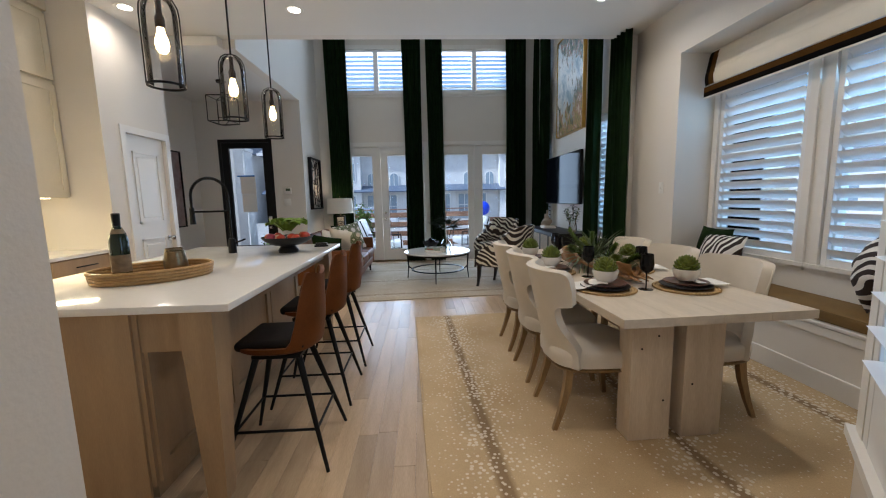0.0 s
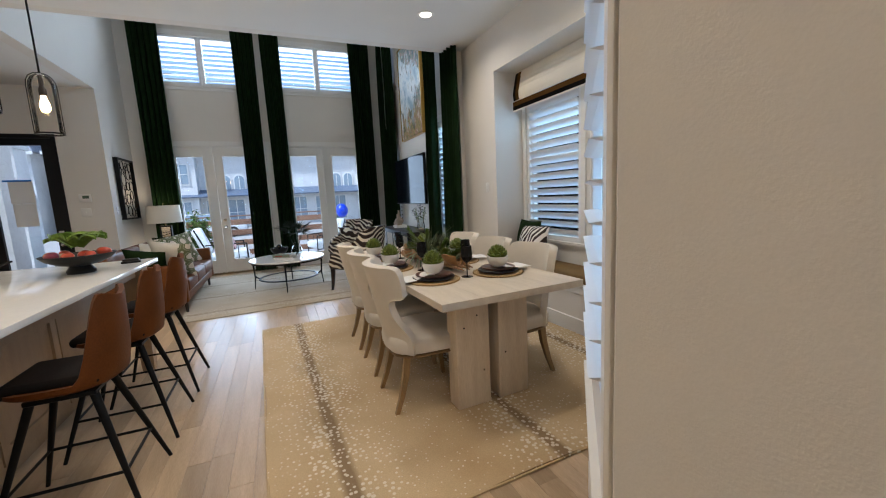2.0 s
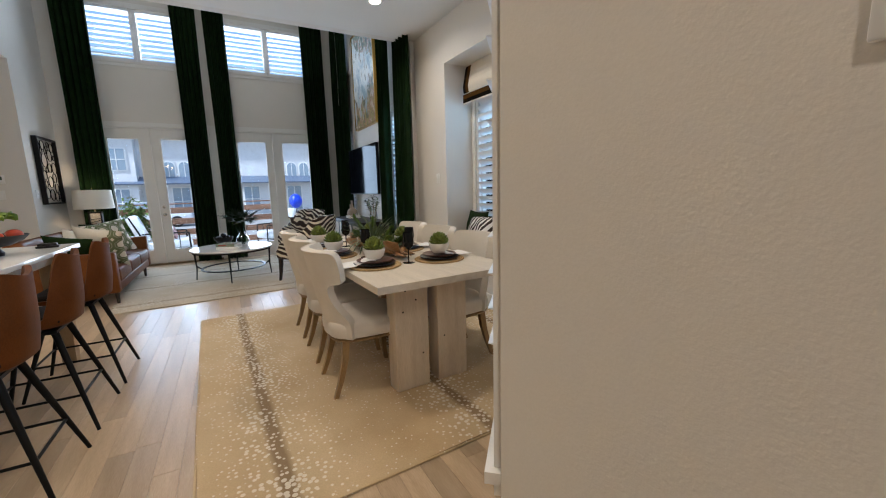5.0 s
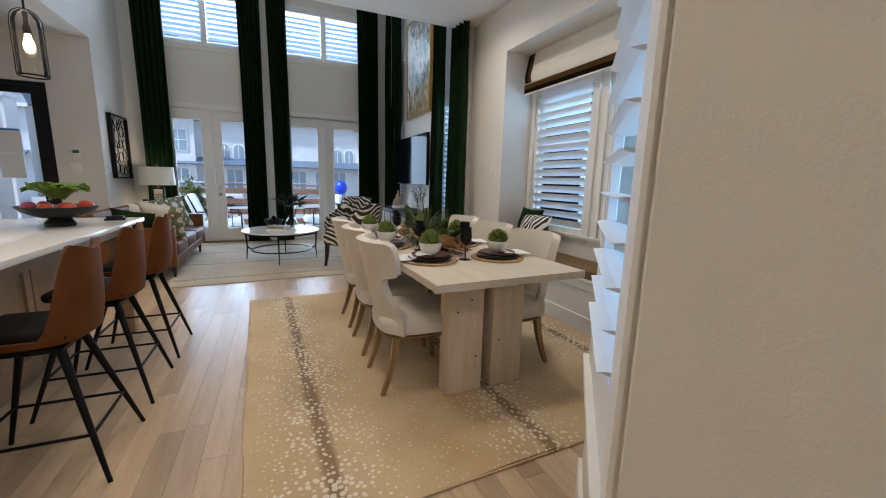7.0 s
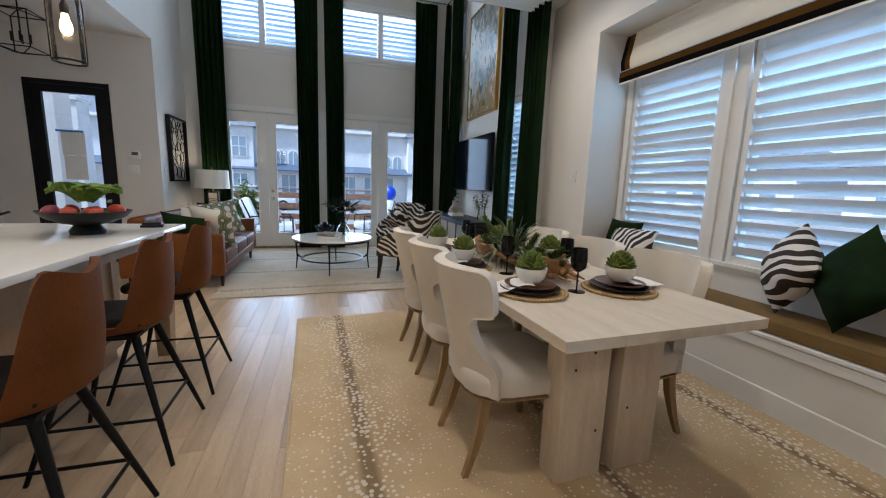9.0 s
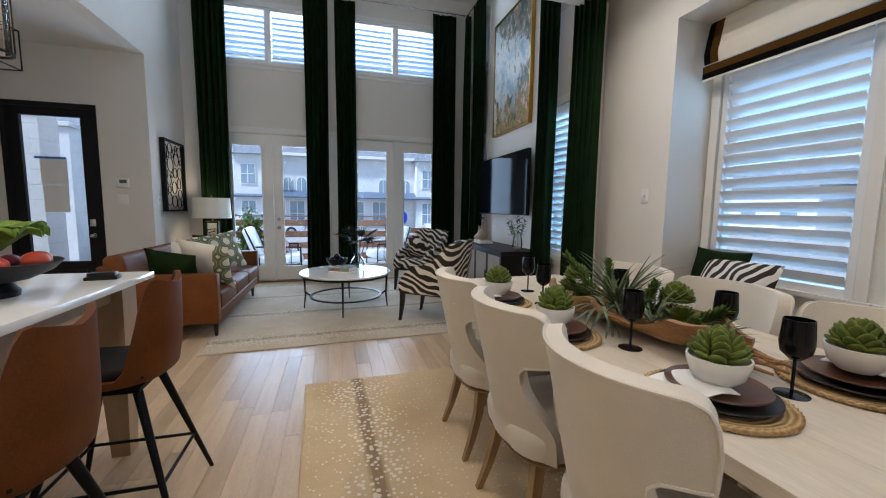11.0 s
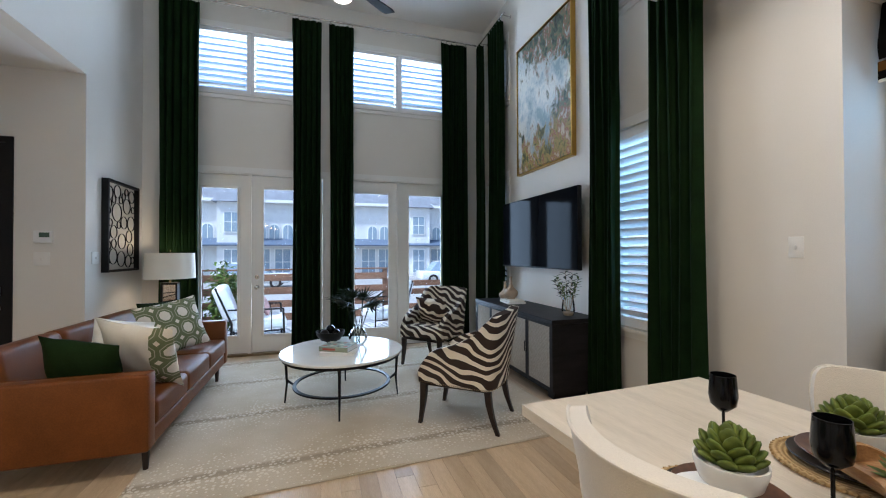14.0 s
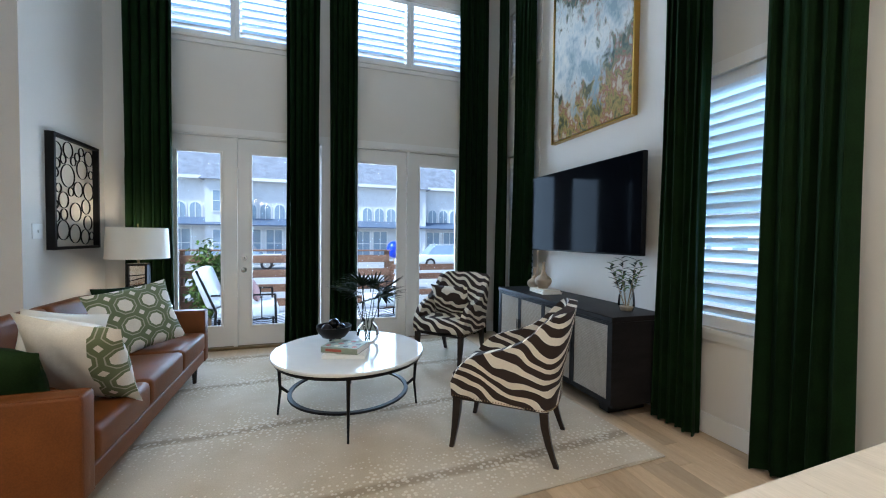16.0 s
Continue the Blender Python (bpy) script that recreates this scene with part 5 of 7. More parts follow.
def dining_chair(m, label):
    """Faces +x: upholstered seat, curved top band on a waisted back."""
    t = thing("dining_chair", m, label, "chair", "chairs round the dining table")

    def seat_fn(z0, z1, grow):
        bm = bmesh.new()
        n = 28
        rings = []
        for k, (f, zz) in enumerate(((0.0, z0), (1.0, z0), (1.012, (z0 + z1) / 2), (0.99, z1 - 0.018), (0.94, z1 - 0.004), (0.55, z1 + 0.012), (0.0, z1 + 0.016))):
            ring = []
            for i in range(n):
                a = 2 * math.pi * i / n
                c, s = math.cos(a), math.sin(a)
                e = 0.42 if c > 0 else 0.75
                x = math.copysign(abs(c) ** e, c) * 0.25 * grow * f + 0.01
                y = math.copysign(abs(s) ** 0.5, s) * (0.252 if c > 0 else 0.245) * grow * f
                ring.append(bm.verts.new((x, y, zz)) if f > 0 else None)
            rings.append(ring if f > 0 else [bm.verts.new((0.01, 0, zz))])
        for p, q in zip(rings, rings[1:]):
            for i in range(n):
                j = (i + 1) % n
                if len(p) == 1:
                    bm.faces.new((p[0], q[j], q[i]))
                elif len(q) == 1:
                    bm.faces.new((p[i], p[j], q[0]))
                else:
                    bm.faces.new((p[i], p[j], q[j], q[i]))
        return bm

    part("seat_rail", seat_fn(0.352, 0.366, 0.985), LEGOAK, t, "thin oak rail under the seat")
    part("seat", seat_fn(0.372, 0.468, 1.0), LINEN, t, smooth=50)

    def half(z):
        pts = ((0.37, 0.25), (0.47, 0.245), (0.51, 0.228), (0.55, 0.195), (0.60, 0.170), (0.65, 0.163), (0.685, 0.170), (0.705, 0.190), (0.716, 0.225), (0.724, 0.262), (0.80, 0.272), (0.865, 0.272), (0.892, 0.262), (0.902, 0.24))
        for (a, p), (b, q) in zip(pts, pts[1:]):
            if z <= b:
                return p + (q - p) * (z - a) / (b - a)
        return pts[-1][1]

    zs = [0.37, 0.42, 0.47, 0.53, 0.57, 0.61, 0.65, 0.685, 0.705, 0.716, 0.724, 0.76, 0.80, 0.835, 0.865, 0.885, 0.896, 0.902]

    def fn(u, v):
        k = v * (len(zs) - 1)
        i = min(len(zs) - 2, int(k))
        z = zs[i] + (zs[i + 1] - zs[i]) * (k - i)
        y = (2 * u - 1) * half(z)
        lean = max(0, z - 0.45) * 0.22
        return (-0.245 - lean + 1.75 * y * y - 0.012 * abs(y), y, z)

    part("backrest", add_grid(bmesh.new(), fn, 20, 32, -0.048), LINEN, t, smooth=50)
    edge = [fn(0, i / 32) for i in range(9, 32)] + [fn(i / 26, 1) for i in range(27)] + [fn(1, i / 32) for i in range(31, 8, -1)]
    bm = add_tube(bmesh.new(), edge, 0.0048)
    part("piping", bm, LINEN, t)
    for x, y, fx, fy in ((0.19, 0.19, 0.03, 0.01), (0.19, -0.19, 0.03, -0.01), (-0.16, 0.165, -0.085, 0.02), (-0.16, -0.165, -0.085, -0.02)):
        bm = bmesh.new()
        rings = []
        for f, w in ((0, 0.021), (0.35, 0.019), (0.7, 0.0155), (1, 0.0125)):
            c = Vector((x + fx * f ** 1.7, y + fy * f, 0.354 * (1 - f)))
            rings.append([bm.verts.new(c + Vector((a * w, b * w, 0))) for a, b in ((-1, -1), (1, -1), (1, 1), (-1, 1))])
        for p, q in zip(rings, rings[1:]):
            for i in range(4):
                bm.faces.new((p[i], p[(i + 1) % 4], q[(i + 1) % 4], q[i]))
        bm.faces.new(rings[0])
        bm.faces.new(list(reversed(rings[-1])))
        part("leg", bm, LEGOAK, t)
    return t


_chair = dining_chair(pose(1.345, 2.60, 0.012), "cream linen dining chair with curved back and oak legs")
for _y in (3.165, 3.73):
    copy_thing(_chair, pose(1.345, _y, 0.012))
for _y in (2.62, 3.19, 3.76):
    copy_thing(_chair, pose(2.035, _y, 0.012, 0, 0, 180))


def scale_mesh(r):
    k = ("scale", round(r, 4))
    if k not in _louver:
        bm = bmesh.new()
        bmesh.ops.create_icosphere(bm, subdivisions=2, radius=r)
        me = bpy.data.meshes.new("scale")
        for v in bm.verts:
            f = v.co.z / r
            v.co.y *= 1 - 0.35 * max(0, f) ** 2
        for f in bm.faces:
            f.smooth = True
        bm.to_mesh(me)
        bm.free()
        me.materials.append(SUCC)
        _louver[k] = me
    return _louver[k]


def artichoke(t, r, z, seed):
    """Overlapping fleshy scales in rings; each ring is one part."""
    rng = random.Random(seed)
    for ring in range(6):
        f = ring / 5
        rr = r * math.cos(f * 1.35)
        zz = z + r * 0.25 + r * 0.85 * math.sin(f * 1.35)
        n = max(3, int(8 - ring))
        for i in range(n):
            a = 2 * math.pi * (i + 0.5 * (ring % 2)) / n + rng.uniform(-0.1, 0.1)
            tilt = 60 - f * 62 + rng.uniform(-6, 6)
            o = new("scale", scale_mesh(r * 0.6))
            o.parent = t
            o.matrix_basis = Matrix.Translation((rr * 0.78 * math.cos(a), rr * 0.78 * math.sin(a), zz)) @ Matrix.Rotation(a, 4, "Z") @ Matrix.Rotation(math.radians(tilt), 4, "Y") @ Matrix.Diagonal((0.25, 0.62, 0.85, 1))


def setting_place(x, y, rz, napkin, seed):
    z = 0.765
    m = pose(x, y, z, 0, 0, rz)
    t = thing("placemat", m, "round braided jute placemat on the table", "placemat", "placemats")
    part("mat", add_lathe(bmesh.new(), [(0.0001, 0), (0.166, 0), (0.173, 0.004), (0.166, 0.010), (0.14, 0.009), (0.0001, 0.008)], 40), JUTE, t)
    bm = bmesh.new()
    for k in range(56):
        a = 2 * math.pi * k / 56
        m2 = Matrix.Translation((0.162 * math.cos(a), 0.162 * math.sin(a), 0.007)) @ Matrix.Rotation(a + 0.6, 4, "Z") @ Matrix.Diagonal((1.9, 0.9, 0.9, 1))
        bmesh.ops.create_icosphere(bm, subdivisions=1, radius=0.0085, matrix=m2)
    part("braid", bm, JUTE, t)
    for nm, r, zz, mt, lb in (("charger_plate", 0.138, 0.010, DARKGLAZE, "black stoneware charger plate on a placemat"), ("dinner_plate", 0.118, 0.027, RUSTGLAZE, "brown-rimmed stoneware plate stacked on a charger")):
        t = thing(nm, pose(x, y, z + zz, 0, 0, rz), lb, "plate", "plates")
        part("plate_body", add_lathe(bmesh.new(), [(0.0001, 0.0), (r * 0.62, 0.0), (r * 0.92, 0.010), (r, 0.017), (r * 0.985, 0.020), (r * 0.66, 0.0085), (0.0001, 0.008)], 40), mt, t)
    zn = z + 0.043
    t = thing("cloth_napkin", pose(x, y, zn, 0, 0, rz + napkin), "white cloth napkin with a printed green sprig", "napkin", "napkins")

    def fn(u, v):
        px, py = -0.075 - 0.25 * u, (v - 0.5) * 0.155
        rr = math.hypot(px, py)
        drop = 0.0 if rr < 0.135 else -0.028 * min(1, (rr - 0.135) / 0.08)
        return (px + 0.07, py + 0.01 * math.sin(u * 5), 0.006 + drop * 0.95 + 0.004 * math.sin(u * 7 + v * 4))

    part("cloth", add_grid(bmesh.new(), fn, 12, 8, 0.003), PAPER, t, smooth=70)
    bm = bmesh.new()
    for k in range(9):
        f = 0.35 + 0.06 * k
        p = Vector(fn(f, 0.5)) + Vector((0, 0, 0.0015))
        for s in (-1, 1):
            q = Vector(fn(min(1, f + 0.07), 0.5 + s * 0.16)) + Vector((0, 0, 0.0015))
            add_cyl(bm, p, q, 0.0011, 0.0006, 4)
    part("printed_sprig", bm, LEAF, t)
    t = thing("serving_bowl", pose(x + 0.0, y, z + 0.040), "small white ceramic bowl with an artichoke", "bowl", "white bowls")
    part("bowl_body", add_lathe(bmesh.new(), [(0.0001, 0.010), (0.040, 0.010), (0.061, 0.030), (0.0715, 0.064), (0.0725, 0.078), (0.068, 0.078), (0.060, 0.040), (0.0001, 0.024)], 36), WHITEGLAZE, t)
    t = thing("artichoke", pose(x + 0.0, y, z + 0.04, 0, 0, seed * 40), "green artichoke sitting in a white bowl", "artichoke", "artichokes")
    artichoke(t, 0.059, 0.066, seed)


for i, (x, y, rz) in enumerate(((1.445, 2.58, 0), (1.312, 3.135, 0), (1.31, 3.67, 0), (1.905, 2.54, 180), (1.87, 3.11, 180), (1.79, 3.69, 180))):
    setting_place(x, y, rz, (-10, 8, -4, 12, 0, 6)[i], i + 1)


def wine_glass(x, y):
    t = thing("wine_glass", pose(x, y, 0.765), "black smoked wine glass standing on the table", "wine glass", "black wine glasses")
    part("foot", add_lathe(bmesh.new(), [(0.0001, 0), (0.040, 0), (0.040, 0.002), (0.006, 0.006), (0.0001, 0.007)], 28), BLACKGLASS, t)
    part("stem", add_cyl(bmesh.new(), (0, 0, 0.005), (0, 0, 0.098), 0.0042, 0.0042, 10), BLACKGLASS, t)
    part("bowl", add_lathe(bmesh.new(), [(0.0001, 0.094), (0.012, 0.097), (0.034, 0.118), (0.0385, 0.145), (0.034, 0.208), (0.0325, 0.208), (0.036, 0.145), (0.031, 0.120), (0.0001, 0.102)], 28), BLACKGLASS, t)


for _x, _y in ((1.675, 2.55), (1.505, 2.95), (1.53, 3.60), (1.607, 3.905), (1.82, 2.86), (1.81, 3.37)):
    wine_glass(_x, _y)


def trough():
    t = thing("wooden_trough", pose(1.655, 3.165, 0.765, 0, 0, 3), "long natural root-wood dough bowl", "wooden bowl")

    def fn(u, v):
        y = (u - 0.5) * 0.97
        w = 0.118 * (1 - abs(2 * u - 1) ** 2.6) ** 0.5 + 0.022 + 0.014 * math.sin(u * 19 + v * 3) + 0.008 * math.sin(u * 41)
        a = (v - 0.5) * math.pi
        return (w * math.sin(a) + 0.02 * math.sin(u * 7), y, 0.075 * (1 - math.cos(a)) ** 0.8 + 0.020 + 0.022 * math.sin(u * 13 + v * 5) * abs(math.sin(a)) + 0.008 * math.sin(u * 37 + v * 9) * abs(math.sin(a)) + 0.03 * abs(2 * u - 1) ** 3)

    part("bowl_shell", add_grid(bmesh.new(), fn, 60, 18, 0.018), ROOT, t, smooth=60)
    bm = bmesh.new()
    for k in range(3):
        p = Vector((0.03 - 0.03 * k, -0.40 + 0.02 * k, 0.05))
        for j in range(6):
            q = p + Vector((0.02 * math.sin(j * 1.3 + k), -0.035 + 0.012 * math.sin(j * 2.1), 0.012 * math.cos(j * 1.7 + k)))
            add_cyl(bm, p, q, 0.022 - 0.003 * j, 0.019 - 0.003 * j, 8)
            p = q
    part("root_end", bm, ROOT, t)
    rng = random.Random(9)
    # fillings: air plants, leafy sprigs and rosettes
    for x, y, h, n, wd, mt, lo, hi, droop, nm in (
            (0.0, 0.03, 0.30, 64, 0.0095, AIRLEAF, 0.5, 2.6, 0.9, "air_plant"), (-0.07, 0.02, 0.22, 22, 0.015, SILVERLEAF, 0.25, 0.9, 1.9, "air_plant"),
            (0.05, -0.10, 0.19, 34, 0.009, AIRLEAF, 0.4, 1.6, 1.0, "air_plant"), (-0.03, -0.17, 0.13, 28, 0.009, SILVERLEAF, 0.2, 1.2, 0.8, "air_plant"),
            (0.02, -0.38, 0.11, 26, 0.010, AIRLEAF, 0.3, 1.4, 0.7, "air_plant")):
        pt = thing(nm, TR @ pose(x, y, 0.08), "grey-green curling air plant set in the wooden bowl", "plant", "centrepiece plants")
        bm = bmesh.new()
        for i in range(n):
            a = rng.uniform(0, 6.283)
            blade_leaf(bm, (0.012 * math.cos(a), 0.012 * math.sin(a), 0), (math.cos(a), math.sin(a), rng.uniform(lo, hi)), h * rng.uniform(0.65, 1.1), wd, droop * rng.uniform(0.5, 1.3), rng.uniform(-0.7, 0.7), 8)
        part("leaves", bm, mt, pt, smooth=None)
    for x, y, dx, dy, dz, ln in ((0.0, 0.12, -0.06, 0.19, 0.20, 0.29), (0.02, 0.10, 0.03, 0.06, 0.22, 0.20), (-0.03, 0.16, -0.12, 0.08, 0.14, 0.12), (0.05, -0.04, 0.12, 0.02, 0.16, 0.15), (0.02, -0.27, 0.10, -0.08, 0.10, 0.14)):
        pt = thing("leafy_sprig", TR @ pose(x, y, 0.06), "thick-leaved green sprig set in the wooden bowl", "plant", "centrepiece plants")
        d = Vector((dx, dy, dz)).normalized()
        part("stem", add_cyl(bmesh.new(), (0, 0, 0), d * ln, 0.006, 0.004, 6), LEAF, pt)
        bm = bmesh.new()
        for j in range(64):
            f = 0.12 + 0.88 * j / 63
            out = Matrix.Rotation(j * 2.4, 3, d) @ d.orthogonal().normalized()
            blade_leaf(bm, d * ln * f, out + d * (0.8 + 0.6 * f), 0.056 - 0.018 * f, 0.017, -0.15, 0, 4)
        part("leaves", bm, LEAF, pt, smooth=None)
    for k, (x, y, r) in enumerate(((-0.02, 0.34, 0.075), (0.03, 0.27, 0.06), (-0.04, 0.20, 0.06), (0.0, -0.27, 0.085), (0.04, -0.20, 0.06), (-0.03, -0.34, 0.05), (0.06, 0.06, 0.07))):
        pt = thing("succulent", TR @ pose(x, y, 0.085), "green rosette succulent set in the wooden bowl", "plant", "centrepiece plants")
        bm = bmesh.new()
        for ring in range(5):
            n = 10 - ring
            for i in range(n):
                a = 6.283 * (i + 0.5 * ring) / n + rng.uniform(-0.1, 0.1)
                blade_leaf(bm, (0.004 * math.cos(a), 0.004 * math.sin(a), 0.008 * ring), (math.cos(a), math.sin(a), 0.2 + 0.4 * ring), r * (1.0 - 0.12 * ring), r * 0.40, -0.25, 0, 5)
        part("rosette", bm, (SUCC, DUSKLEAF, LEAF)[k % 3], pt, smooth=60)


TR = pose(1.655, 3.165, 0.765, 0, 0, 3)
trough()

# window seat
BEN = thing("built_in_bench", pose(0, 0, 0), "white built-in window bench with panelled front", "bench")
part("seat_board", span(XR - 0.02, 3.338, 1.90, 4.28, 0.44, 0.462, 0.004), TRIM, BEN)
bm = bmesh.new()
for z0, z1 in ((0.375, 0.435),):
    span(XR - 0.012, XR, 1.46, 4.28, z0, z1, 0.003, bm)
part("front_moulding", bm, TRIM, BEN)
t = thing("bench_cushion", pose(0, 0, 0), "long olive-brown bench cushion in the window seat", "cushion")
part("cushion", slab(XR + 0.0, 3.325, 1.93, 4.25, 0.463, 0.545, 0.022, 3), OLIVE, t)
bm = bmesh.new()
for z in (0.474, 0.535):
    add_cyl(bm, (XR + 0.006, 1.95, z), (XR + 0.006, 4.23, z), 0.006, 0.006, 6)
part("piping", bm, OLIVE, t)
pillow("throw_pillow", pose(3.17, 4.02, 0.545, 10, 0, 84), 0.46, 0.44, 0.16, GREENVEL, "dark green velvet pillow in the window seat")
pillow("throw_pillow", pose(3.08, 3.84, 0.545, 14, 0, 80), 0.62, 0.40, 0.16, ZEBRA_PILLOW, "long zebra print pillow in the window seat")
pillow("throw_pillow", pose(3.13, 2.61, 0.545, 10, 0, 52) @ pose(0, 0, 0, 0, -38, 0) @ Matrix.Translation((0.19, 0, 0.0)), 0.38, 0.42, 0.24, ZEBRA_PILLOW, "zebra print pillow standing on its corner in the window seat")
pillow("throw_pillow", pose(3.08, 2.30, 0.540, 10, 0, 66) @ pose(0, 0, 0, 0, -45, 0) @ Matrix.Translation((0.21, 0, 0.0)), 0.42, 0.42, 0.20, GREENVEL, "dark green velvet pillow standing on its corner in the window seat")


def roman_shade():
    t = thing("roman_shade", pose(3.27, 3.09, 0), "white folded roman shade with brown and black border", "window shade")
    hw = 1.165
    part("headrail", span(-0.02, 0.05, -hw, hw, 2.60, 2.665), SHADE, t)
    for k in range(4):
        z0 = 2.50 - 0.05 * k
        x = -0.012 - 0.010 * k

        def fn(u, v, z0=z0, x=x):
            return (x - 0.016 * math.sin(v * math.pi) - 0.008 * (1 - v), -hw + 2 * hw * u, z0 + 0.155 * v)

        f = part("fold", add_grid(bmesh.new(), fn, 4, 6, 0.004), SHADE, t, smooth=60)
        for e, wd, mt in ((0.0, 0.05, BLACKTAPE), (0.05, 0.06, BROWNTAPE)):
            bm = bmesh.new()

            def fe(u, v, e=e, wd=wd, z0=z0, x=x):
                return (x - 0.016 * math.sin(v * math.pi) - 0.008 * (1 - v) - 0.009, hw - e - wd * u, z0 + 0.155 * v)

            add_grid(bm, fe, 1, 6, -0.001)
            part("border_tape", bm, mt, f)
    x = -0.066
    for zz, hh, mt in ((2.243, 0.042, BLACKTAPE), (2.285, 0.05, BROWNTAPE)):
        part("hem_band", span(x - 0.006, x + 0.0, -hw, hw, zz, zz + hh), mt, t, "brown and black hem band")
    part("hem", span(x - 0.004, x + 0.0, -hw, hw, 2.228, 2.2425), SHADE, t)


BLACKTAPE = mat("black_tape", (0.006, 0.0055, 0.005), 0.9, vary=0.2, fine=200, spec=0.05)
BROWNTAPE = mat("brown_tape", (0.095, 0.045, 0.010), 0.9, vary=0.1, fine=200, spec=0.05)
roman_shade()


def wall_plate(m, n, label, w=0.075, h=0.118):
    t = thing("light_switch", m, label, "light switch", "wall plates")
    part("plate", slab(-w / 2, w / 2, -0.007, 0, -h / 2, h / 2, 0.003, 2), TRIM, t)
    part("toggle", slab(-0.006, 0.006, -0.016, -0.007, -0.012, 0.012, 0.002, 1), TRIM, t)


wall_plate(pose(XR, 4.49, 1.375, 0, 0, -90), 1, "white light switch plate on the dining wall")
wall_plate(pose(1.12, 0.240, 1.435, 0, 0, -90), 1, "white light switch plate on the hall wall", 0.12, 0.12)
wall_plate(pose(-1.995, 7.497, 1.31), 1, "white light switch plate below the thermostat", 0.12, 0.12)
wall_plate(pose(XL, 7.66, 1.315, 0, 0, 90), 1, "white light switch plate beside the wall art", 0.12, 0.12)
t = thing("thermostat", pose(-1.98, 7.497, 1.512), "white wall thermostat with a green display", "thermostat")
part("case", slab(-0.07, 0.07, -0.026, 0, -0.055, 0.055, 0.006, 2), TRIM, t)
part("display", span(-0.025, 0.05, -0.028, -0.0262, -0.005, 0.038), mat("green_display", (0.06, 0.10, 0.06), 0.3), t)
t = thing("ceiling_vent", pose(1.06, 3.99, LOW), "white ceiling vent with dark slots", "vent")
part("vent_frame", slab(-0.19, 0.19, -0.09, 0.09, -0.012, 0.0, 0.004, 1), TRIM, t)
for i in range(6):
    part("slot", span(-0.16 + 0.054 * i, -0.118 + 0.054 * i, -0.065, 0.065, -0.0145, -0.0122), DARKGLAZE, t)

# ---- kitchen ----


def island():
    t = thing("kitchen_island", pose(0, 0, 0), "greige oak kitchen island with corner posts", "kitchen island")
    x0, x1, y0, y1 = -1.70, -0.40, 1.985, 4.14
    body = part("body", span(x0 + 0.05, -0.80, y0 + 0.05, y1 - 0.06, 0.09, 0.878), GREIGE, t)
    part("plinth", span(x0 + 0.09, -0.83, y0 + 0.10, y1 - 0.10, 0.0, 0.09), GREIGE, t)
    for i in range(3):
        a = y0 + 0.07 + i * 0.665
        bm = bmesh.new()
        span(-0.80, -0.785, a, a + 0.06, 0.10, 0.86, bm=bm)
        span(-0.80, -0.785, a + 0.59, a + 0.65, 0.10, 0.86, bm=bm)
        span(-0.80, -0.785, a + 0.06, a + 0.59, 0.10, 0.18, bm=bm)
        span(-0.80, -0.785, a + 0.06, a + 0.59, 0.78, 0.86, bm=bm)
        part("side_panel", bm, GREIGE, t)
    part("end_panel", span(x0 + 0.05, -0.82, y0 + 0.036, y0 + 0.05, 0.0, 0.878), GREIGE, t)
    part("apron", span(-0.80, -0.62, y0 + 0.06, y0 + 0.085, 0.70, 0.878), GREIGE, t)
    part("side_apron", span(-0.55, -0.525, y0 + 0.12, y1 - 0.12, 0.79, 0.878), GREIGE, t)
    for y in (y0 + 0.085, y1 - 0.085):
        bm = bmesh.new()
        rings = []
        for z, h in ((0.0, 0.040), (0.66, 0.064), (0.70, 0.066), (0.879, 0.066)):
            rings.append([bm.verts.new((-0.545 + a * h, y + b * h, z)) for a, b in ((-1, -1), (1, -1), (1, 1), (-1, 1))])
        for p, q in zip(rings, rings[1:]):
            for i in range(4):
                bm.faces.new((p[i], p[(i + 1) % 4], q[(i + 1) % 4], q[i]))
        bm.faces.new(list(reversed(rings[0])))
        bm.faces.new(rings[-1])
        part("corner_post", bm, GREIGE, t)
    w = thing("island_worktop", pose(0, 0, 0), "thick white quartz island worktop", "worktop")
    part("quartz_slab", slab(x0, x1, y0, y1, 0.88, 0.912, 0.004, 2), QUARTZ, w)


island()


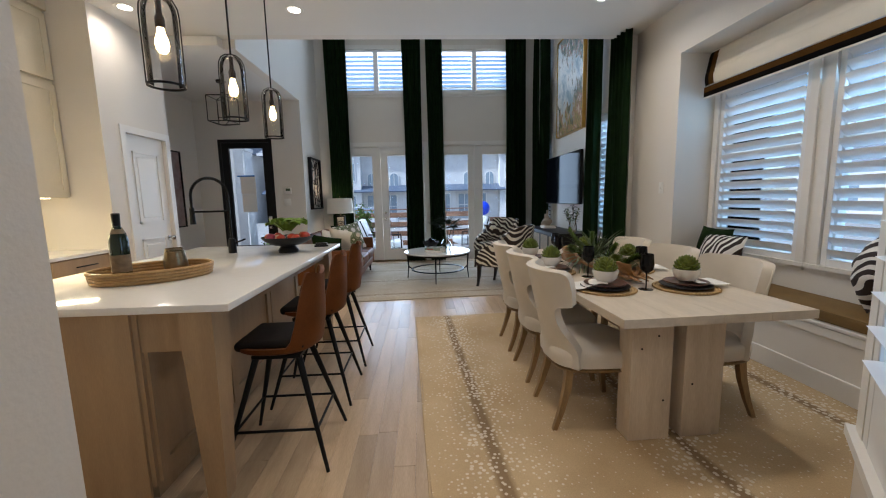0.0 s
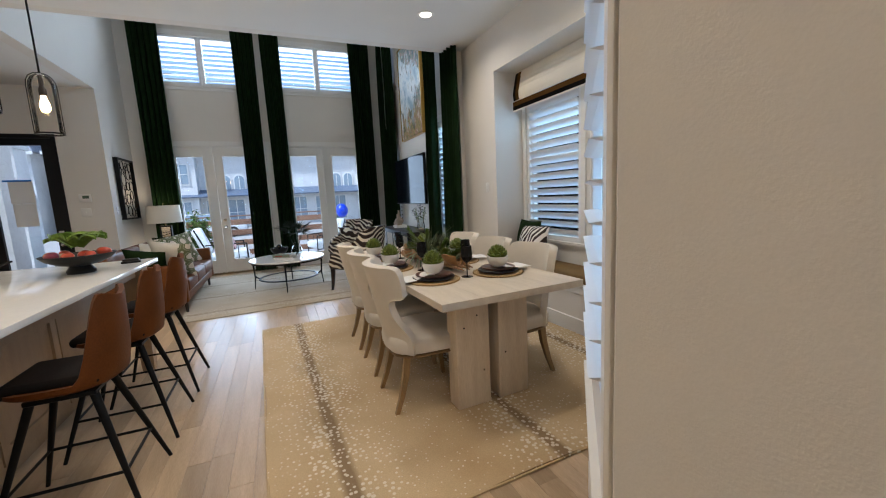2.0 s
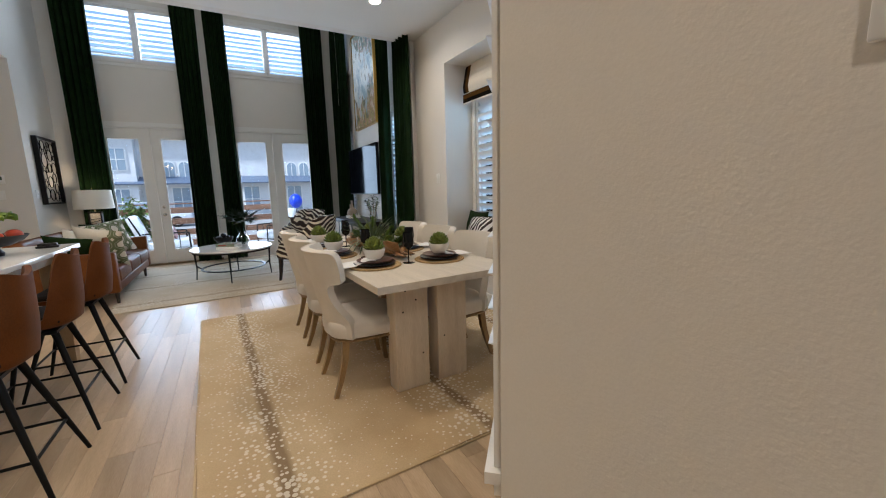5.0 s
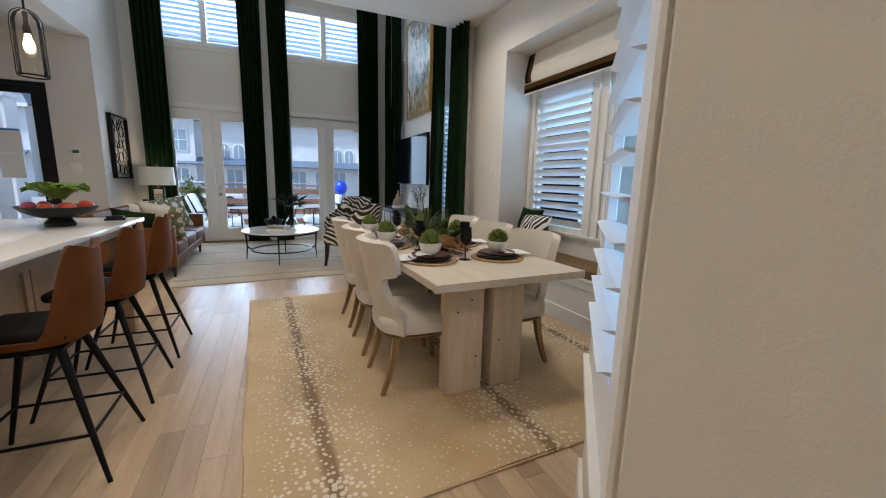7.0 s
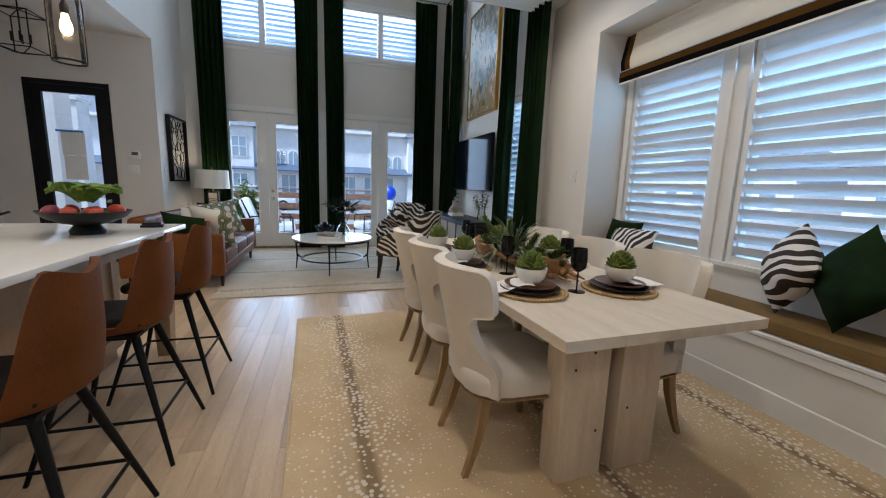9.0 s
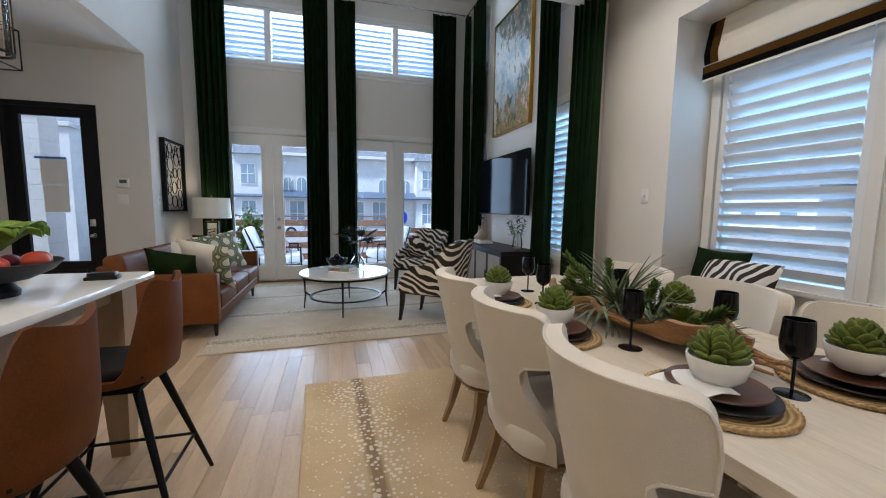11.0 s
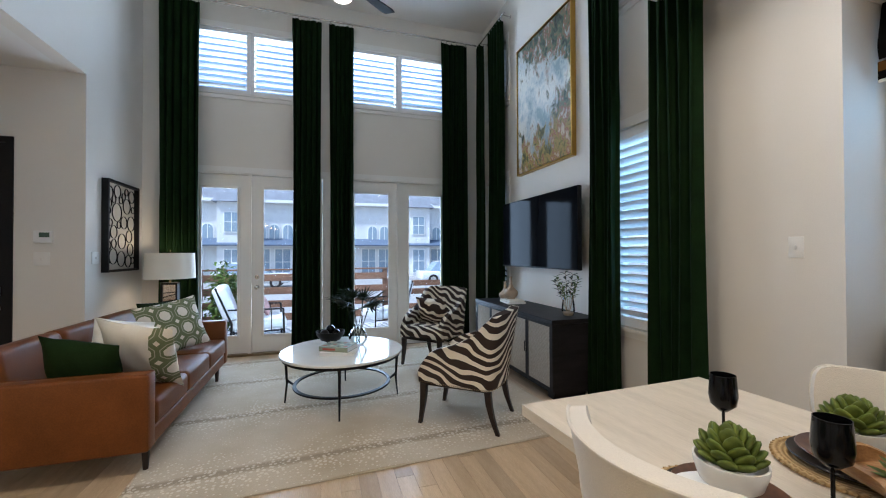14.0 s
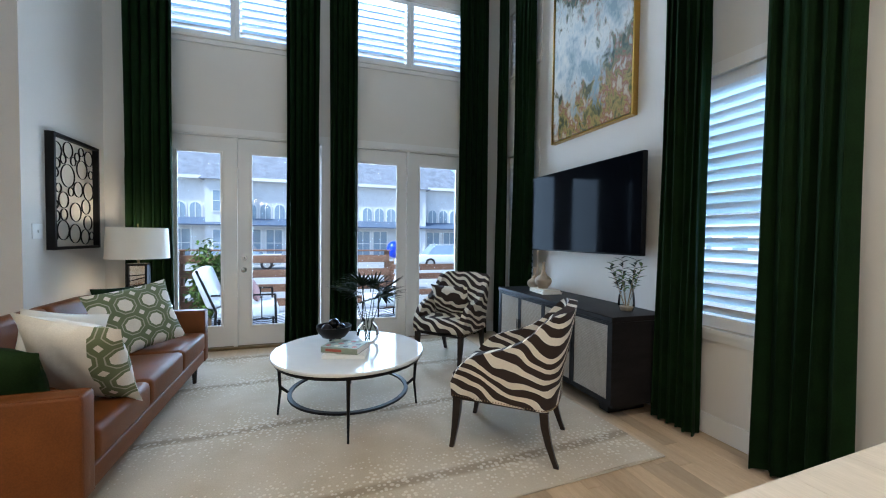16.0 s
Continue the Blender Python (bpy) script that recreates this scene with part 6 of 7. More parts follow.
def stool(m, label):
    """Faces +x: bucket shell on splayed black legs."""
    t = thing("bar_stool", m, label, "bar stool", "bar stools at the island")
    def bucket(u, v):
        an = 2 * math.pi * u
        c, sn = math.cos(an), math.sin(an)
        rx = math.copysign(abs(c) ** 0.8, c) * 0.205
        ry = math.copysign(abs(sn) ** 0.8, sn) * 0.210
        k = min(1.0, max(0.0, (-c - 0.30) / 0.52))
        k = k * k * (3 - 2 * k)
        rim = 0.603 + 0.024 * abs(sn) + 0.353 * k - 0.010 * k * (1 - abs(sn)) + 0.02 * k * abs(sn)
        if v < 0.35:
            f = v / 0.35
            return (rx * f * 0.93, ry * f * 0.93, 0.572 + 0.022 * f ** 3)
        f = (v - 0.35) / 0.65
        g = 0.93 + 0.07 * math.sin(min(1.0, f * 2.2) * math.pi / 2)
        return (rx * g - 0.012 * k * f, ry * g * (1 - 0.10 * k * f * f), 0.594 + (rim - 0.594) * f)

    part("bucket_shell", add_grid(bmesh.new(), bucket, 64, 22, 0.020), LEATHER, t, smooth=70)
    part("seat", slab(-0.150, 0.188, -0.165, 0.165, 0.598, 0.650, 0.025, 5), BLACKSEAT, t, "black padded seat")
    part("seat_plate", slab(-0.115, 0.125, -0.12, 0.12, 0.545, 0.566, 0.003, 1), BLACK, t)
    feet = []
    for x, y in ((0.13, 0.12), (0.13, -0.12), (-0.12, 0.12), (-0.12, -0.12)):
        f = Vector((x * 2.02, y * 1.84, 0))
        top = Vector((x * 0.82, y * 0.82, 0.556))
        feet.append((top, f))
        part("leg", add_cyl(bmesh.new(), top, f, 0.017, 0.009, 10), BLACK, t)
    h = 0.20
    pts = [a.lerp(b, 1 - h / 0.556) for a, b in feet]
    for i, j in ((0, 1), (1, 3), (3, 2), (2, 0)):
        part("footrest_bar", add_cyl(bmesh.new(), pts[i], pts[j], 0.007, 0.007, 8), BLACK, t)
    return t


_st = stool(pose(-0.345, 2.41, 0, 0, 0, 180), "cognac leather bar stool on splayed black metal legs")
copy_thing(_st, pose(-0.345, 3.02, 0, 0, 0, 180))
copy_thing(_st, pose(-0.335, 3.61, 0, 0, 0, 180))
WT = 0.912


COIL = mat("golden_rattan_coil", (0.50, 0.31, 0.12), 0.5, color2=(0.34, 0.19, 0.06), scale=14, fine=120, bump=0.3)


TANLABEL = mat("tan_label_paper", (0.23, 0.16, 0.09), 0.7, vary=0.2, scale=30)


def tray_things():
    t = thing("rattan_tray", pose(-1.10, 2.62, WT, 0, 0, 35), "oval coiled rattan tray on the island", "tray")
    bm = bmesh.new()
    n = 40
    for k in range(4):
        for i in range(n):
            a, b = 2 * math.pi * i / n, 2 * math.pi * (i + 1) / n
            s = 1 + 0.012 * k
            add_cyl(bm, (0.27 * s * math.cos(a), 0.20 * s * math.sin(a), 0.011 + 0.0165 * k), (0.27 * s * math.cos(b), 0.20 * s * math.sin(b), 0.011 + 0.0165 * k), 0.0098, 0.0098, 8, False)
    part("rim", bm, COIL, t)
    bm = bmesh.new()
    add_lathe(bm, [(0.0001, 0), (1, 0), (1, 0.006), (0.0001, 0.006)], 40)
    bmesh.ops.transform(bm, matrix=Matrix.Diagonal((0.265, 0.195, 1, 1)), verts=bm.verts)
    part("tray_base", bm, RATTAN, t)
    for dx, dy, rz in ((-1.30, 2.66, 0), (-1.18, 2.50, 40)):
        t = thing("wine_bottle", pose(dx, dy, WT + 0.006, 0, 0, rz) @ Matrix.Diagonal((1.1, 1.1, 1.12, 1)), "dark green wine bottle with a paper label", "bottle", "wine bottles")
        part("bottle_glass", add_lathe(bmesh.new(), [(0.0001, 0.004), (0.034, 0), (0.0385, 0.006), (0.0385, 0.19), (0.034, 0.215), (0.016, 0.25), (0.014, 0.27), (0.014, 0.30), (0.016, 0.302), (0.016, 0.315), (0.0001, 0.316)], 28), mat("bottle_green", (0.012, 0.022, 0.010), 0.08, vary=0.2), t)
        part("paper_label", add_lathe(bmesh.new(), [(0.0388, 0.05), (0.0393, 0.05), (0.0393, 0.13), (0.0388, 0.13), (0.0388, 0.05)], 28), TANLABEL, t, "tan paper label")
        part("neck_label", add_lathe(bmesh.new(), [(0.0272, 0.2285), (0.0285, 0.2265), (0.0195, 0.2475), (0.0182, 0.2475), (0.0272, 0.2285)], 20), TANLABEL, t, "tan neck label")
        part("neck_foil", add_lathe(bmesh.new(), [(0.0145, 0.262), (0.0152, 0.262), (0.0172, 0.317), (0.0001, 0.319)], 20), BLACKPAINT, t)
    for x, y in ((-1.03, 2.70), (-1.12, 2.84)):
        t = thing("tumbler", pose(x, y, WT + 0.006) @ Matrix.Diagonal((1.2, 1.2, 1.05, 1)), "smoky brass stemless tumbler on a tray", "tumbler", "tumblers")
        part("tumbler_body", add_lathe(bmesh.new(), [(0.0001, 0.002), (0.034, 0), (0.049, 0.03), (0.050, 0.06), (0.039, 0.128), (0.037, 0.128), (0.047, 0.06), (0.045, 0.03), (0.0001, 0.01)], 28), BRONZE, t)


tray_things()


def fruit_bowl():
    t = thing("pedestal_bowl", pose(-0.70, 3.60, WT), "wide black wooden pedestal bowl on the island", "bowl")
    part("foot", add_lathe(bmesh.new(), [(0.0001, 0), (0.075, 0), (0.078, 0.02), (0.06, 0.045), (0.05, 0.055)], 32), BLACKPAINT, t)
    part("bowl_body", add_lathe(bmesh.new(), [(0.05, 0.05), (0.11, 0.062), (0.17, 0.092), (0.20, 0.125), (0.196, 0.128), (0.16, 0.105), (0.10, 0.078), (0.0001, 0.068)], 44), BLACKPAINT, t)
    rng = random.Random(3)
    cols = {"tomato": (0.50, 0.055, 0.02), "radish": (0.30, 0.04, 0.08), "onion": (0.62, 0.52, 0.36), "carrot": (0.55, 0.16, 0.03)}
    mats = {k: mat(k + "_skin", c, 0.3, vary=0.15, scale=15) for k, c in cols.items()}
    spots = [(0.0, -0.15, "tomato"), (-0.09, -0.12, "radish"), (0.10, -0.11, "tomato"), (-0.14, -0.02, "carrot"), (0.14, 0.0, "tomato"), (-0.05, -0.06, "onion"), (0.05, -0.05, "tomato"), (0.0, 0.1, "radish"), (-0.1, 0.08, "tomato"), (0.1, 0.09, "carrot")]
    for x, y, k in spots:
        bm = bmesh.new()
        r = 0.027 + rng.uniform(0, 0.010)
        rr = math.hypot(x, y)
        m = Matrix.Translation((x, y, 0.098 + 0.16 * max(0, rr - 0.1) + r * 0.75)) @ pose(0, 0, 0, rng.uniform(-20, 20), rng.uniform(-20, 20), 0) @ Matrix.Diagonal((1.15, 1.15, 0.9, 1))
        bmesh.ops.create_uvsphere(bm, u_segments=16, v_segments=10, radius=r, matrix=m)
        tagged(part(k, bm, mats[k], None, smooth=60), "fresh " + k + " heaped in the black bowl", "vegetable", "vegetables in the bowl").matrix_world = pose(-0.70, 3.60, WT)
    t = thing("lettuce", pose(-0.71, 3.63, WT + 0.145), "loose green lettuce leaves on top of vegetables", "vegetable")
    for k in range(12):
        a = k * 2.4

        def fn(u, v):
            r = 0.03 + 0.13 * u
            w = 0.075 * math.sin(math.pi * (0.15 + 0.8 * u))
            s = (v - 0.5) * 2
            return (r * math.cos(a) - s * w * math.sin(a), r * math.sin(a) + s * w * math.cos(a), 0.02 + 0.07 * math.sin(u * 2.2) + 0.012 * math.sin(v * 14 + k) * u + 0.02 * s * s + 0.006 * (k % 4))

        part("leaf", add_grid(bmesh.new(), fn, 8, 10, 0.0015), LETTUCE, t, smooth=70)


LETTUCE = mat("lettuce_leaf", (0.17, 0.27, 0.035), 0.5, vary=0.3, scale=14, fine=60, rand=0.25, spec=0.2)
fruit_bowl()
t = thing("soap_tray", pose(-0.52, 3.93, WT, 0, 0, 10), "small black tray with a dark lid", "tray")
part("tray_base", slab(-0.06, 0.06, -0.035, 0.035, 0, 0.015, 0.004, 2), BLACKPAINT, t)
part("tray_lid", slab(-0.05, 0.05, -0.028, 0.028, 0.0155, 0.032, 0.004, 2), DARKGLAZE, t)


def faucet():
    t = thing("kitchen_faucet", pose(-1.16, 3.64, WT), "tall black spring-neck kitchen faucet", "faucet")
    part("base", add_lathe(bmesh.new(), [(0.0001, 0), (0.032, 0), (0.030, 0.10), (0.020, 0.12), (0.0001, 0.12)], 20), BLACK, t)
    path = [(0, 0, 0.10 + 0.04 * i) for i in range(10)]
    path += [(-0.145 + 0.145 * math.cos(a), 0, 0.46 + 0.145 * math.sin(a)) for a in [math.pi * i / 14 for i in range(1, 15)]]
    path += [(-0.29, 0, 0.42), (-0.29, 0, 0.36)]
    bm = bmesh.new()
    for p, q in zip(path, path[1:]):
        add_cyl(bm, p, q, 0.009, 0.009, 10)
    part("neck", bm, BLACK, t)
    bm = bmesh.new()
    for p, q in zip(path[7:], path[8:]):
        p, q = Vector(p), Vector(q)
        for f in (0.2, 0.7):
            c = p.lerp(q, f)
            d = (q - p).normalized() * 0.003
            add_cyl(bm, c - d, c + d, 0.0125, 0.0125, 12)
    part("spring", bm, BLACK, t)
    part("spray_head", add_cyl(bmesh.new(), (-0.29, 0, 0.37), (-0.29, 0, 0.24), 0.017, 0.021, 14), BLACK, t)
    part("holder_arm", add_cyl(bmesh.new(), (0, 0, 0.34), (-0.28, 0, 0.34), 0.008, 0.008, 10), BLACK, t)
    part("lever", add_cyl(bmesh.new(), (0.02, 0, 0.08), (0.10, 0.02, 0.11), 0.008, 0.006, 8), BLACK, t)


faucet()
FLUTE = glass("pendant_glass", (0.93, 0.925, 0.92), 0.06)
FLUTE.node_tree.nodes["Fresnel"].inputs["IOR"].default_value = 1.42


def pendant(x, y, z):
    t = thing("pendant_light", pose(x, y, z), "black-framed glass cylinder pendant with a glowing bulb", "pendant light", "island pendants")
    part("ceiling_canopy", add_lathe(bmesh.new(), [(0.0001, LOW - z - 0.03), (0.06, LOW - z - 0.025), (0.062, LOW - z)], 24), BLACK, t)
    part("rod", add_cyl(bmesh.new(), (0, 0, 0.42), (0, 0, LOW - z - 0.02), 0.006, 0.006, 10), BLACK, t)
    part("bottom_ring", add_lathe(bmesh.new(), [(0.073, 0.0), (0.080, 0.0), (0.080, 0.010), (0.073, 0.010), (0.073, 0.0)], 36), BLACK, t)
    for k in range(2):
        bm = bmesh.new()
        a = math.pi * k + 0.5
        pts = [(0.078, 0.01), (0.078, 0.32), (0.074, 0.36), (0.058, 0.395), (0.03, 0.415), (0.0, 0.42)]
        for (r1, z1), (r2, z2) in zip(pts, pts[1:]):
            add_cyl(bm, (r1 * math.cos(a), r1 * math.sin(a), z1), (r2 * math.cos(a), r2 * math.sin(a), z2), 0.0032, 0.0032, 8)
        part("strap", bm, BLACK, t)
    g = part("glass_shade", add_lathe(bmesh.new(), [(0.072, 0.012), (0.072, 0.32), (0.068, 0.355), (0.053, 0.388), (0.028, 0.407), (0.015, 0.409)], 36, cap=False), FLUTE, t, "clear glass cylinder shade")
    g.visible_shadow = False
    part("socket", add_lathe(bmesh.new(), [(0.0001, 0.265), (0.020, 0.265), (0.022, 0.31), (0.013, 0.325), (0.013, 0.40), (0.0001, 0.41)], 18), DARKWOOD, t)
    part("bulb", add_lathe(bmesh.new(), [(0.0001, 0.150), (0.014, 0.153), (0.025, 0.168), (0.029, 0.188), (0.027, 0.212), (0.018, 0.24), (0.014, 0.265)], 20), BULB, t, "glowing amber filament bulb")


for _x, _y in ((-0.805, 2.42), (-0.84, 3.19), (-0.875, 3.97)):
    pendant(_x, _y, 1.87)


def kitchen_wall():
    t = thing("base_cabinet", pose(0, 0, 0), "greige oak base cabinet run with black pulls", "cabinet")
    part("body", span(-3.28, -2.66, 1.2, 4.318, 0.10, 0.868), GREIGE, t)
    part("plinth", span(-3.28, -2.72, 1.2, 4.318, 0, 0.10), BLACKPAINT, t)
    for i in range(5):
        y0 = 1.22 + i * 0.62
        d = part("drawer_front", slab(-2.66, -2.64, y0 + 0.004, y0 + 0.612, 0.70, 0.862, 0.003, 1), GREIGE, t)
        part("pull", add_cyl(bmesh.new(), (-2.615, y0 + 0.2, 0.79), (-2.615, y0 + 0.42, 0.79), 0.006, 0.006, 8), BLACK, d)
        d = part("door", slab(-2.66, -2.64, y0 + 0.004, y0 + 0.612, 0.12, 0.692, 0.003, 1), GREIGE, t)
    t = thing("kitchen_worktop", pose(0, 0, 0), "white quartz worktop along the kitchen wall", "worktop")
    part("quartz_slab", slab(-3.28, -2.62, 1.2, 4.318, 0.87, 0.902, 0.003, 1), QUARTZ, t)
    t = thing("wall_cabinet", pose(0, 0, 0), "cream painted wall cabinets with black knobs", "cabinet")
    part("body", span(-3.28, -2.96, 1.2, 4.318, 1.40, 3.06), CREAMPAINT, t)
    for i in range(6):
        y0 = 1.21 + i * 0.517
        for z0, z1 in ((1.41, 2.42), (2.46, 3.03)):
            bm = slab(-2.96, -2.94, y0 + 0.004, y0 + 0.512, z0, z1, 0.003, 1)
            for c in ((y0 + 0.004, y0 + 0.06, z0, z1), (y0 + 0.456, y0 + 0.512, z0, z1), (y0 + 0.06, y0 + 0.456, z0, z0 + 0.06), (y0 + 0.06, y0 + 0.456, z1 - 0.06, z1)):
                span(-2.941, -2.931, *c, bm=bm)
            d = part("door", bm, CREAMPAINT, t)
            part("knob", add_cyl(bmesh.new(), (-2.931, y0 + (0.46 if i % 2 == 0 else 0.05), z0 + 0.08), (-2.905, y0 + (0.46 if i % 2 == 0 else 0.05), z0 + 0.08), 0.006, 0.013, 10), BLACK, d)
    part("crown", span(-3.28, -2.92, 1.2, 4.318, 3.06, LOW - 0.002), CREAMPAINT, t)
    lamp = area_lamp("under_cabinet_lamp", (-3.05, 2.8, 1.39), (-3.12, 2.8, 0), 0.06, 2.8, 42, (1.0, 0.80, 0.44))
    t = thing("under_cabinet_light", pose(0, 0, 0), "slim warm light strip under the wall cabinets", "light strip")
    part("strip", span(-3.08, -3.02, 1.4, 4.2, 1.392, 1.3995), glow("strip_glow", (1.0, 0.8, 0.5), 4), t)


CREAMPAINT = mat("cream_cabinet_paint", (0.76, 0.69, 0.54), 0.45, vary=0.03)
kitchen_wall()


def pantry_door():
    t = tagged(thing("door_2", pose(-2.58, 4.60, 0, 0, 0, 90), "white two-panel pantry door with a nickel knob", "door"), kind="structure")
    w, h = 0.61, 2.05
    bm = slab(0.004, w - 0.004, 0.03, 0.065, 0.008, h - 0.004, 0.003, 1)
    for z0, z1 in ((0.22, 0.95), (1.12, 1.88)):
        for a, b, c, d in ((0.11, w - 0.11, z0, z0 + 0.02), (0.11, w - 0.11, z1 - 0.02, z1), (0.11, 0.13, z0, z1), (w - 0.13, w - 0.11, z0, z1)):
            span(a, b, 0.018, 0.031, c, d, bm=bm)
        span(0.17, w - 0.17, 0.022, 0.031, z0 + 0.06, z1 - 0.06, 0.004, bm)
    leaf = part("door_leaf", bm, TRIM, t)
    knob(leaf, w - 0.06, 0.03, 0.93)
    bm = bmesh.new()
    for z in (0.25, 1.05, 1.82):
        add_cyl(bm, (0.004, 0.012, z - 0.05), (0.004, 0.012, z + 0.05), 0.008, 0.008, 8)
    part("hinges", bm, CHROME, leaf)
    bm = bmesh.new()
    casing(0, w, 0, h, 0.07, 0.016, bm, 0.0)
    part("casing", bm, TRIM, t)


pantry_door()

# ---- entry ----


SHEETPAPER = mat("bright_sheet_paper", (0.88, 0.88, 0.87), 0.8, vary=0.02)


def front_door():
    t = tagged(thing("door_3", pose(0, 7.497, 0), "black front door with a tall glass pane", "door"), kind="structure")
    bm = bmesh.new()
    for a, b in ((-3.11, -3.06), (-2.25, -2.20)):
        span(a, b, -0.012, 0.15, 0, 2.41, bm=bm)
    span(-3.06, -2.25, -0.012, 0.15, 2.355, 2.41, bm=bm)
    part("door_frame", bm, BLACKPAINT, t)
    g = (-2.94, -2.365, 0.56, 2.258)
    bm = bmesh.new()
    span(-3.057, g[0], 0.0, 0.045, 0.01, 2.352, bm=bm)
    span(g[1], -2.253, 0.0, 0.045, 0.01, 2.352, bm=bm)
    span(g[0], g[1], 0.0, 0.045, 0.01, g[2], bm=bm)
    span(g[0], g[1], 0.0, 0.045, g[3], 2.352, bm=bm)
    leaf = part("door_leaf", bm, BLACKPAINT, t)
    p = part("pane", span(g[0] - 0.006, g[1] + 0.006, 0.018, 0.024, g[2] - 0.006, g[3] + 0.006), GLASS, leaf)
    p.visible_shadow = False
    part("kick_panel", slab(g[0] + 0.04, g[1] - 0.04, -0.012, 0.001, 0.14, 0.46, 0.006, 1), BLACKPAINT, leaf)
    knob(leaf, -2.30, 0.0, 0.87)
    part("deadbolt", slab(-2.335, -2.27, -0.03, 0.0, 0.98, 1.07, 0.008, 2), CHROME, leaf, "nickel keypad deadbolt")
    n = thing("taped_notice", pose(-2.66, 7.512, 1.42), "two white paper notices taped to the glass", "notice")
    part("sheet", span(-0.13, 0.13, 0, 0.0008, 0.05, 0.36), SHEETPAPER, n)
    part("sheet", span(-0.12, 0.125, 0, 0.0008, -0.27, 0.045), SHEETPAPER, n)
    part("tape", span(-0.18, 0.12, -0.001, -0.0001, 0.35, 0.375), mat("blue_tape", (0.03, 0.20, 0.62), 0.5), n, "blue masking tape")


front_door()


def entry_lantern():
    t = thing("lantern_chandelier", pose(-2.42, 6.35, 2.42), "black open-frame lantern chandelier with candle bulbs", "chandelier")
    w, h = 0.15, 0.40
    for a, b in ((-w, -w), (w, -w), (w, w), (-w, w)):
        part("upright", add_cyl(bmesh.new(), (a, b, 0.05), (a, b, h), 0.006, 0.006, 6), BLACK, t)
    for z in (0.05, h):
        bm = bmesh.new()
        for p, q in (((-w, -w), (w, -w)), ((w, -w), (w, w)), ((w, w), (-w, w)), ((-w, w), (-w, -w))):
            add_cyl(bm, (*p, z), (*q, z), 0.006, 0.006, 6)
        for p in ((-w, -w), (w, -w), (w, w), (-w, w)):
            add_cyl(bm, (*p, z), (0, 0, z + (0.03 if z > 0.1 else -0.04)), 0.005, 0.005, 6)
        part("frame_ring", bm, BLACK, t)
    part("stem", add_cyl(bmesh.new(), (0, 0, 0.12), (0, 0, FOY - 2.42), 0.007, 0.007, 8), BLACK, t)
    part("canopy", add_cyl(bmesh.new(), (0, 0, FOY - 2.45), (0, 0, FOY - 2.42), 0.06, 0.065, 20), BLACK, t)
    for k in range(4):
        a = k * 1.571 + 0.4
        bm = add_cyl(bmesh.new(), (0, 0, 0.12), (0.07 * math.cos(a), 0.07 * math.sin(a), 0.12), 0.004, 0.004, 6)
        add_cyl(bm, (0.07 * math.cos(a), 0.07 * math.sin(a), 0.12), (0.07 * math.cos(a), 0.07 * math.sin(a), 0.21), 0.008, 0.008, 8)
        part("candle_arm", bm, BLACK, t)


entry_lantern()
t = thing("framed_picture", pose(-3.478, 6.75, 0.95), "tall black-framed picture on the entry wall", "picture")
bm = bmesh.new()
for y in (-0.21, 0.21):
    add_box(bm, (0.016, y, 0.60), (0.03, 0.02, 1.2))
for z in (0.01, 1.19):
    add_box(bm, (0.016, 0, z), (0.03, 0.40, 0.02))
part("frame", bm, BLACKPAINT, t)
part("print", span(0.004, 0.012, -0.20, 0.20, 0.02, 1.18), mat("grey_rose_print", (0.42, 0.36, 0.34), 0.6, color2=(0.20, 0.10, 0.10), scale=2.5, fine=9), t)

# ---- outside ----
BRICK = mat("white_brick", (0.76, 0.75, 0.73), 0.85, color2=(0.62, 0.61, 0.60), scale=2.0, fine=14, bump=0.3)
ROOF = mat("grey_shingle", (0.24, 0.255, 0.285), 0.9, vary=0.25, scale=2, fine=20)
BLUEROOF = mat("blue_metal_roof", (0.13, 0.17, 0.24), 0.4, 0.2, vary=0.1)
STREET = mat("concrete_ground", (0.36, 0.35, 0.33), 0.9, vary=0.15, scale=0.6, fine=8)
DECKW = mat("deck_concrete", (0.42, 0.41, 0.40), 0.8, vary=0.1, scale=3, fine=40)
RAILW = mat("cedar_rail", (0.20, 0.095, 0.05), 0.6, vary=0.25, scale=3, fine=30, stretch=(0.6, 6, 6), bump=0.2)
DARKPANE = mat("house_window_glass", (0.26, 0.33, 0.40), 0.08, vary=0.1, spec=0.8)
BUSH = mat("shrub_leaf", (0.11, 0.18, 0.035), 0.6, vary=0.3, scale=9, rand=0.35, spec=0.1)
OUTCUSH = mat("outdoor_cushion", (0.58, 0.57, 0.56), 0.9, vary=0.05)
PINK = mat("pink_pillow_cloth", (0.46, 0.27, 0.25), 0.9, vary=0.25, scale=16)
setting("ground", span(-400, 400, 9.02, 800, -1.0, -0.62), STREET, "pale concrete street and yards", "ground")
setting("ground_side", span(3.48, 400, -200, 9.02, -1.0, -0.63), STREET, "pale concrete ground beside the house", "ground")
setting("ground_corner", span(1.28, 3.47, -200, 1.30, -1.0, -0.632), STREET, "pale concrete ground outside the angled window", "ground")
bm = bmesh.new()
span(-4.9, 3.6, 8.87, 11.55, -0.62, -0.10, bm=bm)
setting("patio", bm, DECKW, "raised pale concrete patio behind the glazed doors", "patio")


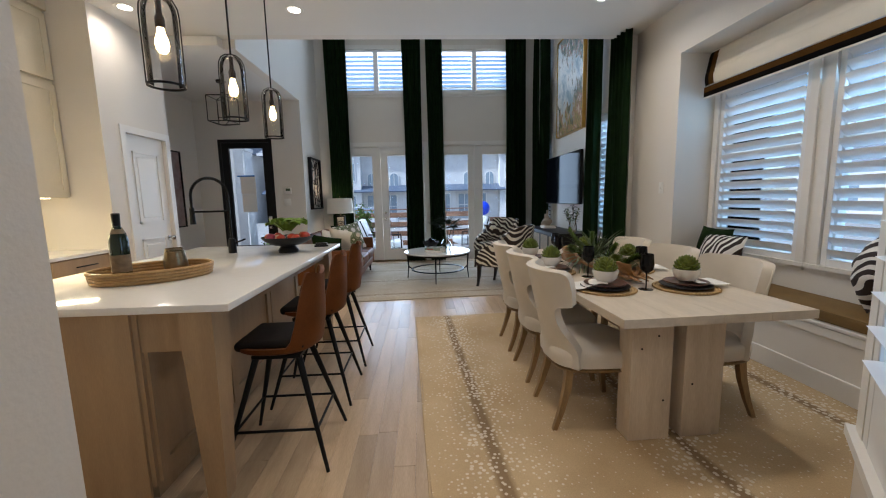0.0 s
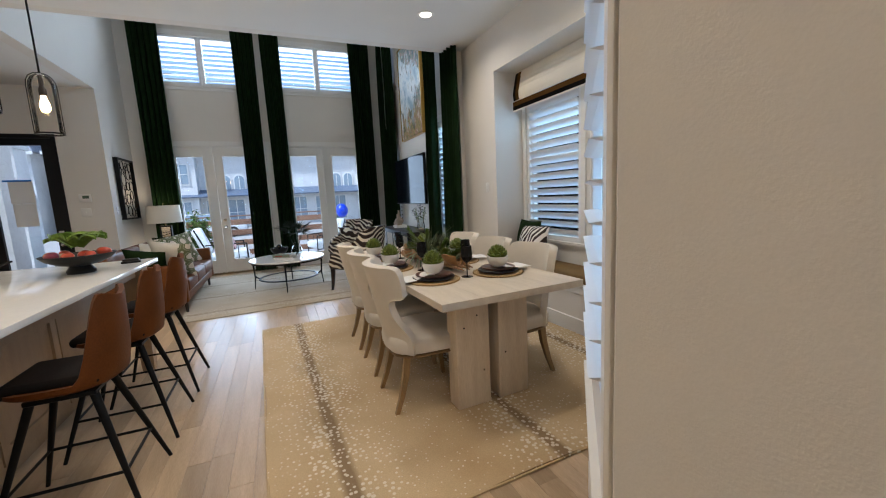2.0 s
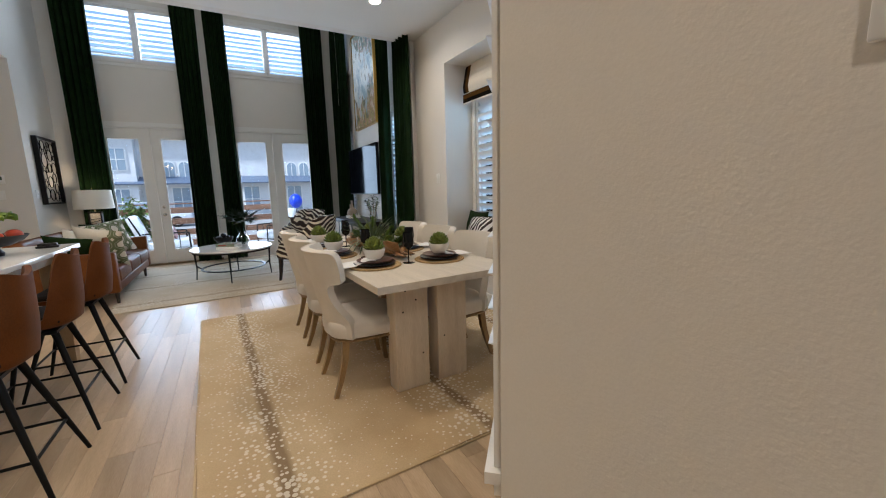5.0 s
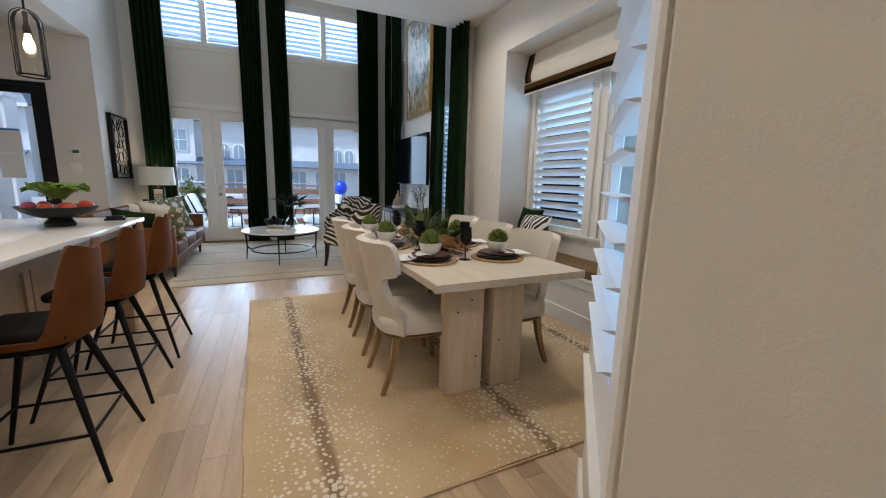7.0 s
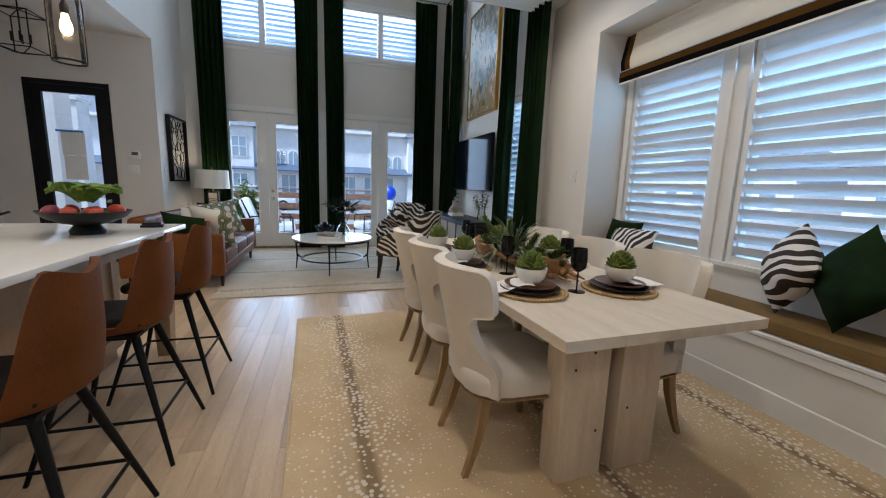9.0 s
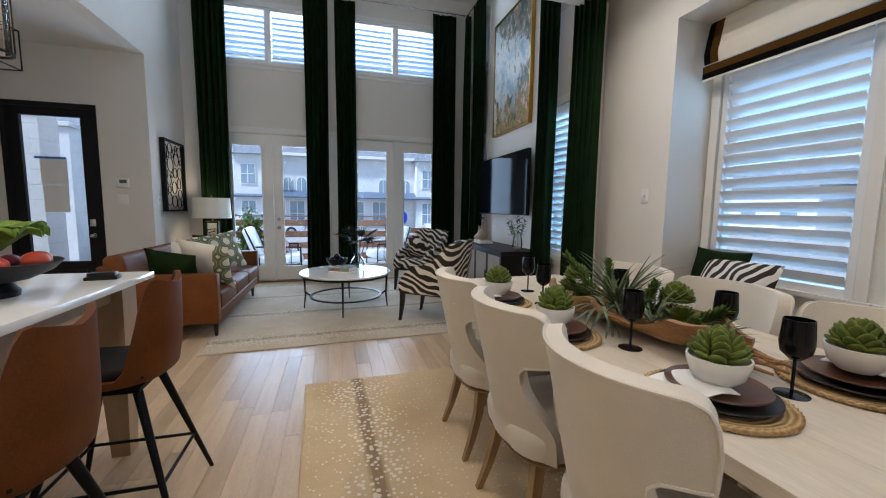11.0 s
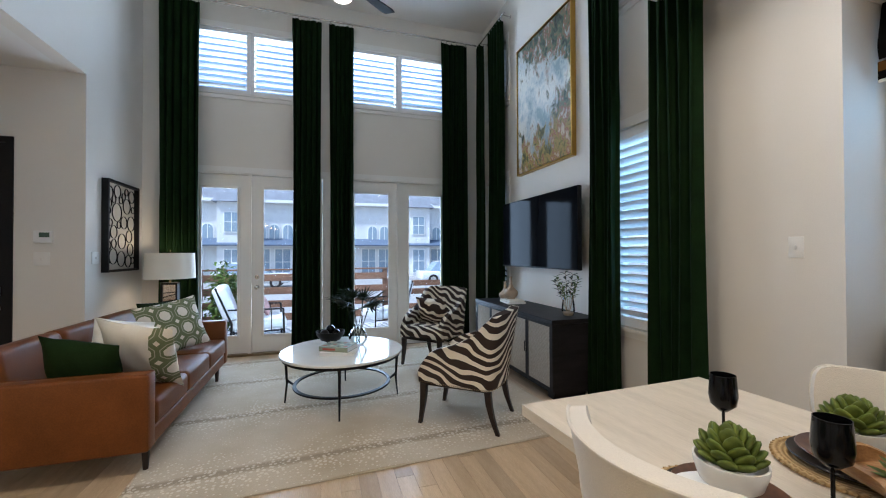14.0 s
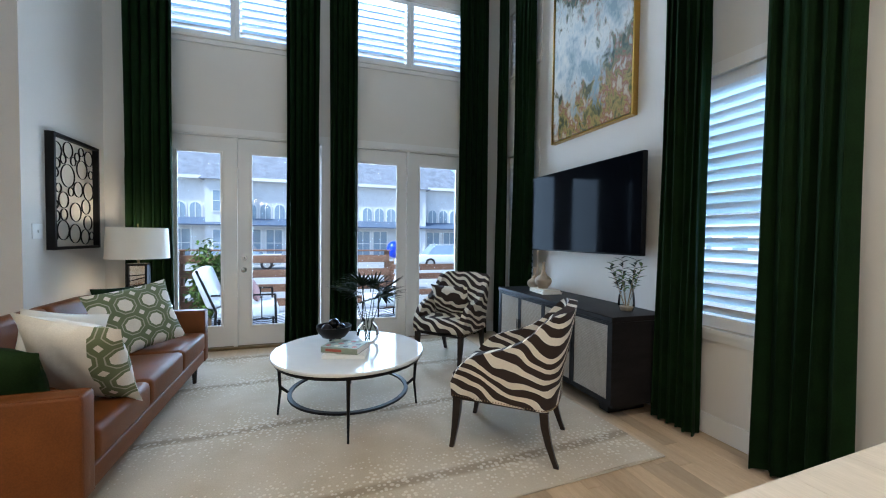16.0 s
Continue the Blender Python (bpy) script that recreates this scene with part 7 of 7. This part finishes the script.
def stripe_mat():
    m, t, b, vec = nodes_of("striped_outdoor_rug", 0.9)
    s = sep(t, vec)
    z = math_node(t, "ABSOLUTE", math_node(t, "SUBTRACT", math_node(t, "FRACT", math_node(t, "MULTIPLY", s[0], 2.2)), 0.5))
    k = math_node(t, "FRACT", math_node(t, "MULTIPLY", math_node(t, "ADD", s[1], math_node(t, "MULTIPLY", z, 0.35)), 7.0))
    t.links.new(mix_color(t, math_node(t, "GREATER_THAN", k, 0.5), (0.06, 0.065, 0.075), (0.66, 0.66, 0.66)), b.inputs["Base Color"])
    return m


t = thing("outdoor_rug", pose(0.7, 10.2, -0.10), "black and white zigzag outdoor rug on the patio", "rug")
part("weave", span(-1.9, 1.9, -1.05, 1.0, 0, 0.008), stripe_mat(), t)


def railing(x0, x1, y, label, along="x"):
    t = thing("railing", pose(x0, y, -0.10, 0, 0, 0 if along == "x" else 90), label, "railing", "patio railings")
    L = x1 - x0
    n = max(2, int(L / 1.55) + 1)
    for i in range(n):
        x = L * i / (n - 1)
        part("post", add_box(bmesh.new(), (x, 0.05, 0.56), (0.09, 0.09, 1.12), None, 0.004), RAILW, t)
    for z in (0.20, 0.46, 0.72, 0.98):
        part("board", add_box(bmesh.new(), (L / 2, -0.012, z), (L + 0.08, 0.03, 0.14), None, 0.004), RAILW, t)
    part("cap", add_box(bmesh.new(), (L / 2, 0.03, 1.135), (L + 0.12, 0.13, 0.03), None, 0.004), RAILW, t)


railing(-1.75, 1.75, 11.35, "brown horizontal board railing round the patio")
t = thing("railing", pose(1.84, 11.35, -0.10), "low brown two-board railing beside the gate", "railing", "patio railings")
for z in (0.30, 0.62, 0.80):
    part("board", add_box(bmesh.new(), (0.85, -0.012, z), (1.7, 0.03, 0.12), None, 0.004), RAILW, t)
for x in (0.0, 1.7):
    part("post", add_box(bmesh.new(), (x, 0.05, 0.46), (0.09, 0.09, 0.92), None, 0.004), RAILW, t)
t = thing("railing", pose(-1.80, 9.2, -0.10), "brown side railing along the patio", "railing", "patio railings")
for y in (0.0, 1.0, 2.1):
    part("post", add_box(bmesh.new(), (0, y, 0.56), (0.09, 0.09, 1.12), None, 0.004), RAILW, t)
for z in (0.20, 0.46, 0.72, 0.98):
    part("board", add_box(bmesh.new(), (0.0, 1.05, z), (0.03, 2.1, 0.14), None, 0.004), RAILW, t)


def shrub(x, y, z, h, r, seed, label):
    t = thing("shrub", pose(x, y, z), label, "shrub", "shrubs")
    rng = random.Random(seed)
    bm = add_cyl(bmesh.new(), (0, 0, 0), (0.02, 0, h * 0.75), 0.025, 0.01, 8)
    tips = []
    for k in range(16):
        a, f = k * 2.4, 0.2 + 0.7 * k / 16
        q = Vector((math.cos(a) * r * (1.1 - f * 0.6), math.sin(a) * r * (1.1 - f * 0.6), h * (f + 0.08)))
        add_cyl(bm, (0.01, 0, h * f * 0.8), q, 0.008, 0.004, 5)
        tips.append(q)
    part("trunk", bm, LEGOAK, t)
    bm = bmesh.new()
    for q in tips:
        for k in range(90):
            p = q * rng.uniform(0.55, 1.0) + Vector([rng.gauss(0, r * 0.27) for _ in range(3)])
            p.z = max(0.05, p.z)
            blade_leaf(bm, p, (rng.uniform(-1, 1), rng.uniform(-1, 1), rng.uniform(-0.4, 0.8)), rng.uniform(0.07, 0.12), 0.05, 0.5, 0, 2)
    part("crown", bm, BUSH, t, smooth=None)


shrub(-1.12, 10.45, -0.10, 1.38, 0.23, 5, "bushy green shrub beside the patio railing")
shrub(-3.05, 9.9, -0.10, 0.8, 0.30, 8, "low green shrub by the entry porch")


def patio_chair(m, label):
    t = thing("patio_chair", m, label, "patio chair", "patio chairs")
    for x, y in ((0.30, 0.33), (0.30, -0.33), (-0.30, 0.33), (-0.30, -0.33)):
        part("leg", add_cyl(bmesh.new(), (x, y, 0), (x * 0.95, y, 0.58 if x > 0 else 0.40), 0.013, 0.013, 8), BLACK, t)
    for y in (-0.33, 0.33):
        bm = add_cyl(bmesh.new(), (0.29, y, 0.58), (-0.33, y, 0.60), 0.013, 0.013, 8)
        for x in (0.0, 0.15, -0.15):
            add_cyl(bm, (x, y, 0.25), (x, y, 0.59), 0.007, 0.007, 6)
        part("arm_frame", bm, BLACK, t)
    bm = add_cyl(bmesh.new(), (-0.29, -0.33, 0.40), (-0.46, -0.30, 0.92), 0.013, 0.013, 8)
    add_cyl(bm, (-0.29, 0.33, 0.40), (-0.46, 0.30, 0.92), 0.013, 0.013, 8)
    add_cyl(bm, (-0.46, -0.30, 0.92), (-0.46, 0.30, 0.92), 0.013, 0.013, 8)
    add_cyl(bm, (-0.30, -0.33, 0.25), (0.30, -0.33, 0.25), 0.010, 0.010, 8)
    add_cyl(bm, (-0.30, 0.33, 0.25), (0.30, 0.33, 0.25), 0.010, 0.010, 8)
    add_cyl(bm, (-0.30, -0.33, 0.25), (-0.30, 0.33, 0.25), 0.010, 0.010, 8)
    part("back_frame", bm, BLACK, t)
    part("seat_cushion", slab(-0.30, 0.33, -0.31, 0.31, 0.262, 0.43, 0.05, 4), OUTCUSH, t)
    bm = slab(-0.07, 0.09, -0.31, 0.31, 0.0, 0.54, 0.06, 4)
    bmesh.ops.transform(bm, matrix=pose(-0.30, 0, 0.42, 0, -16, 0), verts=bm.verts)
    part("back_cushion", bm, OUTCUSH, t)


patio_chair(pose(-0.54, 9.95, -0.092, 0, 0, 8) @ Matrix.Diagonal((1.25, 1.2, 1.0, 1)), "black metal patio chair with white cushions")
patio_chair(pose(1.55, 10.3, -0.092, 0, 0, 195), "black metal patio chair with white cushions")
pillow("throw_pillow", pose(-0.50, 9.78, 0.335, -22, 8, 98), 0.40, 0.38, 0.15, PINK, "pink patterned pillow on a patio chair")
pillow("throw_pillow", pose(-0.42, 10.16, 0.335, -22, -6, 102), 0.40, 0.38, 0.15, PINK, "pink patterned pillow on a patio chair")
t = thing("balloon", pose(3.12, 17.5, 0.85), "bright blue balloon over the street", "balloon")
bm = bmesh.new()
bmesh.ops.create_uvsphere(bm, u_segments=20, v_segments=14, radius=0.26, matrix=Matrix.Diagonal((1, 1, 1.15, 1)))
part("balloon_skin", bm, mat("blue_balloon", (0.01, 0.05, 0.60), 0.3), t)
part("ribbon", add_cyl(bmesh.new(), (0, 0, -1.47), (0, 0, -0.29), 0.01, 0.01, 6), mat("orange_base", (0.6, 0.3, 0.03), 0.5), t)

# porch outside the front door
bm = bmesh.new()
span(-4.9, -1.82, 7.67, 8.86, -0.62, -0.10, bm=bm)
setting("porch", bm, DECKW, "concrete porch outside the front door", "patio")
for _x, _y, _w in ((-3.47, 8.55, 0.42), (-3.90, 9.95, 0.46)):
    t = thing("porch_column", pose(_x, _y, -0.10), "square white brick porch column", "column", "porch columns")
    for zz in range(13):
        part("brick_course", add_box(bmesh.new(), (0, 0, 0.1 + 0.2 * zz), (_w + 0.004 * (zz % 2), 0.40, 0.199), None, 0.002), BRICK, t)
    part("capital", add_box(bmesh.new(), (0, 0, 2.64), (_w + 0.08, 0.48, 0.08), None, 0.01), BRICK, t)


def arch_pane(bm, x, z, w, h, y):
    """Window outline with a round head in the x-z plane, as a prism."""
    pts = [(x - w / 2, z), (x + w / 2, z), (x + w / 2, z + h - w / 2)]
    pts += [(x + w / 2 * math.cos(a), z + h - w / 2 + w / 2 * math.sin(a)) for a in [math.pi * i / 8 for i in range(1, 8)]]
    pts += [(x - w / 2, z + h - w / 2)]
    a = [bm.verts.new((px, y, pz)) for px, pz in pts]
    b = [bm.verts.new((px, y + 0.12, pz)) for px, pz in pts]
    bm.faces.new(a)
    bm.faces.new(list(reversed(b)))
    for i in range(len(pts)):
        j = (i + 1) % len(pts)
        bm.faces.new((a[j], a[i], b[i], b[j]))


def house(x0, x1, y, arches, squares, doors, gable, label):
    t = thing("townhouse", pose(0, y, -0.62), label, "townhouse", "white brick townhouses")
    part("wall", span(x0, x1, 0, 9, 0, 6.4), BRICK, t)
    bm = bmesh.new()
    v = [bm.verts.new(p) for p in ((x0 - 0.4, -0.5, 6.4), (x1 + 0.4, -0.5, 6.4), (x1 + 0.4, 9.5, 6.4), (x0 - 0.4, 9.5, 6.4), (x0 + 2.8, 4.5, 10.2), (x1 - 2.8, 4.5, 10.2))]
    for f in ((0, 1, 5, 4), (1, 2, 5), (2, 3, 4, 5), (3, 0, 4), (3, 2, 1, 0)):
        bm.faces.new([v[i] for i in f])
    roof = part("roof", bm, ROOF, t)
    part("gutter", span(x0 - 0.4, x1 + 0.4, -0.56, -0.5, 6.18, 6.42), TRIM, roof)
    if gable:
        g0, g1 = gable
        part("bay_wall", span(g0, g1, -1.0, -0.02, 0, 6.1), BRICK, t)
        bm = bmesh.new()
        v = [bm.verts.new(p) for p in ((g0 - 0.35, -1.4, 6.1), (g1 + 0.35, -1.4, 6.1), ((g0 + g1) / 2, 0.6, 7.9), (g0 - 0.35, 2.0, 6.1), (g1 + 0.35, 2.0, 6.1))]
        for f in ((0, 1, 2), (1, 4, 2), (3, 0, 2), (4, 3, 2), (0, 3, 4, 1)):
            bm.faces.new([v[i] for i in f])
        part("bay_roof", bm, ROOF, t)
    part("porch_roof", add_box(bmesh.new(), ((x0 + x1) / 2, -0.7, 2.95), (x1 - x0 - 0.2, 1.5, 0.10), pose(0, 0, 0, 22, 0, 0)), BLUEROOF, t, "blue-grey metal porch roof")
    for x, z, w, h, off in arches:
        bm = bmesh.new()
        arch_pane(bm, x, z - 0.08, w + 0.2, h + 0.2, off - 0.08)
        win = part("window", bm, TRIM, t)
        bm = bmesh.new()
        arch_pane(bm, x, z, w, h, off - 0.11)
        part("pane", bm, DARKPANE, win)
        part("glazing_bar", span(x - 0.025, x + 0.025, off - 0.13, off - 0.112, z, z + h - 0.02), TRIM, win)
    for x, z, w, h, off in squares + doors:
        win = part("window", span(x - w / 2 - 0.1, x + w / 2 + 0.1, off - 0.06, off + 0.03, z - 0.1, z + h + 0.1), TRIM, t)
        part("pane", span(x - w / 2, x + w / 2, off - 0.085, off - 0.061, z, z + h), DARKPANE, win)
        bm = span(x - 0.03, x + 0.03, off - 0.105, off - 0.086, z, z + h)
        span(x - w / 2, x - 0.03, off - 0.105, off - 0.086, z + h * 0.5 - 0.025, z + h * 0.5 + 0.025, bm=bm)
        span(x + 0.03, x + w / 2, off - 0.105, off - 0.086, z + h * 0.5 - 0.025, z + h * 0.5 + 0.025, bm=bm)
        part("glazing_bar", bm, TRIM, win)


GZ = 3.15
for hx in (-22.4, -7.2, 7.9, 23.2):
    c = hx
    arches = [(c + d, GZ, 0.75, 1.25, 0.0) for d in (-3.05 - 0.0, -2.0, -0.95)] + [(c + d, GZ, 0.75, 1.25, 0.0) for d in (2.9, 3.95, 5.0)]
    squares = [(c + 0.95, GZ + 0.6, 1.0, 1.5, -1.0)]
    doors = [(c + d, 0.25, 1.15, 2.1, 0.0) for d in (-5.4, -3.4, -1.9, 3.0, 4.6)] + [(c + 0.95, 0.3, 1.0, 2.0, -1.0)]
    house(c - 7.0, c + 7.0, 38.0, arches, squares, doors, (c - 0.1, c + 2.0), "two-storey white brick townhouse with arched windows across the street")
for hx in (-4.0, 12.0, 28.0):
    t = thing("townhouse", pose(34.0, hx, -0.62), "white brick townhouse beyond the side windows", "townhouse", "white brick townhouses")
    part("wall", span(0, 9, -6.5, 6.5, 0, 4.0), BRICK, t)
    for k in range(4):
        win = part("window", span(-0.06, 0.03, -5.4 + 3 * k, -4.0 + 3 * k, 0.9, 2.4), TRIM, t)
        part("pane", span(-0.085, -0.061, -5.3 + 3 * k, -4.1 + 3 * k, 1.0, 2.3), DARKPANE, win)
    bm = bmesh.new()
    v = [bm.verts.new(p) for p in ((-0.5, -7, 4.0), (9.5, -7, 4.0), (9.5, 7, 4.0), (-0.5, 7, 4.0), (4.5, -4, 6.4), (4.5, 4, 6.4))]
    for f in ((0, 1, 4), (1, 2, 5, 4), (2, 3, 5), (3, 0, 4, 5), (3, 2, 1, 0)):
        bm.faces.new([v[i] for i in f])
    part("roof", bm, ROOF, t)


def parked_car(m, paint, label):
    t = thing("parked_car", m, label, "car", "parked cars")
    bm = slab(-2.1, 2.1, -0.88, 0.88, 0.28, 0.85, 0.12, 3)
    part("body", bm, paint, t)
    bm = bmesh.new()
    lo = [bm.verts.new(p) for p in ((-1.5, -0.78, 0.84), (1.05, -0.78, 0.84), (1.05, 0.78, 0.84), (-1.5, 0.78, 0.84))]
    hi = [bm.verts.new(p) for p in ((-1.0, -0.62, 1.42), (0.35, -0.62, 1.42), (0.35, 0.62, 1.42), (-1.0, 0.62, 1.42))]
    bm.faces.new(hi)
    for i in range(4):
        j = (i + 1) % 4
        bm.faces.new((lo[i], lo[j], hi[j], hi[i]))
    part("cabin", bm, DARKPANE, t)
    part("roof_panel", slab(-0.98, 0.33, -0.60, 0.60, 1.42, 1.46, 0.015, 1), paint, t)
    for x in (-1.35, 1.35):
        for y in (-0.80, 0.80):
            w = part("wheel", add_cyl(bmesh.new(), (x, y - 0.1, 0.32), (x, y + 0.1, 0.32), 0.32, 0.32, 20), DARKGLAZE, t)
            part("rim", add_cyl(bmesh.new(), (x, y - 0.105, 0.32), (x, y + 0.105, 0.32), 0.19, 0.19, 16), CHROME, w)


parked_car(pose(-3.4, 28.0, -0.62), mat("white_car_paint", (0.70, 0.71, 0.72), 0.25, vary=0.02, coat=0.5), "white parked car across the street")
parked_car(pose(8.6, 27.5, -0.62), mat("pale_car_paint", (0.66, 0.66, 0.66), 0.25, vary=0.02, coat=0.5), "pale parked car across the street")
parked_car(pose(17.0, 6.2, -0.63, 0, 0, 95), mat("blue_car_paint", (0.03, 0.06, 0.16), 0.25, vary=0.02, coat=0.5), "dark blue parked car beside the house")

# ---- oak planks ----
rng = random.Random(7)
_shapes = {}


def plank_mesh(w, l):
    k = (round(w, 3), round(l, 2))
    if k not in _shapes:
        bm = add_box(bmesh.new(), (0, 0, -0.006), (w, l, 0.012), None, 0.0007)
        me = bpy.data.meshes.new("plank")
        bm.to_mesh(me)
        bm.free()
        me.materials.append(OAK)
        _shapes[k] = me
    return _shapes[k]


floor = tagged(thing("floor", pose(0, 0, 0), "wide light oak plank floor with dark joints", "floor"), kind="structure")
PW = 0.108
rest = bmesh.new()
count = 0
for i in range(-43, 32):
    x = (i + 0.5) * PW
    y = -2.2 - rng.uniform(0, 1.2)
    while y < 8.70:
        l = rng.choice((0.9, 1.2, 1.5, 1.8))
        y0, y1 = max(y, -2.2), min(y + l, 8.70)
        y += l
        if x > 1.22 and y1 > 0.0:
            y0 = max(y0, 0.75 + 1.1 * (min(x, 1.7) - 1.12)) if x < 1.75 else max(y0, 1.40)
        if x < -3.55 and y1 > 0.75:
            y1 = min(y1, 0.75)
        if y1 - y0 < 0.05 or (x > 1.22 and y1 < 1.0) or x > 3.1:
            continue
        if -1.0 < x < 3.0 and y1 > 0.8 and count < 300 and not (x > 0.5 and 1.9 < y0 and y1 < 4.4):
            o = new("plank", plank_mesh(PW - 0.0008, round(y1 - y0, 2) - 0.0016))
            o.parent = floor
            o.matrix_basis = pose(x, (y0 + y1) / 2, 0)
            count += 1
        else:
            c = ((x, (y0 + y1) / 2, -0.006), (PW - 0.0008, y1 - y0 - 0.0016, 0.012))
            bmesh.ops.create_cube(rest, size=1, matrix=Matrix.Translation(c[0]) @ Matrix.Diagonal((*c[1], 1)))
r = part("far_planks", rest, OAK, floor, smooth=None)
r["kind"] = "stuff"
